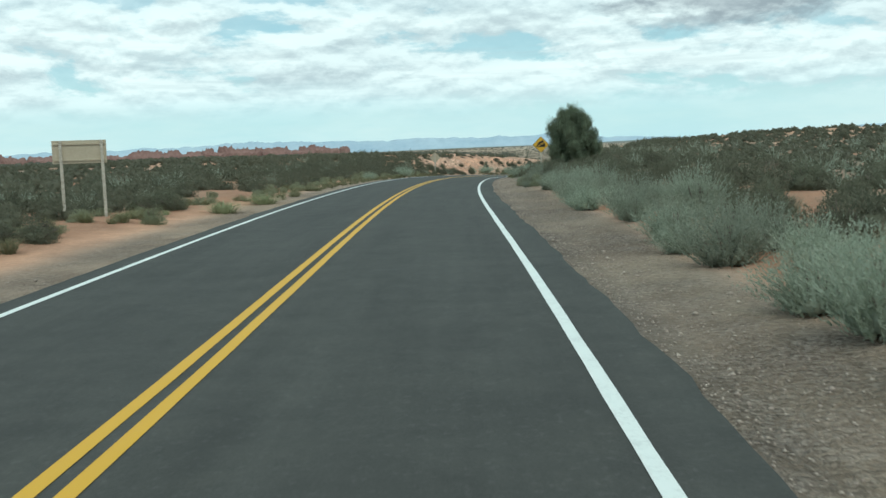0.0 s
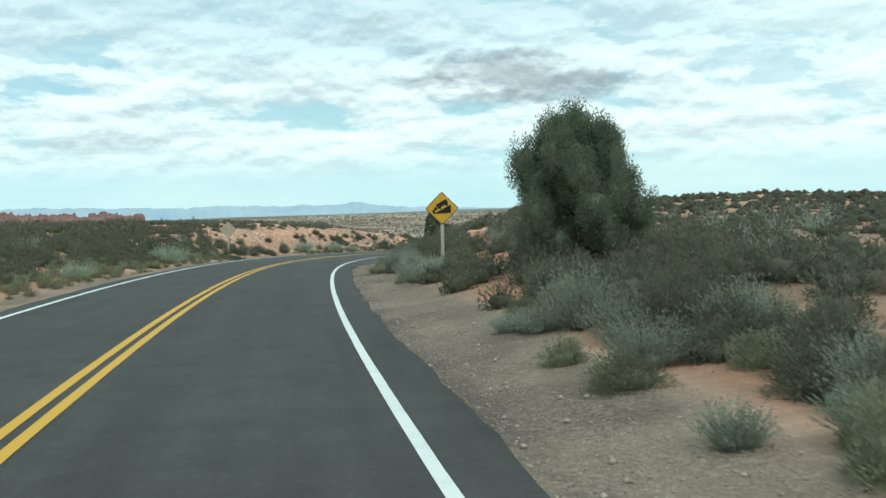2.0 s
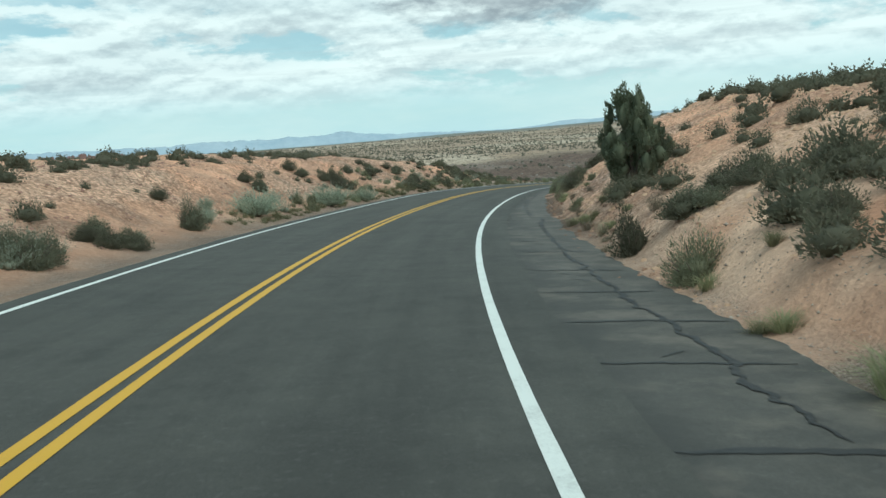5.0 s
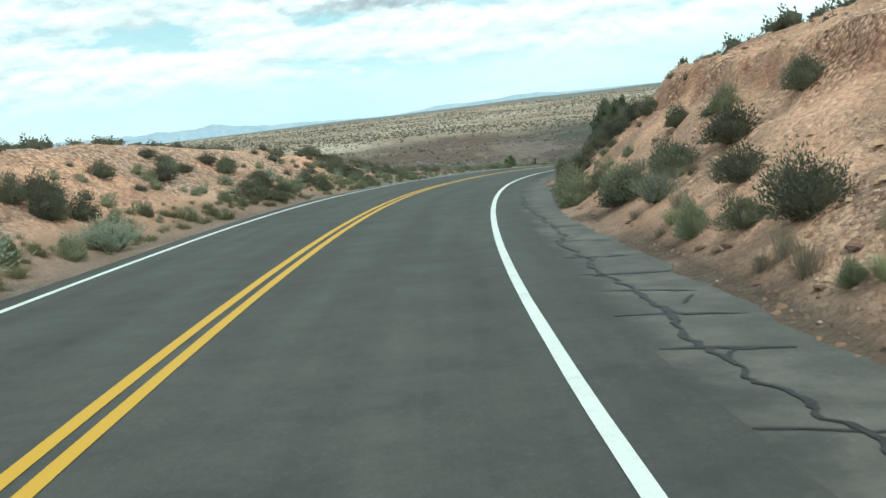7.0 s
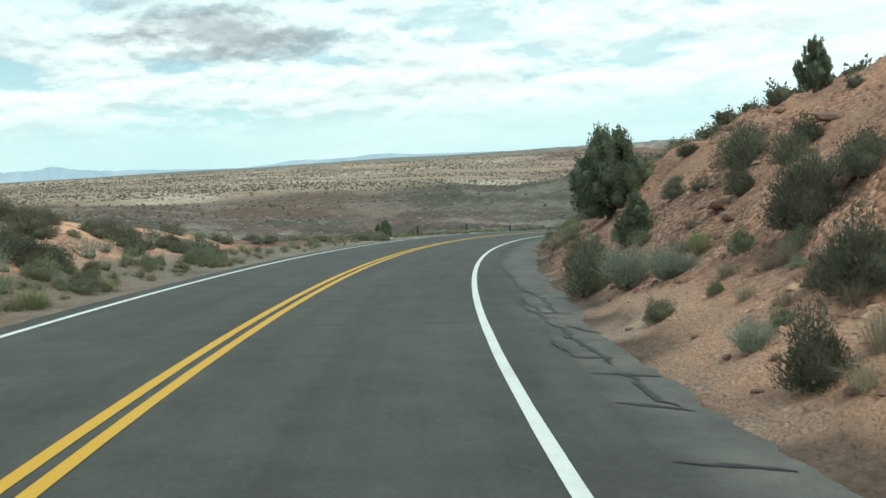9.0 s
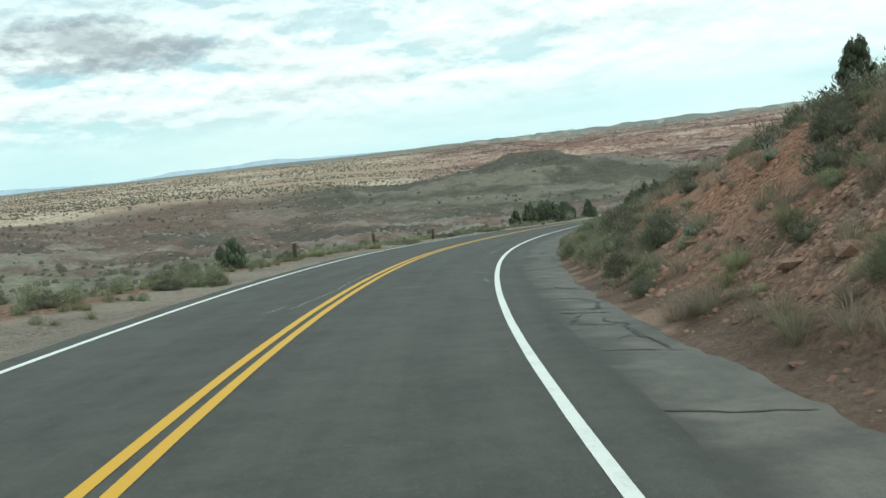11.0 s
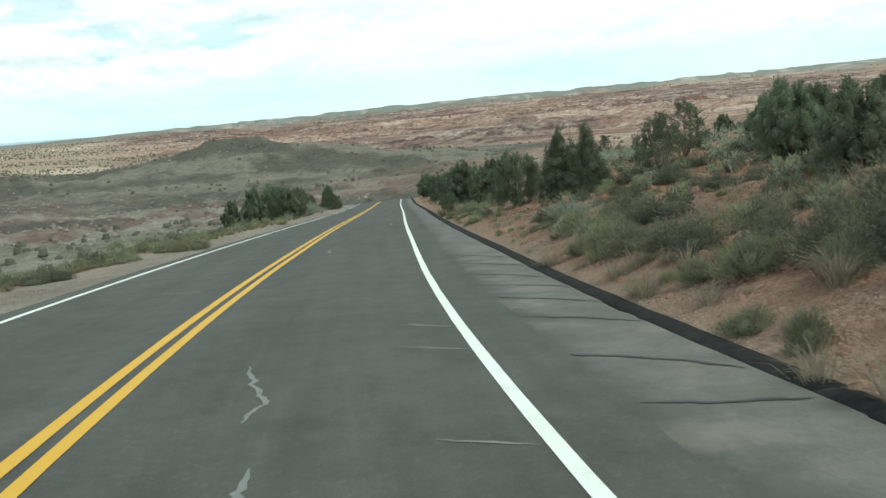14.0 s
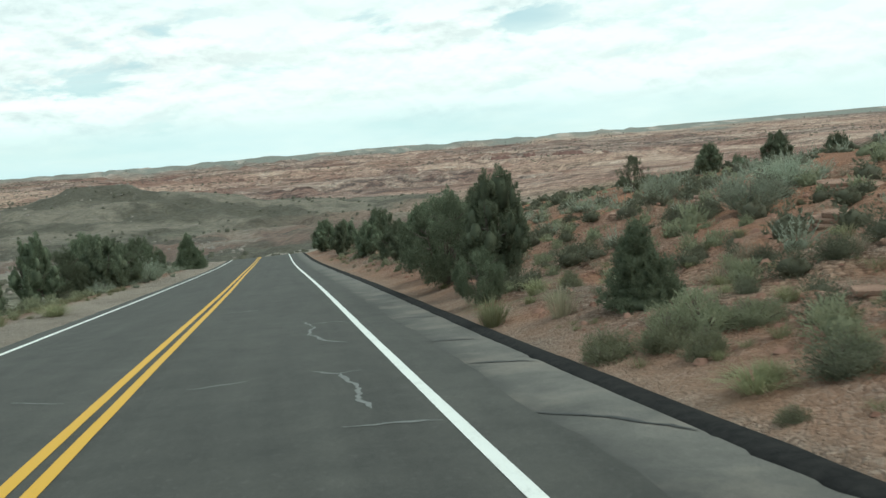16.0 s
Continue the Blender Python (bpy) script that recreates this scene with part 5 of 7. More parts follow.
SLOPE_TREES = [
    (j_round, 138.0, 6.9, 1.0, .95), (j_small, 77.0, 6.85, 0.4, .92), (j_round, 78.6, 7.6, 1.4, .45), (j_small, 161.0, 11.6, 2.4, .52), (j_cone, 128.7, 6.2, 3.0, .86),
    (j_small, 132.0, 10.8, .7, .46), (j_round, 206.0, 12.4, .4, .72), (j_open, 220.0, 14.1, 2.0, .9), (j_round, 213.9, 15.1, 1.0, .62), (j_round, 217.0, 18.0, 2.2, .7), (j_half, 217.3, 7.0, 4.0, .95),
    (j_small, 234.3, 6.25, 2.6, .88), (j_half, 232.0, 5.4, .9, .50), (j_half, 237.4, 5.7, .3, 1.05), (j_half, 241.0, 6.4, 1.3, 1.1), (j_round, 243.5, 8.2, 4.4, .75),
    (j_small, 246.0, 6.3, 1.4, .62)]
LOWER_TREES = [
    (j_round, 251.0, 9.6, 2.2, .9), (j_round, 256.8, 7.0, 3.3, .7), (j_round, 264.0, 9.5, 5.2, .95),
    (j_round, 270.0, 7.2, .2, .75), (j_round, 277.0, 8.6, 1.1, 1.0), (j_small, 286.0, 6.6, 2.2, .9), (j_round, 296.0, 7.8, .6, .9),
    (j_round, 308.0, 6.4, 2.9, 1.1), (j_open, 262.0, 20.0, 1.2, .8), (j_round, 263.7, 25.0, 2.2, .6), (j_round, 253.0, 23.0, 3.0, .55),
    (j_round, 246.0, 24.5, 5.0, .5), (j_small, 240.0, 26.0, 1.0, .5), (j_round, 300.0, 45.0, .5, 1.2), (j_round, 292.0, 50.0, 1.8, 1.3),
    (j_round, 282.0, 54.0, 3.8, 1.3), (j_round, 270.0, 48.0, 2.8, 1.1), (j_small, 260.0, 46.0, 1.8, 1.2)]
ACROSS_TREES = [
    (j_cone, 298.5, -5.4, 0, 2.6), (j_round, 264.0, -6.6, 1.0, 1.0), (j_small, 258.5, -8.4, 2.0, 1.15), (j_round, 268.5, -8.2, 3.1, 1.15),
    (j_round, 274.0, -8.8, .2, 1.3), (j_round, 281.0, -9.0, 1.2, 1.25), (j_round, 288.0, -8.0, 2.7, 1.15), (j_small, 306.0, -6.2, 2.7, .9),
    (j_small, 170.9, -6.3, 1.5, .42), (j_half, 171.8, -6.7, 1.5, .55), (j_half, 262.0, -8.0, 1.1, 1.2), (j_half, 270.5, -6.6, 2.1, 1.15), (j_half, 277.5, -7.2, .6, 1.3), (j_half, 285.0, -7.0, 4.6, 1.2), (j_small, 254.5, -9.4, .7, .9)]
for src, s, r, turn, size in SLOPE_TREES + LOWER_TREES + ACROSS_TREES:
    copy_at(src, s, r, turn, size)


KINDS = {
    "sagebrush": [mesh_of("foliage", *plume(k, 380, 20, 1.25, .98, .066), M_SAGE) for k in range(5)],
    "blackbrush": [mesh_of("foliage", *cushion(k + 20, 4600, 1.25, .82, .046, .20, 14, .5, .62), M_DARK) for k in range(6)],
    "rabbitbrush": [mesh_of("foliage", *cushion(k + 40, 4200, 1.05, .80, .060, .11, 13, .9, .6), M_OLIVE) for k in range(5)],
    "bunchgrass": [mesh_of("bunchgrass", *tuft(k + 60, 270, .9, .42, .005), M_GRASS) for k in range(5)],
    "dry_brush": [mesh_of("dry_brush", *tuft(k + 80, 260, 1.1, .6, .003), M_DRY) for k in range(4)],
}
STEMS = {
    "sagebrush": [mesh_of("woody_base", *stalks(k + 90, 16, 1.1, .9), M_BARK) for k in range(3)],
    "blackbrush": [mesh_of("woody_base", *stalks(k + 95, 18, 1.2, .8), M_BARK) for k in range(3)],
    "rabbitbrush": [mesh_of("woody_base", *stalks(k + 99, 14, 1.0, .8), M_BARK) for k in range(3)],
}
LABELS = {
    "sagebrush": ("pale grey-green feathery sagebrush beside the road", "shrub", "sagebrush along the road"),
    "blackbrush": ("dark grey-green rounded desert shrub on red soil", "shrub", "dark shrubs on the plain"),
    "rabbitbrush": ("olive green bushy rabbitbrush on the road bank", "shrub", "green shrubs on the banks"),
    "bunchgrass": ("yellow-green clump of grass at the road edge", "grass", "grass clumps by the road"),
    "dry_brush": ("grey dry leafless brush on bare soil", "shrub", "dry brush by the road"),
}
rnd = random.Random(77)
PLANTED = {k: 0 for k in KINDS}
LOOSE = {k: [] for k in KINDS}


def plant(kind, s, r, size, flat=1.0, single=True):
    turn = rnd.uniform(0, 6.28)
    if r > 0 and bare_patch(np.array([s]), np.array([r]))[0] > .5 and (kind in ("blackbrush", "rabbitbrush") or (turn > 2.2 and s < 190)):
        return
    if single and size > 1.12 and kind in ("blackbrush", "rabbitbrush"):
        # a broad clump is several bushes grown together
        n = min(6, int(math.ceil(size * size * 1.5)))
        for q in range(n):
            a, d = turn + q * 6.28 / n, size * .34
            plant(kind, s + math.cos(a) * d * .8, r + math.sin(a) * d, rnd.uniform(.72, .95), flat * rnd.uniform(.9, 1.25), single)
        return
    if single and PLANTED[kind] < 296:
        PLANTED[kind] += 1
        shape = KINDS[kind][rnd.randrange(len(KINDS[kind]))]
        ob = new(kind, None if kind in STEMS else shape)
        stand(ob, s, r, turn, size, -0.04, flat)
        tagged(ob, *LABELS[kind])
        if kind in STEMS:
            part("foliage", shape, ob)
            tagged(part("woody_base", STEMS[kind][rnd.randrange(3)], ob), "grey woody base", kind="stuff")
    else:
        LOOSE[kind].append((s, r, turn, size, flat))


def plant_some(kind, rows):
    for s, r, size, flat in rows:
        plant(kind, s, r, size, flat)


# sagebrush hedge along the first right-hand verge
for k in range(62):
    s = -33 + k * .8
    row = k % 2
    if (s > 2 and k % 5 == 0) or k % 7 == 3:
        continue
    plant("sagebrush", s + rnd.uniform(-.3, .3), (5.55 if row else 6.45) + rnd.uniform(-.25, .3) + max(0, s) * .015, rnd.choice((.62, .75, .88, 1.0, 1.1)) * (1.0 if s < 1 else .82), rnd.uniform(.68, .98))
for s, r, size in ((27.6, 5.6, .8), (32.0, 5.4, .8), (38.6, 5.7, .85), (37.0, 6.2, .7)):
    plant("sagebrush", s, r, size * 0.92)
# single shrubs that stand out on the banks
plant_some("blackbrush", [
        (-11.5, -6.3, 1.61, 0.77), (-1.6, -6.6, 1.45, 0.91), (10.7, 6.3, 0.9, 0.89), (12.7, 6.5, 1.22, 0.8), (17.9, 6.2, 1.07, 0.55), (27.1, 5.8, 0.57, 1.6),
        (30.1, 6.4, 0.97, 0.8), (31.2, 5.7, 0.62, 0.74), (31.7, 5.3, 0.85, 0.89), (36, 5.9, 0.88, 1.03), (39.4, 5.8, 1.38, 1.06), (39.9, 7.5, 1.51, 0.73),
        (41.1, 5.7, 1.39, 0.85), (44.2, 6, 1.45, 1.06), (55, -6.1, 1.96, 0.74), (56.4, 6, 1.25, 1.13), (57.8, 8, 0.93, 1.6), (61, 7.3, 1.21, 1.38),
        (62.2, -4.6, 1.26, 0.54), (62.9, 6.7, 0.67, 1.04), (63.2, -5.8, 0.74, 1.11), (67.8, -7.9, 0.54, 1.52)])
plant_some("blackbrush", [
        (68.2, -5.7, 1.21, 0.91), (68.2, 6.9, 1.84, 0.66), (68.9, 5.6, 0.73, 1.6), (69.7, -8.4, 0.58, 1.14), (70.1, -5.3, 1.45, 0.96), (74.2, -5.2, 1.67, 0.81),
        (79.3, -5, 0.86, 1.49), (82.2, -7, 0.59, 1.06), (91.6, 6, 0.96, 1.06), (92.2, -7.1, 1.18, 0.9), (94.5, 6.2, 0.77, 0.98), (97.5, 8.1, 0.7, 1.33),
        (97.9, 7, 0.96, 1.02), (99, 6, 1.38, 1.02), (99.3, 5.3, 0.86, 1.08), (99.8, -7.6, 1.2, 0.84), (101.5, -6.3, 1.32, 1.06), (102.1, -6.1, 1.41, 1),
        (103.4, 7.2, 0.66, 1.14), (107.1, -7.2, 0.83, 0.85), (107.9, -6.6, 0.51, 0.66), (110.5, -6.9, 0.89, 0.89)])
plant_some("blackbrush", [
        (112, 5.6, 0.9, 1.03), (112.9, -5.1, 1.03, 0.89), (113, -7.8, 1.61, 0.58), (113.4, 8, 0.56, 1.33), (113.8, 7.9, 0.87, 1.03), (114.4, -5.1, 1.63, 0.66),
        (115.2, 6.7, 1.2, 1.22), (115.4, 7.6, 0.73, 1.44), (116.2, -7.1, 1.31, 0.82), (116.4, -5.5, 1.35, 0.73), (116.5, 5.1, 0.56, 1.6), (118.1, 6.1, 0.74, 1.43),
        (118.0, 6.25, 0.8, 1.2), (125.3, 8.4, 0.66, 1.0), (128.3, 8.3, 0.9, 0.95)])
plant_some("blackbrush", [
        (121.4, 7.7, 0.68, 1.0), (122.3, 7.3, 0.8, 1.2), (131.1, 7.5, 0.5, 0.8), (130.0, 5.35, 0.9, 0.95), (130.9, 5.6, 0.8, 0.9), (135.6, 8.7, 0.7, 0.8),
        (121, 7.5, 0.67, 1.11), (121.1, 6.8, 0.89, 1.6), (121.2, -5.1, 1.14, 0.95), (121.5, -5, 0.99, 0.9), (124.4, 7.8, 0.66, 1.23), (125.6, 7.4, 0.6, 1.22),
        (126.1, 5, 0.91, 1.55), (127.2, 7.9, 0.99, 1.18), (128.8, -6.1, 1.26, 0.89)])
plant_some("blackbrush", [
        (129.3, -6, 1.47, 0.8), (129.3, 7.1, 0.54, 1.03), (133.5, -8.8, 1.21, 0.8), (135.1, -8.8, 1.5, 0.71), (137.3, -7.5, 1.44, 0.83), (139.7, -6.1, 2.1, 0.72),
        (152.8, 5.2, 0.52, 0.8), (155.9, 5.3, 0.7, 1.06), (156.7, 6.2, 0.82, 1.33), (158.3, 5.7, 0.67, 1), (162.1, -5.3, 0.91, 0.58), (164.4, 6.8, 0.55, 0.95),
        (168.1, 7.7, 0.91, 0.74), (170.2, 7.3, 1.13, 0.8), (176.6, 6.3, 0.96, 0.89), (177.2, 7.4, 0.42, 0.89)])
plant_some("blackbrush", [
        (182.7, 6.5, 1.08, 0.72), (190.9, 6.6, 0.71, 1), (199.8, 7.2, 0.8, 0.72), (205, -5.7, 1.66, 0.5), (205.9, 6.3, 0.6, 1.1), (205.3, 6.6, 0.55, 1.1),
        (208.9, 7.7, 0.72, 0.74), (194.5, 6.3, 0.85, 0.75), (195.6, 6.25, 0.9, 0.75), (200.6, 7.3, 0.7, 0.9), (201.6, 7.6, 0.5, 0.85), (200.1, 7.8, 0.6, 0.9),
        (205.9, 9.4, 0.9, 0.85), (205.1, 8.4, 0.6, 0.5), (204.8, 8.7, 0.42, 0.6), (205.5, 9.6, 0.5, 0.65)])
plant_some("blackbrush", [
        (204.6, 9.6, 0.6, 0.55), (211.7, 10.1, 0.75, 0.5), (208.6, 9.2, 0.6, 0.7), (208.8, 8.7, 0.5, 0.9), (213.4, 11.5, 1.0, 0.55), (209.3, 7.75, 0.62, 0.7),
        (207.4, 7.9, 0.4, 0.7), (205.6, 10.4, 0.45, 0.5), (191.6, 6.8, 1.0, 0.9), (190.9, 7.1, 1.05, 1.0), (193.4, 6.9, 0.9, 0.8), (201.6, 7.2, 0.8, 0.7),
        (205.3, 8.1, 0.7, 0.7), (203.0, 9.6, 0.95, 0.6), (215.7, 6.9, 0.33, 0.8), (209.1, 7.0, 0.22, 1.0)])
plant_some("blackbrush", [
        (210.4, 7.7, 0.57, 0.76), (210.7, 8.1, 0.6, 0.9), (214.1, 7.4, 0.61, 0.66), (221.1, 5.8, 0.61, 0.82), (226.1, 7.6, 0.35, 1.18), (226.3, 9, 0.58, 0.95),
        (227.7, 8.7, 0.5, 0.85), (230.5, 9, 0.42, 1), (235.5, 8.3, 0.53, 1.16), (236.2, 11.5, 1.29, 0.66), (249.7, 12.3, 1.33, 0.55)])
plant_some("sagebrush", [
        (9.7, 5, 0.47, 0.79), (14.9, 6.2, 0.96, 0.69), (16.2, 5.4, 0.69, 0.51), (16.7, 5.1, 0.5, 0.74), (28.5, 5.1, 0.84, 0.76), (35.3, 5.1, 0.87, 1.01),
        (35.4, 5.3, 0.65, 1.14), (35.9, -5, 0.88, 0.69), (50.6, -5.1, 1.5, 0.64), (85.7, -5, 1.56, 0.65), (94.6, -4.6, 1.62, 0.63), (100.4, -4.4, 1.07, 0.69),
        (97.3, 5.6, .6, 1.0), (118.0, 5.15, 0.36, 1.0), (125.0, 5.4, .6, 1.0), (123.2, 5.65, .55, 1.0), (123, 5.8, 0.44, 0.76), (124.2, 5.3, 0.71, 1.14), (205.1, 6.7, 1.01, 0.5), (234.6, 12.1, 1.43, 0.67), (237.6, 14.6, 1.54, 0.52),
        (246.7, 15.1, 1.3, 0.9), (272.7, -5.6, 1.88, 0.76)])
plant_some("rabbitbrush", [
        (-6.6, -5.2, 0.74, 0.98), (12, 5.1, 0.89, 0.62), (13.7, 5, 0.63, 0.84), (29.4, 4.8, 0.51, 0.58), (51, 4.9, 0.55, 0.97), (52.9, 5.5, 0.47, 0.51),
        (54.8, 5.2, 0.42, 1.06), (64.8, 5.7, 1.07, 0.87), (89.3, 5.5, 0.34, 1.16), (92.7, 5.7, 0.77, 0.81), (94, 5.4, 0.59, 1.33), (97.3, -4.9, 0.58, 1.51),
        (98.9, -4.5, 0.74, 0.77), (100.8, 7.6, 0.78, 1.16)])
plant_some("rabbitbrush", [
        (103.4, 5, 1.23, 0.92), (105, 4.9, 1.09, 1.08), (107, 5, 1.02, 0.8), (111.9, 5.2, 1.09, 0.75), (118.4, -5.1, 1, 0.72), (121, 5.05, 0.55, 0.8),
        (100.6, 5.55, 0.65, 0.95), (101.8, 5.45, 0.7, 0.9), (118.2, 5.5, 0.38, 0.75), (120.6, 5.6, 0.28, 1.1), (119.9, 6.3, 0.3, 0.8), (128.5, -5, 1.59, 0.58),
        (154, 5.5, 0.97, 0.5)])
plant_some("rabbitbrush", [
        (154.5, 6.3, 0.56, 0.5), (159.8, 5.3, 0.62, 1.05), (163.3, 5.6, 1.17, 0.7), (163.4, -4.8, 1.46, 0.74), (166.3, 5.5, 1.17, 0.77), (174, 5.5, 0.75, 0.75),
        (175.8, 5.6, 1.27, 0.87), (186.2, 5.8, 1.1, 0.7), (189.4, 5.4, 0.48, 1.29), (190.5, 5.4, 0.72, 0.5), (191.1, -4.7, 2.2, 0.5), (192.3, 6.15, 1.0, 0.75),
        (193.0, 5.85, 0.74, 0.6), (197.6, 5.95, 1.05, 0.8)])
plant_some("rabbitbrush", [
        (198.7, 5.72, 0.8, 0.75), (196.8, 6.0, 1.0, 0.75), (198.4, 6.3, 0.9, 0.8), (200.6, 6.3, 0.95, 0.65), (201.6, 6.25, 1.0, 0.68), (202.6, 6.25, 0.95, 0.62),
        (203.6, 6.25, 0.75, 0.55), (201.2, 6.9, 0.9, 0.6), (204.9, 6.15, 0.5, 0.7), (207.1, 6.2, 0.33, 0.93), (207.8, 5.3, 0.27, 1.01), (208.1, 5.8, 0.36, 0.93),
        (210.9, -5.8, 2.2, 0.52)])
plant_some("rabbitbrush", [
        (215.2, -4.6, 2.02, 0.58), (220.6, 5.1, 0.33, 0.66), (217.4, 5.65, .70, .85), (218.3, 6.1, .45, .8), (216.3, 5.2, .36, .8), (219.3, 5.75, .45, .8), (221.2, 5.95, .55, .85), (218.4, 5.0, .25, 1.0), (214.3, 5.38, .26, .7),
        (214.3, 6.05, .27, .95), (215.1, 6.1, .28, .6), (214.2, 6.35, .24, .8), (205.1, 5.85, .36, .8), (209.5, 5.85, .28, .9), (210.7, 7.9, .5, .95), (213.2, 7.3, .32, .8), (213.1, 6.3, .46, .5), (216.6, 5.6, .6, .75),
        (215.4, 5.0, .33, .7), (223.9, 6.0, 1.1, 0.6), (223.6, 6.4, 0.8, 0.6), (223.0, 5.6, .6, .8), (224.1, 5.5, 1.24, 0.61)])
plant_some("bunchgrass", [
        (-2.1, -4.5, 2.16, 0.5), (2.7, -4.3, 2.2, 0.5), (36.2, 4.6, 0.82, 0.95), (37.4, 4.5, 1.15, 0.76), (37.9, 4.7, 1.17, 0.71), (51.6, 5.5, .9, 0.9),
        (45.9, -4.8, 1.77, 0.5), (52.4, 5.6, 0.91, 1.1), (50.6, 5.6, .8, 0.9), (58.8, 5.5, 0.95, 1.19), (96.7, -4.5, 0.83, 0.74), (107.8, -4.3, 1.35, 0.74),
        (125.7, -4.3, 1.17, 1.11), (129.1, -4.4, 1.21, 0.63), (172.1, 5.7, 1.51, 0.7), (174, 5.2, 0.59, 0.84), (178, 5.9, 0.98, 0.76), (179, -5.6, 1.89, 0.5),
        (186.3, -4.9, 1.91, 0.52), (192.7, -4.4, 2.2, 0.5), (215.7, 5.3, 0.9, 1.05), (221.5, 5.3, 0.86, 0.73)])
plant_some("bunchgrass", [
        (228.9, 4.9, 1.11, 1.26), (231.1, 6.2, 1, 0.9), (243.9, -4.6, 1.76, 0.63)])
plant_some("dry_brush", [
        (90.9, 5.5, 0.48, 1.6), (106.8, -5.1, 0.96, 0.53), (162, 5.4, 0.77, 1.2), (227.6, 5.6, 0.91, 1.16)])


def fill(kind, s0, s1, r0, r1, count, lo, hi, flat=1.0, single=False, patch=None):
    for _ in range(count):
        s, r = rnd.uniform(s0, s1), rnd.uniform(r0, r1)
        if kind in ("blackbrush", "rabbitbrush") and 187 < s < 221 and 0 < r < 7.4:
            continue    # the open strip above the kerb has its own few shrubs
        if patch is not None:
            x, y = plan(s, r)
            if fbm(np.array([x * patch]), np.array([y * patch]), 165, 3)[0] < 0.48:
                continue
        plant(kind, s, r, rnd.uniform(lo, hi), flat * rnd.uniform(.85, 1.15), single)


# right side: dense dark shrubs on the plain, thinning onto the cuttings
fill("blackbrush", 3, 24, 6.0, 7.6, 30, .7, 1.1, single=True)
fill("rabbitbrush", 3, 30, 5.3, 6.4, 16, .4, .8, single=True)
fill("blackbrush", -34, 62, 6.6, 11, 170, .6, 1.05, single=True)
fill("blackbrush", -34, 62, 6.8, 13, 260, .6, 1.0)
plant_some("blackbrush", [(19.2, 5.5, .72, 1.0), (23.6, 5.5, .95, 1.0), (24.6, 6.1, 1.0, .95), (27.3, 5.4, .8, .95), (22.4, 7.0, 1.1, .95), (26.0, 6.6, 1.05, .9), (20.3, 6.9, 1.05, .95), (18.3, 6.1, .8, 1.0), (29.0, 6.4, 1.0, .9),
                          (18.0, 6.4, 1.0, 1.0), (17.0, 6.9, 1.1, 1.0), (19.2, 6.3, .9, 1.0), (21.2, 6.9, 1.0, 1.0), (16.2, 6.0, .8, 1.0), (25.4, 7.4, 1.1, 1.0), (15.8, 6.3, .9, 1.0)])
plant_some("rabbitbrush", [(17.6, 5.45, .6, 1.0), (17.1, 5.75, .7, 1.0), (16.4, 5.3, .5, 1.0)])
fill("blackbrush", -50, 70, 10, 57, 3000, .5, 1.0, .85)
fill("blackbrush", 42, 66, 6.3, 8.6, 60, .6, 1.1)
fill("sagebrush", -40, 60, 7, 40, 160, .5, .9)
fill("dry_brush", -30, 50, 5.6, 11, 70, .5, 1.0, single=True)
fill("blackbrush", 62, 142, 11.8, 20, 420, .5, .95)
fill("blackbrush", 62, 142, 18, 45, 500, .6, 1.1)
fill("blackbrush", 58, 80, 6.2, 12, 45, .5, 1.0)
fill("rabbitbrush", 80, 150, 5.5, 6.6, 14, .3, .6, single=True)
fill("blackbrush", 66, 145, 6.0, 11.0, 40, .25, .5)
fill("dry_brush", 70, 150, 5.2, 6.4, 90, .35, .7, single=True)
fill("bunchgrass", 48, 150, 5.3, 6.6, 50, .4, .8, single=True)
fill("rabbitbrush", 140, 188, 5.8, 12, 34, .35, .75, single=True)
fill("blackbrush", 140, 200, 6.4, 24, 300, .45, 1.0)
fill("bunchgrass", 35.5, 46, 4.75, 5.7, 230, .4, .8, .75)
plant_some("blackbrush", [(43.4, 6.3, 1.0, 1.05), (44.4, 5.9, .9, 1.0), (45.3, 6.0, 1.0, 1.05), (46.4, 6.1, .95, 1.0), (43.4, 5.75, .7, .9), (44.6, 6.9, 1.1, 1.05), (42.5, 6.7, 1.05, 1.0), (46.0, 6.7, 1.0, 1.0), (41.6, 7.3, 1.1, 1.0), (43.6, 7.6, 1.1, 1.0), (40.6, 6.6, .9, 1.0)])
fill("bunchgrass", 34, 60, 5.3, 6.6, 34, .4, .7, single=True)
fill("rabbitbrush", 34, 60, 5.4, 7.0, 26, .4, .75, single=True)
fill("blackbrush", 30, 62, -9.5, -5.6, 90, .55, 1.0)
fill("bunchgrass", 140, 190, 5.4, 9, 30, .5, 1.0, single=True)
fill("bunchgrass", 140, 200, 5.3, 14, 130, .4, .9)
fill("dry_brush", 140, 200, 5.3, 14, 260, .4, .9)
fill("rabbitbrush", 140, 200, 5.8, 15, 40, .4, .8)
fill("sagebrush", 140, 200, 6.5, 18, 36, .4, .75)
fill("dry_brush", 140, 192, 5.2, 14, 240, .4, .9)
fill("bunchgrass", 146, 200, 5.0, 9.5, 60, .5, .9)
fill("dry_brush", 146, 200, 5.0, 10, 300, .5, 1.0)
plant_some("rabbitbrush", [(165.8, -6.0, .9, .9), (164.8, -5.7, .8, .9), (163.8, -6.2, .9, .8)])
fill("blackbrush", 152, 176, 6.0, 10, 34, .5, .95)
fill("rabbitbrush", 161, 182, 5.55, 6.4, 20, .45, .8)
fill("blackbrush", 161, 182, 5.8, 6.8, 12, .5, .85)
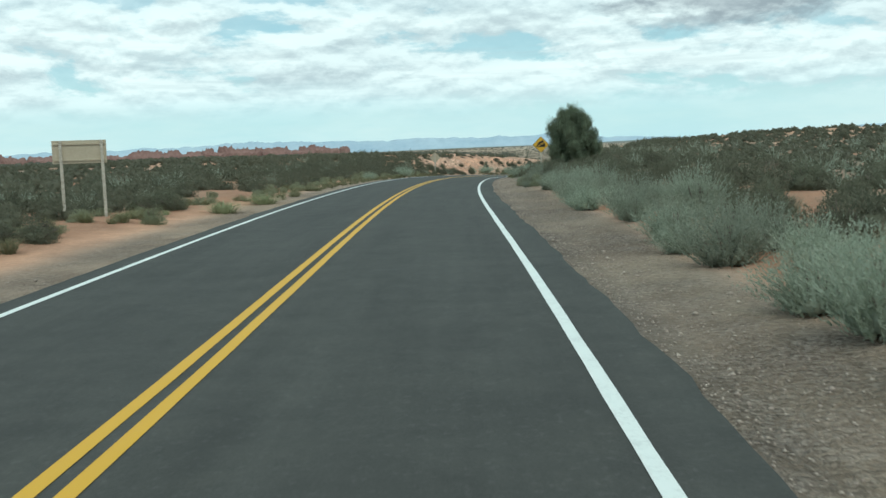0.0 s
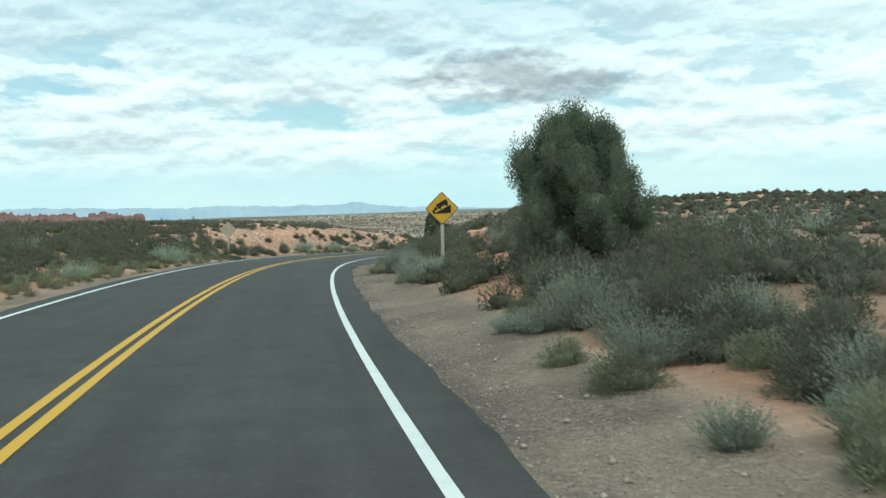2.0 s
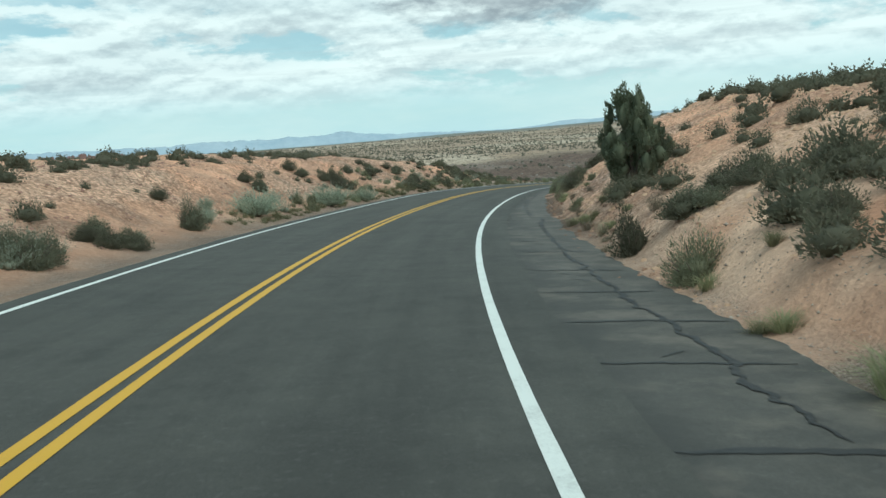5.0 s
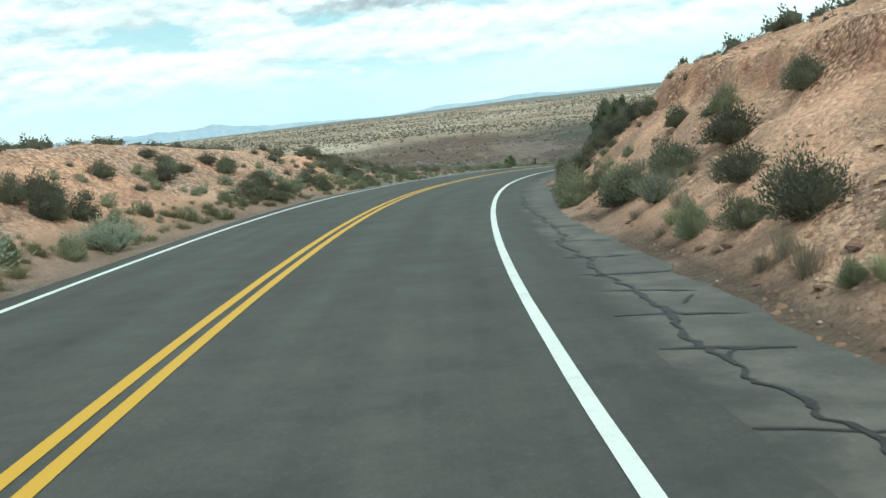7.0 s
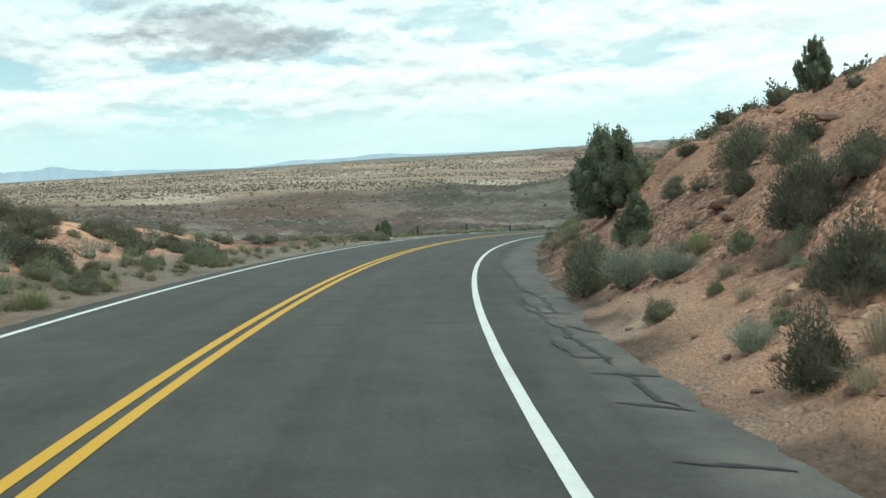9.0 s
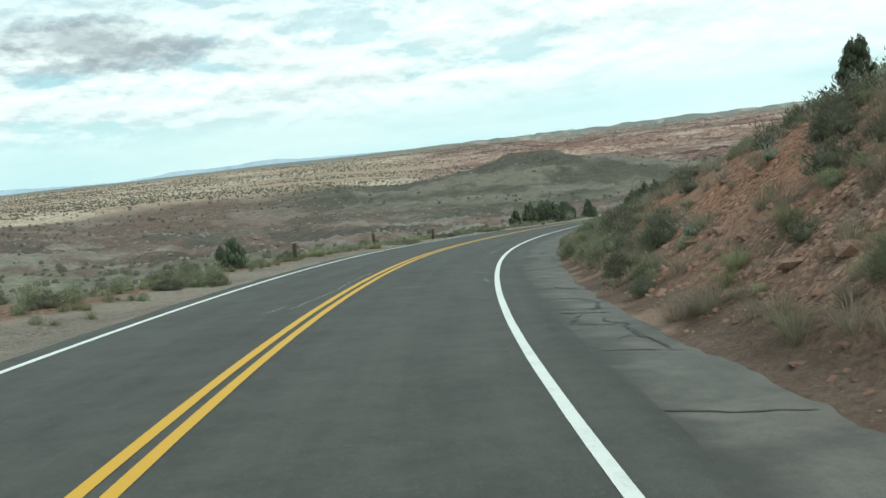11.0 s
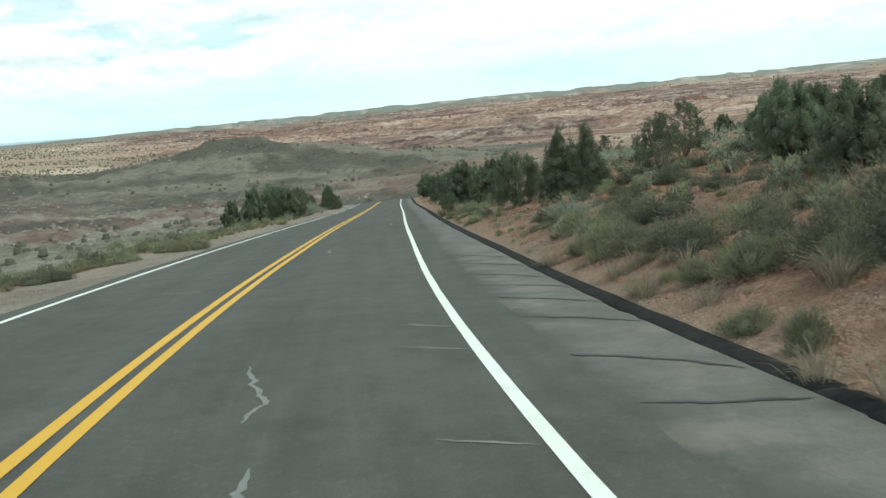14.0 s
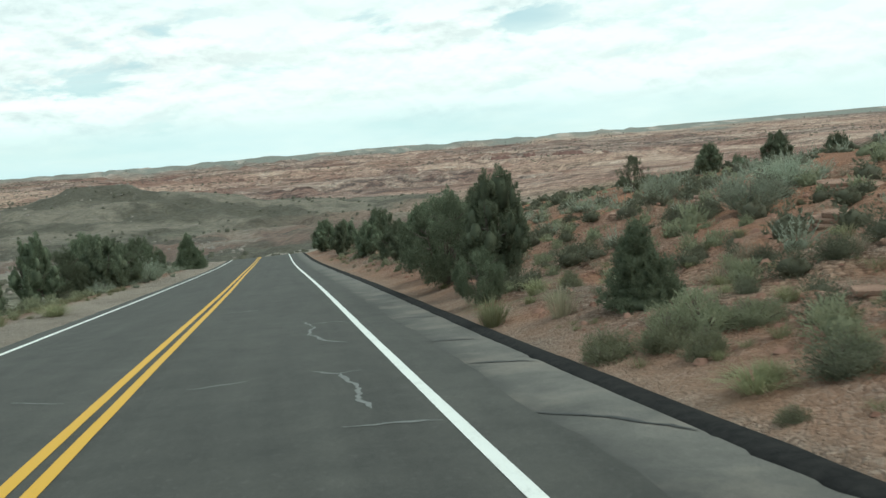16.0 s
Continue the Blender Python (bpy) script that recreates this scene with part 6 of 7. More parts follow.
fill("dry_brush", 161, 184, 5.3, 6.6, 50, .4, .8)
fill("rabbitbrush", 186, 262, 5.6, 16, 60, .25, .6, single=True)
fill("blackbrush", 186, 290, 6.5, 30, 480, .4, .95)
fill("rabbitbrush", 186, 290, 6, 26, 260, .35, .8)
fill("bunchgrass", 186, 280, 5.4, 16, 180, .4, .8)
fill("dry_brush", 186, 280, 5.4, 16, 200, .35, .75)
fill("sagebrush", 190, 290, 9, 30, 150, .35, .8)
fill("bunchgrass", 186, 270, 5.4, 12, 110, .3, .6, single=True)
fill("dry_brush", 186, 270, 5.3, 16, 170, .22, .55)
fill("bunchgrass", 198, 228, 5.05, 10, 260, .16, .4)
fill("rabbitbrush", 221, 230, 5.4, 8, 8, .25, .4)
fill("blackbrush", 200, 310, 20, 58, 600, .6, 1.2)
# left side
fill("bunchgrass", -34, 4, -7.4, -5.6, 60, .5, .9, single=True)
fill("bunchgrass", 4, 60, -6.0, -4.7, 80, .6, 1.0, single=True)
fill("rabbitbrush", -30, 6, -8.2, -6.0, 50, .35, .65)
fill("rabbitbrush", 6, 60, -6.8, -5.2, 70, .35, .65)
fill("blackbrush", -44, 6, -12, -7.6, 170, .5, 1.1)
fill("blackbrush", 6, 62, -12, -6.0, 240, .5, 1.0)
fill("blackbrush", -50, 80, -58, -9, 2800, .6, 1.25)
fill("sagebrush", -40, 66, -14, -7.6, 60, .5, .9)
fill("blackbrush", 62, 128, -10, -5.8, 40, .25, .6)
fill("blackbrush", 66, 140, -24, -10.5, 120, .5, .9)
fill("blackbrush", 80, 135, -50, -22, 420, .6, 1.1)
fill("sagebrush", 62, 112, -6.2, -4.8, 14, .4, .7)
fill("bunchgrass", 80, 160, -5.6, -4.4, 160, .35, .75)
fill("rabbitbrush", 100, 165, -7.5, -4.7, 60, .3, .65)
fill("blackbrush", 130, 160, -12, -5.6, 40, .4, .8)
fill("bunchgrass", 158, 262, -7.0, -5.2, 220, .4, .8)
fill("rabbitbrush", 158, 262, -10, -5.6, 110, .4, .85)
fill("blackbrush", 165, 310, -22, -6.5, 240, .4, .9)
fill("sagebrush", 255, 310, -8, -4.8, 30, .4, .8)

fill("blackbrush", 44, 72, -7.8, -5.2, 60, .5, .9, single=True)
fill("blackbrush", 46, 74, -13, -6.5, 90, .5, 1.0)
fill("bunchgrass", 4, 66, -5.3, -4.1, 190, .45, .85)
fill("rabbitbrush", 20, 66, -6.2, -4.9, 40, .35, .6)
fill("blackbrush", 60, 128, -13, -9.6, 120, .4, .8, .8)
fill("sagebrush", 60, 95, -6.2, -5.0, 8, .4, .65, single=True)
fill("sagebrush", 198, 260, 12, 24, 60, .5, 1.0)
fill("rabbitbrush", 196, 245, 5.7, 14, 60, .3, .7)
fill("blackbrush", 196, 245, 5.9, 14, 90, .3, .65)
# the same cover, thinner, farther out
fill("blackbrush", -55, 80, -120, -57, 800, .7, 1.4)
fill("blackbrush", -55, 80, 57, 120, 800, .7, 1.4)
fill("blackbrush", 80, 300, 40, 110, 700, .6, 1.2)
fill("rabbitbrush", 90, 140, -5.3, -4.5, 34, .35, .65, single=True)
fill("bunchgrass", 84, 140, -5.3, -4.2, 170, .45, .85)
fill("rabbitbrush", 186, 262, -8.6, -5.9, 70, .4, .9)
fill("blackbrush", 186, 262, -10, -6.2, 50, .5, .95)
fill("bunchgrass", 165, 262, -7.2, -5.5, 120, .5, .9)
fill("blackbrush", 124, 138, -9, -5.6, 18, .45, .9)
fill("sagebrush", 108, 140, -7.5, -5.1, 16, .4, .7)


CLOSE = {
    "sagebrush": plume(7, 46, 9, 1.25, .98, .13),
    "blackbrush": cushion(27, 620, 1.25, .8, .078, .22, 10, .35, .55),
    "rabbitbrush": cushion(47, 480, 1.05, .8, .105, .15, 9, .7, .5),
    "bunchgrass": tuft(67, 110, .9, .38, .0055),
    "dry_brush": tuft(87, 90, 1.1, .5, .0055),
}
SMALL = {
    "sagebrush": plume(7, 26, 6, 1.25, .98, .19),
    "blackbrush": cushion(27, 170, 1.25, .8, .115, .36, 8, .2, .75, 6),
    "rabbitbrush": cushion(47, 220, 1.05, .8, .13, .24, 8, .5, .65),
    "bunchgrass": tuft(67, 40, .9, .40, .012),
    "dry_brush": tuft(87, 40, 1.1, .6, .010),
}
FAR = {
    "sagebrush": plume(7, 12, 4, 1.25, .98, .28),
    "blackbrush": cushion(28, 36, 1.25, .66, .16, .5, 5, .1, 1.05, 5),
    "rabbitbrush": cushion(48, 40, 1.05, .68, .18, .42, 5, .2, 1.05),
    "bunchgrass": tuft(67, 16, .9, .42, .022),
    "dry_brush": tuft(87, 16, 1.1, .6, .016),
}
MATS = {"sagebrush": M_SAGE, "blackbrush": M_DARK, "rabbitbrush": M_OLIVE, "bunchgrass": M_GRASS, "dry_brush": M_DRY}
for kind, spots in LOOSE.items():
    if not spots:
        continue
    bits = []
    for lo, hi, (V0, F0) in ((0, 10, CLOSE[kind]), (10, 18, SMALL[kind]), (18, 999, FAR[kind])):
        Q = np.array([q for q in spots if lo <= abs(q[1]) < hi])
        if not len(Q):
            continue
        x, y = plan(Q[:, 0], Q[:, 1])
        z = ground_z(Q[:, 0], Q[:, 1])
        c, sn = np.cos(Q[:, 2]), np.sin(Q[:, 2])
        X = (V0[None, :, 0] * c[:, None] - V0[None, :, 1] * sn[:, None]) * Q[:, 3:4] + x[:, None]
        Y = (V0[None, :, 0] * sn[:, None] + V0[None, :, 1] * c[:, None]) * Q[:, 3:4] + y[:, None]
        Z = V0[None, :, 2] * (Q[:, 3] * Q[:, 4])[:, None] + z[:, None] - .04
        bits.append((np.stack([X, Y, Z], 2).reshape(-1, 3), (F0[None] + (np.arange(len(Q)) * len(V0))[:, None, None]).reshape(-1, 3)))
    V, F = join(bits)
    tagged(part(kind + "_cover", mesh_of(kind + "_cover", V, F, MATS[kind])),
           {"blackbrush": "dense cover of dark desert shrubs", "sagebrush": "scattered pale sagebrush cover",
            "rabbitbrush": "scattered olive green shrub cover", "bunchgrass": "thin cover of yellow-green grass",
            "dry_brush": "scattered grey dry brush"}[kind], "vegetation", kind="stuff")


def far_scrub(name, label, n, az0, az1, r0, r1, w0, w1, mat, seed, squash=.45, sides=5, patchy=0.45):
    """Low bushes, or boulders, strewn over far land."""
    rn = np.random.RandomState(seed)
    az = np.radians(rn.uniform(az0, az1, n))
    rho = np.exp(rn.uniform(np.log(r0), np.log(r1), n))
    x, y = CENTRE[0] - np.sin(az) * rho, CENTRE[1] + np.cos(az) * rho
    s_, r_, d_ = to_road(x, y)
    keep = (d_ > 50) & (fbm(x * .006, y * .006, seed, 4) > patchy - .15 * rn.rand(n))
    x, y, rho = x[keep], y[keep], rho[keep]
    z = far_z(x, y)[0]
    m = len(x)
    w = rn.uniform(w0, w1, m) * (.6 + rho / r1)
    a = np.arange(sides) * 2 * np.pi / sides
    k1, k2 = .8 + .4 * rn.rand(m, sides), .5 + .3 * rn.rand(m, sides)
    low = np.stack([np.cos(a) * k1 * w[:, None] / 2 + x[:, None], np.sin(a) * k1 * w[:, None] / 2 + y[:, None], z[:, None] - w[:, None] * .1 + 0 * k1], 2)
    mid = np.stack([np.cos(a) * k2 * w[:, None] / 2 + x[:, None], np.sin(a) * k2 * w[:, None] / 2 + y[:, None], z[:, None] + w[:, None] * squash * (.6 + .5 * rn.rand(m, sides))], 2)
    V = np.concatenate([low, mid], 1).reshape(-1, 3)
    F = []
    for j in range(sides):
        q = (j + 1) % sides
        F += [(j, q, sides + q), (j, sides + q, sides + j)]
    for j in range(1, sides - 1):
        F.append((sides, sides + j, sides + j + 1))
    F = (np.array(F)[None] + (np.arange(m) * sides * 2)[:, None, None]).reshape(-1, 3)
    tagged(part(name, mesh_of(name, V, F, mat)), label, "vegetation" if "rock" not in name else "rocks", kind="stuff")


M_FAR = plain("far_scrub_leaves", (0.062, 0.062, 0.046), (0.115, 0.11, 0.082), 0.05, 0.9, 0, 0.1)
M_FARROCK = plain("far_pale_rock", (0.15, 0.13, 0.115), (0.27, 0.24, 0.21), 0.05, 0.9, 0, 0.1)
far_scrub("plateau_scrub", "dark scrub dotted over the tan plateau", 15000, -39, 4, 1080, 3900, 1.5, 3.6, M_FAR, 51)
far_scrub("valley_scrub", "thin dark scrub in the grey valley", 3600, -60, 8, 130, 1080, 1.0, 2.8, M_FAR, 52, .5)
far_scrub("valley_rocks", "pale broken rocks strewn over grey slopes", 2600, -45, 4, 260, 1050, .8, 2.2, M_FARROCK, 53, .3)
far_scrub("plain_scrub", "dark scrub covering the plain to the horizon", 7000, 8, 60, 70, 2200, 1.2, 4.0, M_FAR, 54, .45, 5, .3)
far_scrub("slope_scrub", "dark scrub on the far red slopes", 2600, -85, -40, 1900, 4200, 2.5, 5, M_FAR, 55, .35)
far_scrub("hill_scrub", "dark scrub over the low hill", 2500, -180, -60, 62, 700, 1.0, 2.2, M_FAR, 56, .5, 5, .3)


# ---- signs and posts ----
def turned(s, r, dz, extra=0.0):
    return Matrix.Translation(spot(s, r, dz)) @ Matrix.Rotation(heading(s) + radians(extra), 4, "Z")


def diamond(side, cut):
    d = side / math.sqrt(2)
    out = []
    for k in range(4):
        a = k * math.pi / 2
        tip = Vector((math.sin(a), math.cos(a))) * d
        nxt = Vector((math.sin(a + math.pi / 2), math.cos(a + math.pi / 2))) * d
        prv = Vector((math.sin(a - math.pi / 2), math.cos(a - math.pi / 2))) * d
        p, q = tip.lerp(prv, cut), tip.lerp(nxt, cut)
        for u in (0, .25, .5, .75, 1):
            out.append(p.lerp(tip, u).lerp(tip.lerp(q, u), u))
    return [(v.x, v.y) for v in out]


def frame_strip(name, outer, inner, mat, y):
    n = len(outer)
    V = [(x, y, z) for x, z in outer] + [(x, y, z) for x, z in inner]
    F = [(i, (i + 1) % n, n + (i + 1) % n, n + i) for i in range(n)]
    return mesh_of(name, np.array(V), np.array(F), mat)


def hill_sign(s, r, centre):
    """Yellow diamond with a truck on a slope, on a square wooden post."""
    sign = tagged(new("warning_sign"), "yellow diamond steep hill sign with black truck on slope", "road sign")
    sign.matrix_basis = turned(s, r, 0, -3)
    h = centre - (float(ground_z(s, r)[0]) - float(along(LINE[:, 2], s)))
    part("post", box_mesh("post", (.10, .09, h + .55), M_WOOD, .006), sign, "weathered square wooden post", Matrix.Translation((0, .05, (h + .15) / 2 - .2)))
    up = Matrix.Translation((0, -.004, h))
    plate = part("plate", slab("plate", diamond(.762, .07), .004, M_SIGN), sign, "", up)
    part("border", frame_strip("border", diamond(.758, .07), diamond(.722, .07), M_BLACK, -.006), plate, "black border")
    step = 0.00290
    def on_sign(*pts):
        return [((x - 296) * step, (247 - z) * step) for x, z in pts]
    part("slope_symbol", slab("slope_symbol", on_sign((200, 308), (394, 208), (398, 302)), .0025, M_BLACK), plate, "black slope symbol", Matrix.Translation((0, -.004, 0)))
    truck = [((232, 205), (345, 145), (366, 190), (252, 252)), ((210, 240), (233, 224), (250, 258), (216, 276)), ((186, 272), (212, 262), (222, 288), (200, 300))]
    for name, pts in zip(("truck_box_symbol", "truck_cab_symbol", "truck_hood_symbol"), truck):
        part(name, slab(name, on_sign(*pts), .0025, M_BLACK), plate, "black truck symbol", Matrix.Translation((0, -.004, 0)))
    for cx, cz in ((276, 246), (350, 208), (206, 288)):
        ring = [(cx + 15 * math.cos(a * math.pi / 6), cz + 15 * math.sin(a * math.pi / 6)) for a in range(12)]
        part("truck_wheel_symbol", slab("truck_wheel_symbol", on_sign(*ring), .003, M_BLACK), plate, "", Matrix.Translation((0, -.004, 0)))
    for z in (.40, -.40):
        bolt = slab("bolt", [(.012 * math.cos(a * math.pi / 3), .012 * math.sin(a * math.pi / 3)) for a in range(6)], .006, M_STEEL)
        part("bolt", bolt, plate, "", Matrix.Translation((0, -.004, z)))


def back_sign(s, r, centre):
    """The unpainted back of a diamond sign that faces the other way."""
    sign = tagged(new("warning_sign"), "tan back of a diamond road sign on wooden post", "road sign")
    sign.matrix_basis = turned(s, r, 0, 4)
    h = centre - (float(ground_z(s, r)[0]) - float(along(LINE[:, 2], s)))
    part("post", box_mesh("post", (.10, .09, h + .75), M_WOOD, .006), sign, "", Matrix.Translation((0, -.05, (h + .35) / 2 - .2)))
    part("plate", slab("plate", diamond(.762, .07), .004, M_BACK), sign, "", Matrix.Translation((0, .004, h)))


def board(s, r):
    """The back of a wide board on two posts."""
    x, y, z = spot(s, r)
    sign = tagged(new("sign_board"), "blank tan back of a board on two slim posts", "road sign")
    sign.matrix_basis = Matrix.Translation((x, y, z)) @ Matrix.Rotation(radians(16), 4, "Z")
    part("panel", box_mesh("panel", (1.34, .025, .60), M_BACK, .004), sign, "plain tan panel", Matrix.Translation((0, 0, 1.74)))
    for dx in (-.46, .56):
        part("post", box_mesh("post", (.075, .075, 2.36), M_WOOD, .006), sign, "slim pale wooden post", Matrix.Translation((dx, -.05, .86)))
    for dz in (1.53, 1.95):
        part("rail", box_mesh("rail", (1.28, .03, .05), M_BACK, .004), sign, "", Matrix.Translation((0, -.026, dz)))


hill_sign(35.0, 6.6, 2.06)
back_sign(66.0, -5.55, 1.93)
board(-4.6, -7.6)


def marker(s, r, h, lean):
    post = tagged(new("marker_post"), "short dark weathered wooden marker post at road edge", "post", "marker posts along the drop")
    post.matrix_basis = turned(s, r, -.2) @ Matrix.Rotation(radians(lean), 4, "Y")
    part("shaft", box_mesh("shaft", (.14, .14, h + .2), M_DARKWOOD, .015), post, "", Matrix.Translation((0, 0, (h + .2) / 2)))
    part("cap", box_mesh("cap", (.145, .145, .05), M_DARKWOOD, .012), post, "", Matrix.Translation((0, 0, h + .2)))


for s, r, h, lean in ((175.8, -5.55, .68, 2), (189.0, -5.6, .68, -3), (201.8, -5.6, .66, 5)):
    marker(s, r, h, lean)


# ---- stones ----
def rock_mesh(name, seed, mat):
    bm = bmesh.new()
    bmesh.ops.create_icosphere(bm, subdivisions=1, radius=1.0)
    rn = random.Random(seed)
    for v in bm.verts:
        v.co *= rn.uniform(.62, 1.2)
        v.co = Vector([max(-.72, min(.72, q)) for q in v.co])
        v.co.z *= .7
    me = bpy.data.meshes.new(name)
    bm.to_mesh(me)
    bm.free()
    me.materials.append(mat)
    return me


rocks = [rock_mesh("rock", k, M_ROCK) for k in range(5)]
rnd = random.Random(5)
for k in range(290):
    pick = rnd.random()
    if pick < .55:
        s, r, size = rnd.uniform(70, 185), None, rnd.uniform(.035, .10)
        r = float(pave_right(s)) + .25 + abs(rnd.gauss(0, .5))
    elif pick < .8:
        s, r, size = rnd.uniform(100, 160), rnd.uniform(6, 11), rnd.uniform(.08, .26)
    else:
        s, r, size = rnd.uniform(190, 262), rnd.uniform(6, 20), rnd.uniform(.08, .30)
    ob = new("rock", rocks[rnd.randrange(5)])
    ob.matrix_basis = Matrix.Translation(spot(s, r, size * .15)) @ Matrix.Rotation(rnd.uniform(0, 6), 4, "Z") @ Matrix.Diagonal((size * rnd.uniform(.8, 1.7), size, size * rnd.uniform(.6, 1), 1))
    tagged(ob, "broken red sandstone rock lying on the bank", "rock", "rocks on the banks")


# flat dark stones where the gravel meets the grass
for s, r, size in ((37.9, 4.62, .07), (37.3, 4.66, .06), (36.3, 4.72, .11), (36.0, 4.72, .08), (39.2, 4.55, .05), (40.6, 4.5, .05), (36.9, 4.7, .05)):
    ob = new("rock", rocks[rnd.randrange(5)])
    ob.matrix_basis = Matrix.Translation(spot(s, r, .0)) @ Matrix.Rotation(rnd.uniform(0, 6), 4, "Z") @ Matrix.Diagonal((size * 1.4, size * .7, size * .35, 1))
    tagged(ob, "flat dark stone lying on the gravel verge", "rock", "stones on the verge")


def pebbles():
    rn = np.random.RandomState(8)
    n = 15000
    s = rn.uniform(-34, 66, n)
    r = pave_right(s) + np.abs(rn.normal(0, .75, n)) - .05
    m = n // 12
    s[:m] = rn.uniform(60, 150, m)
    r[:m] = pave_right(s[:m]) + .1 + np.abs(rn.normal(0, .8, m))
    m2 = m + n // 6
    s[m:m2] = rn.uniform(-34, 170, m2 - m)
    r[m:m2] = -3.35 - np.abs(rn.normal(0, .6, m2 - m))
    x, y = plan(s, r)
    z = ground_z(s, r)
    size = rn.uniform(.006, .018, n) * (1 + 1.2 * (rn.rand(n) > .95))
    O = np.array([(1, 0, 0), (-1, 0, 0), (0, 1, 0), (0, -1, 0), (0, 0, .7), (0, 0, -.7)])
    T = np.array([(0, 2, 4), (2, 1, 4), (1, 3, 4), (3, 0, 4), (2, 0, 5), (1, 2, 5), (3, 1, 5), (0, 3, 5)])
    a = rn.rand(n) * 6.28
    P = O[None] * (.7 + .6 * rn.rand(n, 6, 3)) * size[:, None, None]
    X = P[..., 0] * np.cos(a)[:, None] - P[..., 1] * np.sin(a)[:, None] + x[:, None]
    Y = P[..., 0] * np.sin(a)[:, None] + P[..., 1] * np.cos(a)[:, None] + y[:, None]
    V = np.stack([X, Y, P[..., 2] + z[:, None] + size[:, None] * .3], 2).reshape(-1, 3)
    F = (T[None] + (np.arange(n) * 6)[:, None, None]).reshape(-1, 3)
    tagged(part("gravel_stones", mesh_of("gravel_stones", V, F, M_STONE)), "loose pale gravel stones along the road edge", "gravel", kind="stuff")


pebbles()


# ---- sandstone ledges breaking out of the red slope ----
def ledge_mesh(seed):
    """Two or three tilted, broken slabs lying on one another."""
    bm = bmesh.new()
    rn = random.Random(seed)
    z = -.25
    for layer in range(rn.choice((2, 3, 3))):
        n = 9
        thick = rn.uniform(.12, .24) if layer else .38
        w, d = rn.uniform(.8, 1.25) * (1 - .2 * layer), rn.uniform(.4, .65) * (1 - .2 * layer)
        ox, oy = rn.uniform(-.15, .15), rn.uniform(-.1, .15)
        ring = [(ox + math.cos(k * 6.283 / n) * w * rn.uniform(.78, 1.15), oy + math.sin(k * 6.283 / n) * d * rn.uniform(.75, 1.15)) for k in range(n)]
        rows = [[bm.verts.new((x * f, y * f, z + thick * g + rn.uniform(-.02, .02))) for x, y in ring] for f, g in ((.96, 0), (1.0, .35), (.98, .85), (.86, 1.0))]
        for p, q in zip(rows[:-1], rows[1:]):
            for k in range(n):
                bm.faces.new((p[k], p[(k + 1) % n], q[(k + 1) % n], q[k]))
        bm.faces.new(rows[-1])
        z += thick * .92
    bmesh.ops.recalc_face_normals(bm, faces=bm.faces)
    me = bpy.data.meshes.new("rock_ledge")
    bm.to_mesh(me)
    bm.free()
    me.materials.append(M_ROCK)
    return me


ledges = [ledge_mesh(k) for k in range(5)]
rnd = random.Random(9)
spots_on_slope = [(207.4, 15.8, 1.3), (206.2, 16.9, 1.1), (203.5, 15.4, 1.0), (201.2, 14.6, 1.2), (228.3, 21.9, 1.4), (226.0, 20.5, 1.2), (231.0, 23.0, 1.3), (210.4, 12.3, .9), (209.2, 12.9, .8),
                  (188.3, 7.2, .5), (187.7, 8.3, .7), (186.2, 8.6, .6), (211.5, 7.9, .5), (219.8, 12.7, .8), (234.7, 14.5, .9), (223.5, 7.7, .45)]
for k in range(46):
    spots_on_slope.append((rnd.uniform(190, 275), 7.5 + abs(rnd.gauss(0, 9)), rnd.uniform(.25, .7)))
for s, r, size in spots_on_slope:
    ob = new("rock_ledge", ledges[rnd.randrange(5)])
    ob.matrix_basis = turned(s, r, -.02, rnd.uniform(40, 120)) @ Matrix.Rotation(radians(rnd.uniform(-9, 9)), 4, "X") @ Matrix.Diagonal((size, size, size * .75, 1))
    tagged(ob, "broken red sandstone ledge in the slope", "rock", "sandstone ledges")


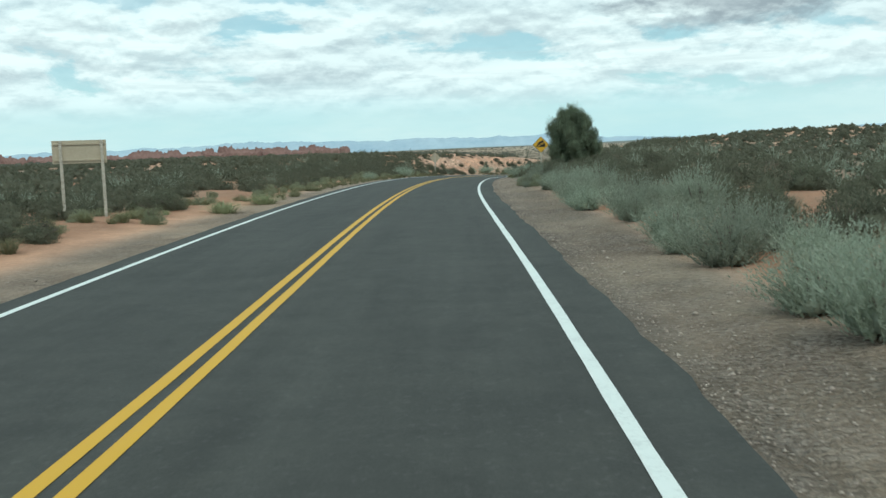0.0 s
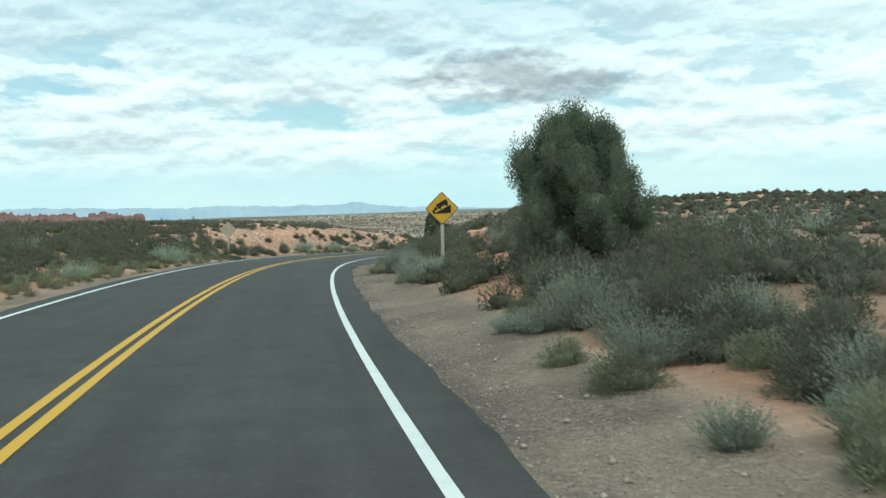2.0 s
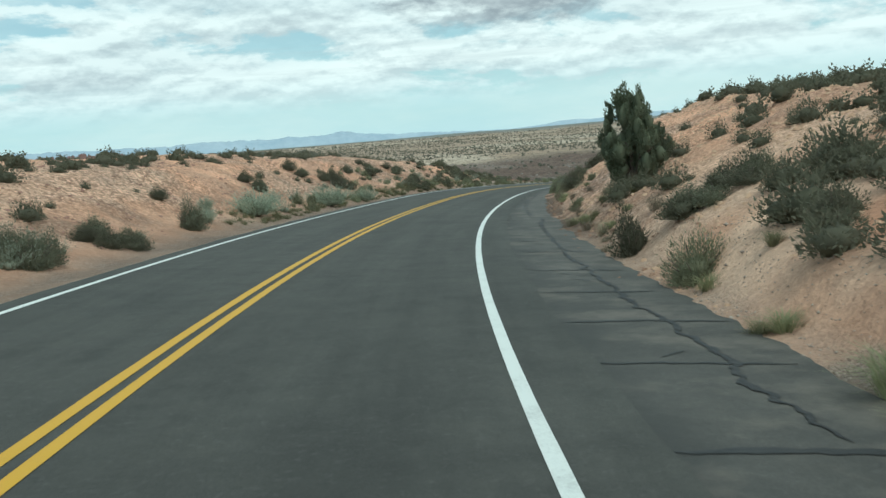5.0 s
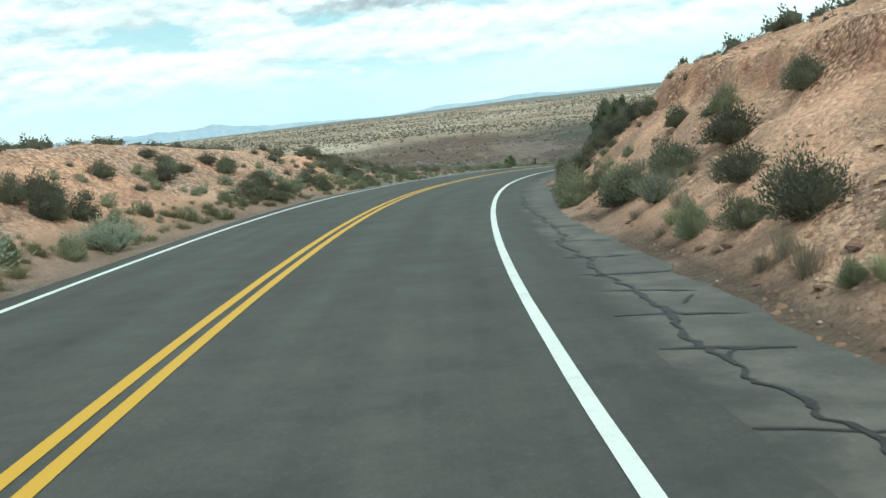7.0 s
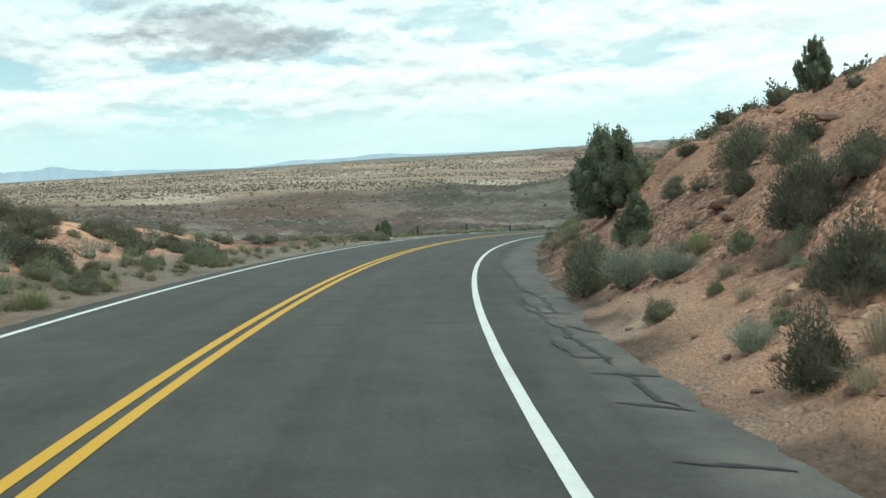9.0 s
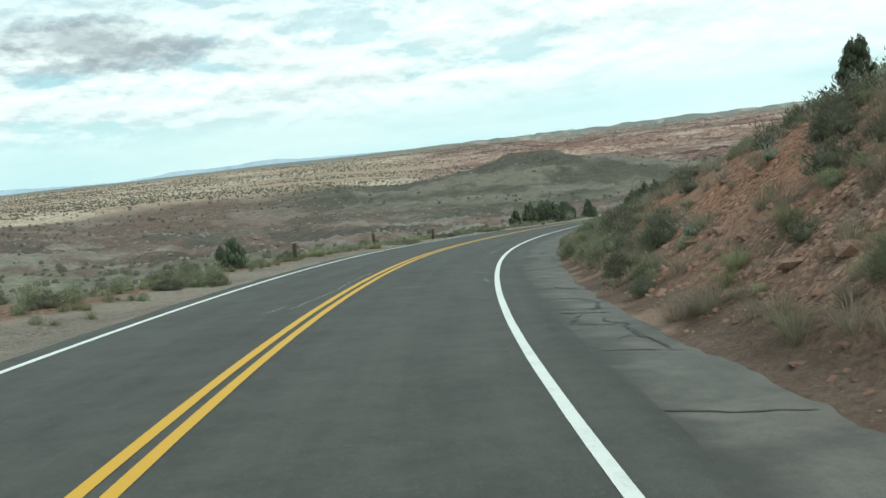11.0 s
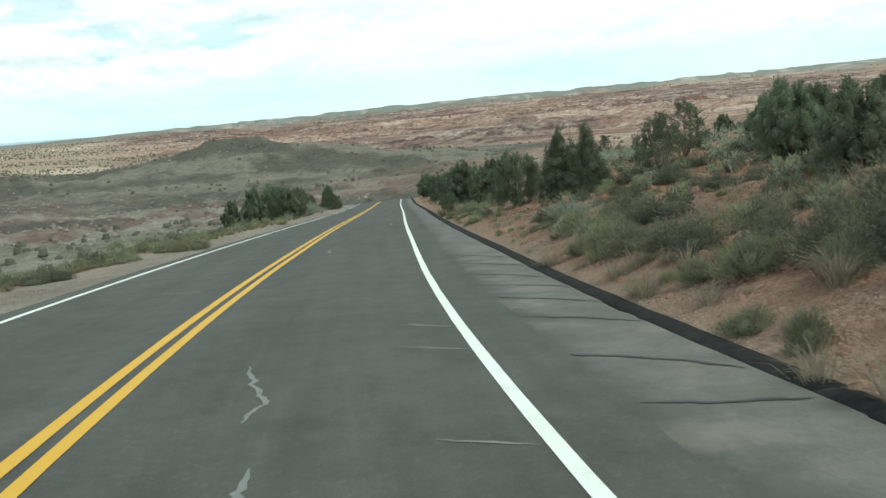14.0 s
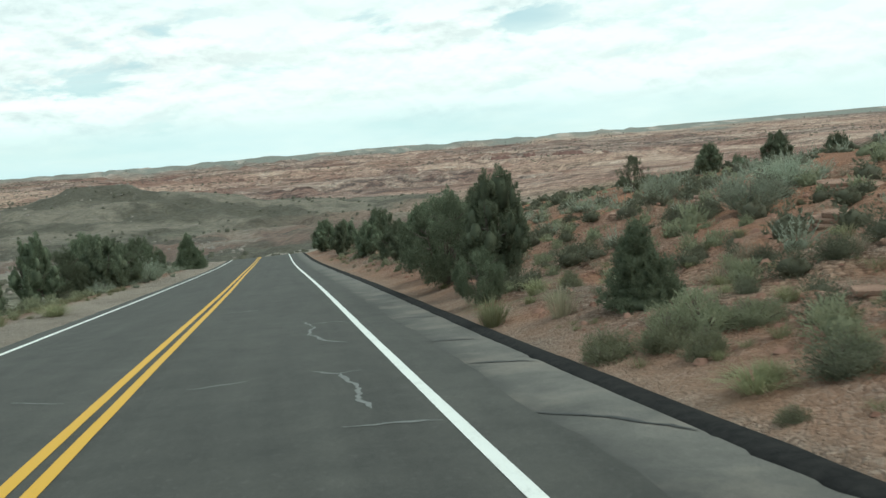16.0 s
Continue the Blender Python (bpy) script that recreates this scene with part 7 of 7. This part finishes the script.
def rubble(name, label, n, s0, s1, r0, r1, lo, hi, mat, seed):
    """Small broken stones strewn over a bank."""
    rn = np.random.RandomState(seed)
    s, r = rn.uniform(s0, s1, n), rn.uniform(min(r0, r1), max(r0, r1), n)
    x, y = plan(s, r)
    keep = fbm(x * .5, y * .5, seed, 3) > .40 + .12 * rn.rand(n)
    s, r, x, y = s[keep], r[keep], x[keep], y[keep]
    n = len(s)
    z = ground_z(s, r)
    size = lo * (hi / lo) ** (rn.rand(n) ** 2.2)
    O = np.array([(1, .6, 0), (-.9, .7, 0), (-1, -.6, .1), (.8, -.8, 0), (.5, .4, .7), (-.5, .3, .75), (-.4, -.5, .7), (.5, -.3, .6)])
    T = np.array([(0, 1, 5), (0, 5, 4), (1, 2, 6), (1, 6, 5), (2, 3, 7), (2, 7, 6), (3, 0, 4), (3, 4, 7), (4, 5, 6), (4, 6, 7)])
    a = rn.rand(n) * 6.28
    P = O[None] * (.75 + .5 * rn.rand(n, 8, 3)) * size[:, None, None]
    X = P[..., 0] * np.cos(a)[:, None] - P[..., 1] * np.sin(a)[:, None] + x[:, None]
    Y = P[..., 0] * np.sin(a)[:, None] + P[..., 1] * np.cos(a)[:, None] + y[:, None]
    V = np.stack([X, Y, P[..., 2] + z[:, None] - size[:, None] * .12], 2).reshape(-1, 3)
    F = (T[None] + (np.arange(n) * 8)[:, None, None]).reshape(-1, 3)
    tagged(part(name, mesh_of(name, V, F, mat)), label, "rocks", kind="stuff")


M_CHIP = foliage("pink_stone_chips", (0.31, 0.185, 0.13), (0.47, 0.29, 0.205), (0.58, 0.39, 0.29), 0.95, 0)
M_REDCHIP = foliage("red_stone_chips", (0.15, 0.082, 0.06), (0.26, 0.145, 0.103), (0.39, 0.26, 0.20), 0.95, 0)
rubble("right_bank_rubble", "broken pink stones over the right-hand cutting", 9000, 62, 120, 5.4, 12.5, .018, .085, M_CHIP, 61)
rubble("far_bank_rubble", "broken red stones over the far half of the cutting", 9000, 114, 160, 5.2, 12.5, .018, .085, M_REDCHIP, 66)
rubble("left_bank_rubble", "broken pink stones over the left-hand bank", 5500, 60, 140, -12, -5.0, .018, .085, M_CHIP, 62)
rubble("toe_rubble", "dark red stones fallen along the shoulder", 2600, 66, 190, 4.9, 6.3, .015, .06, M_REDCHIP, 63)
rubble("slope_rubble", "flaky red stones over the open slope", 16000, 150, 262, 5.4, 20, .016, .095, M_REDCHIP, 64)
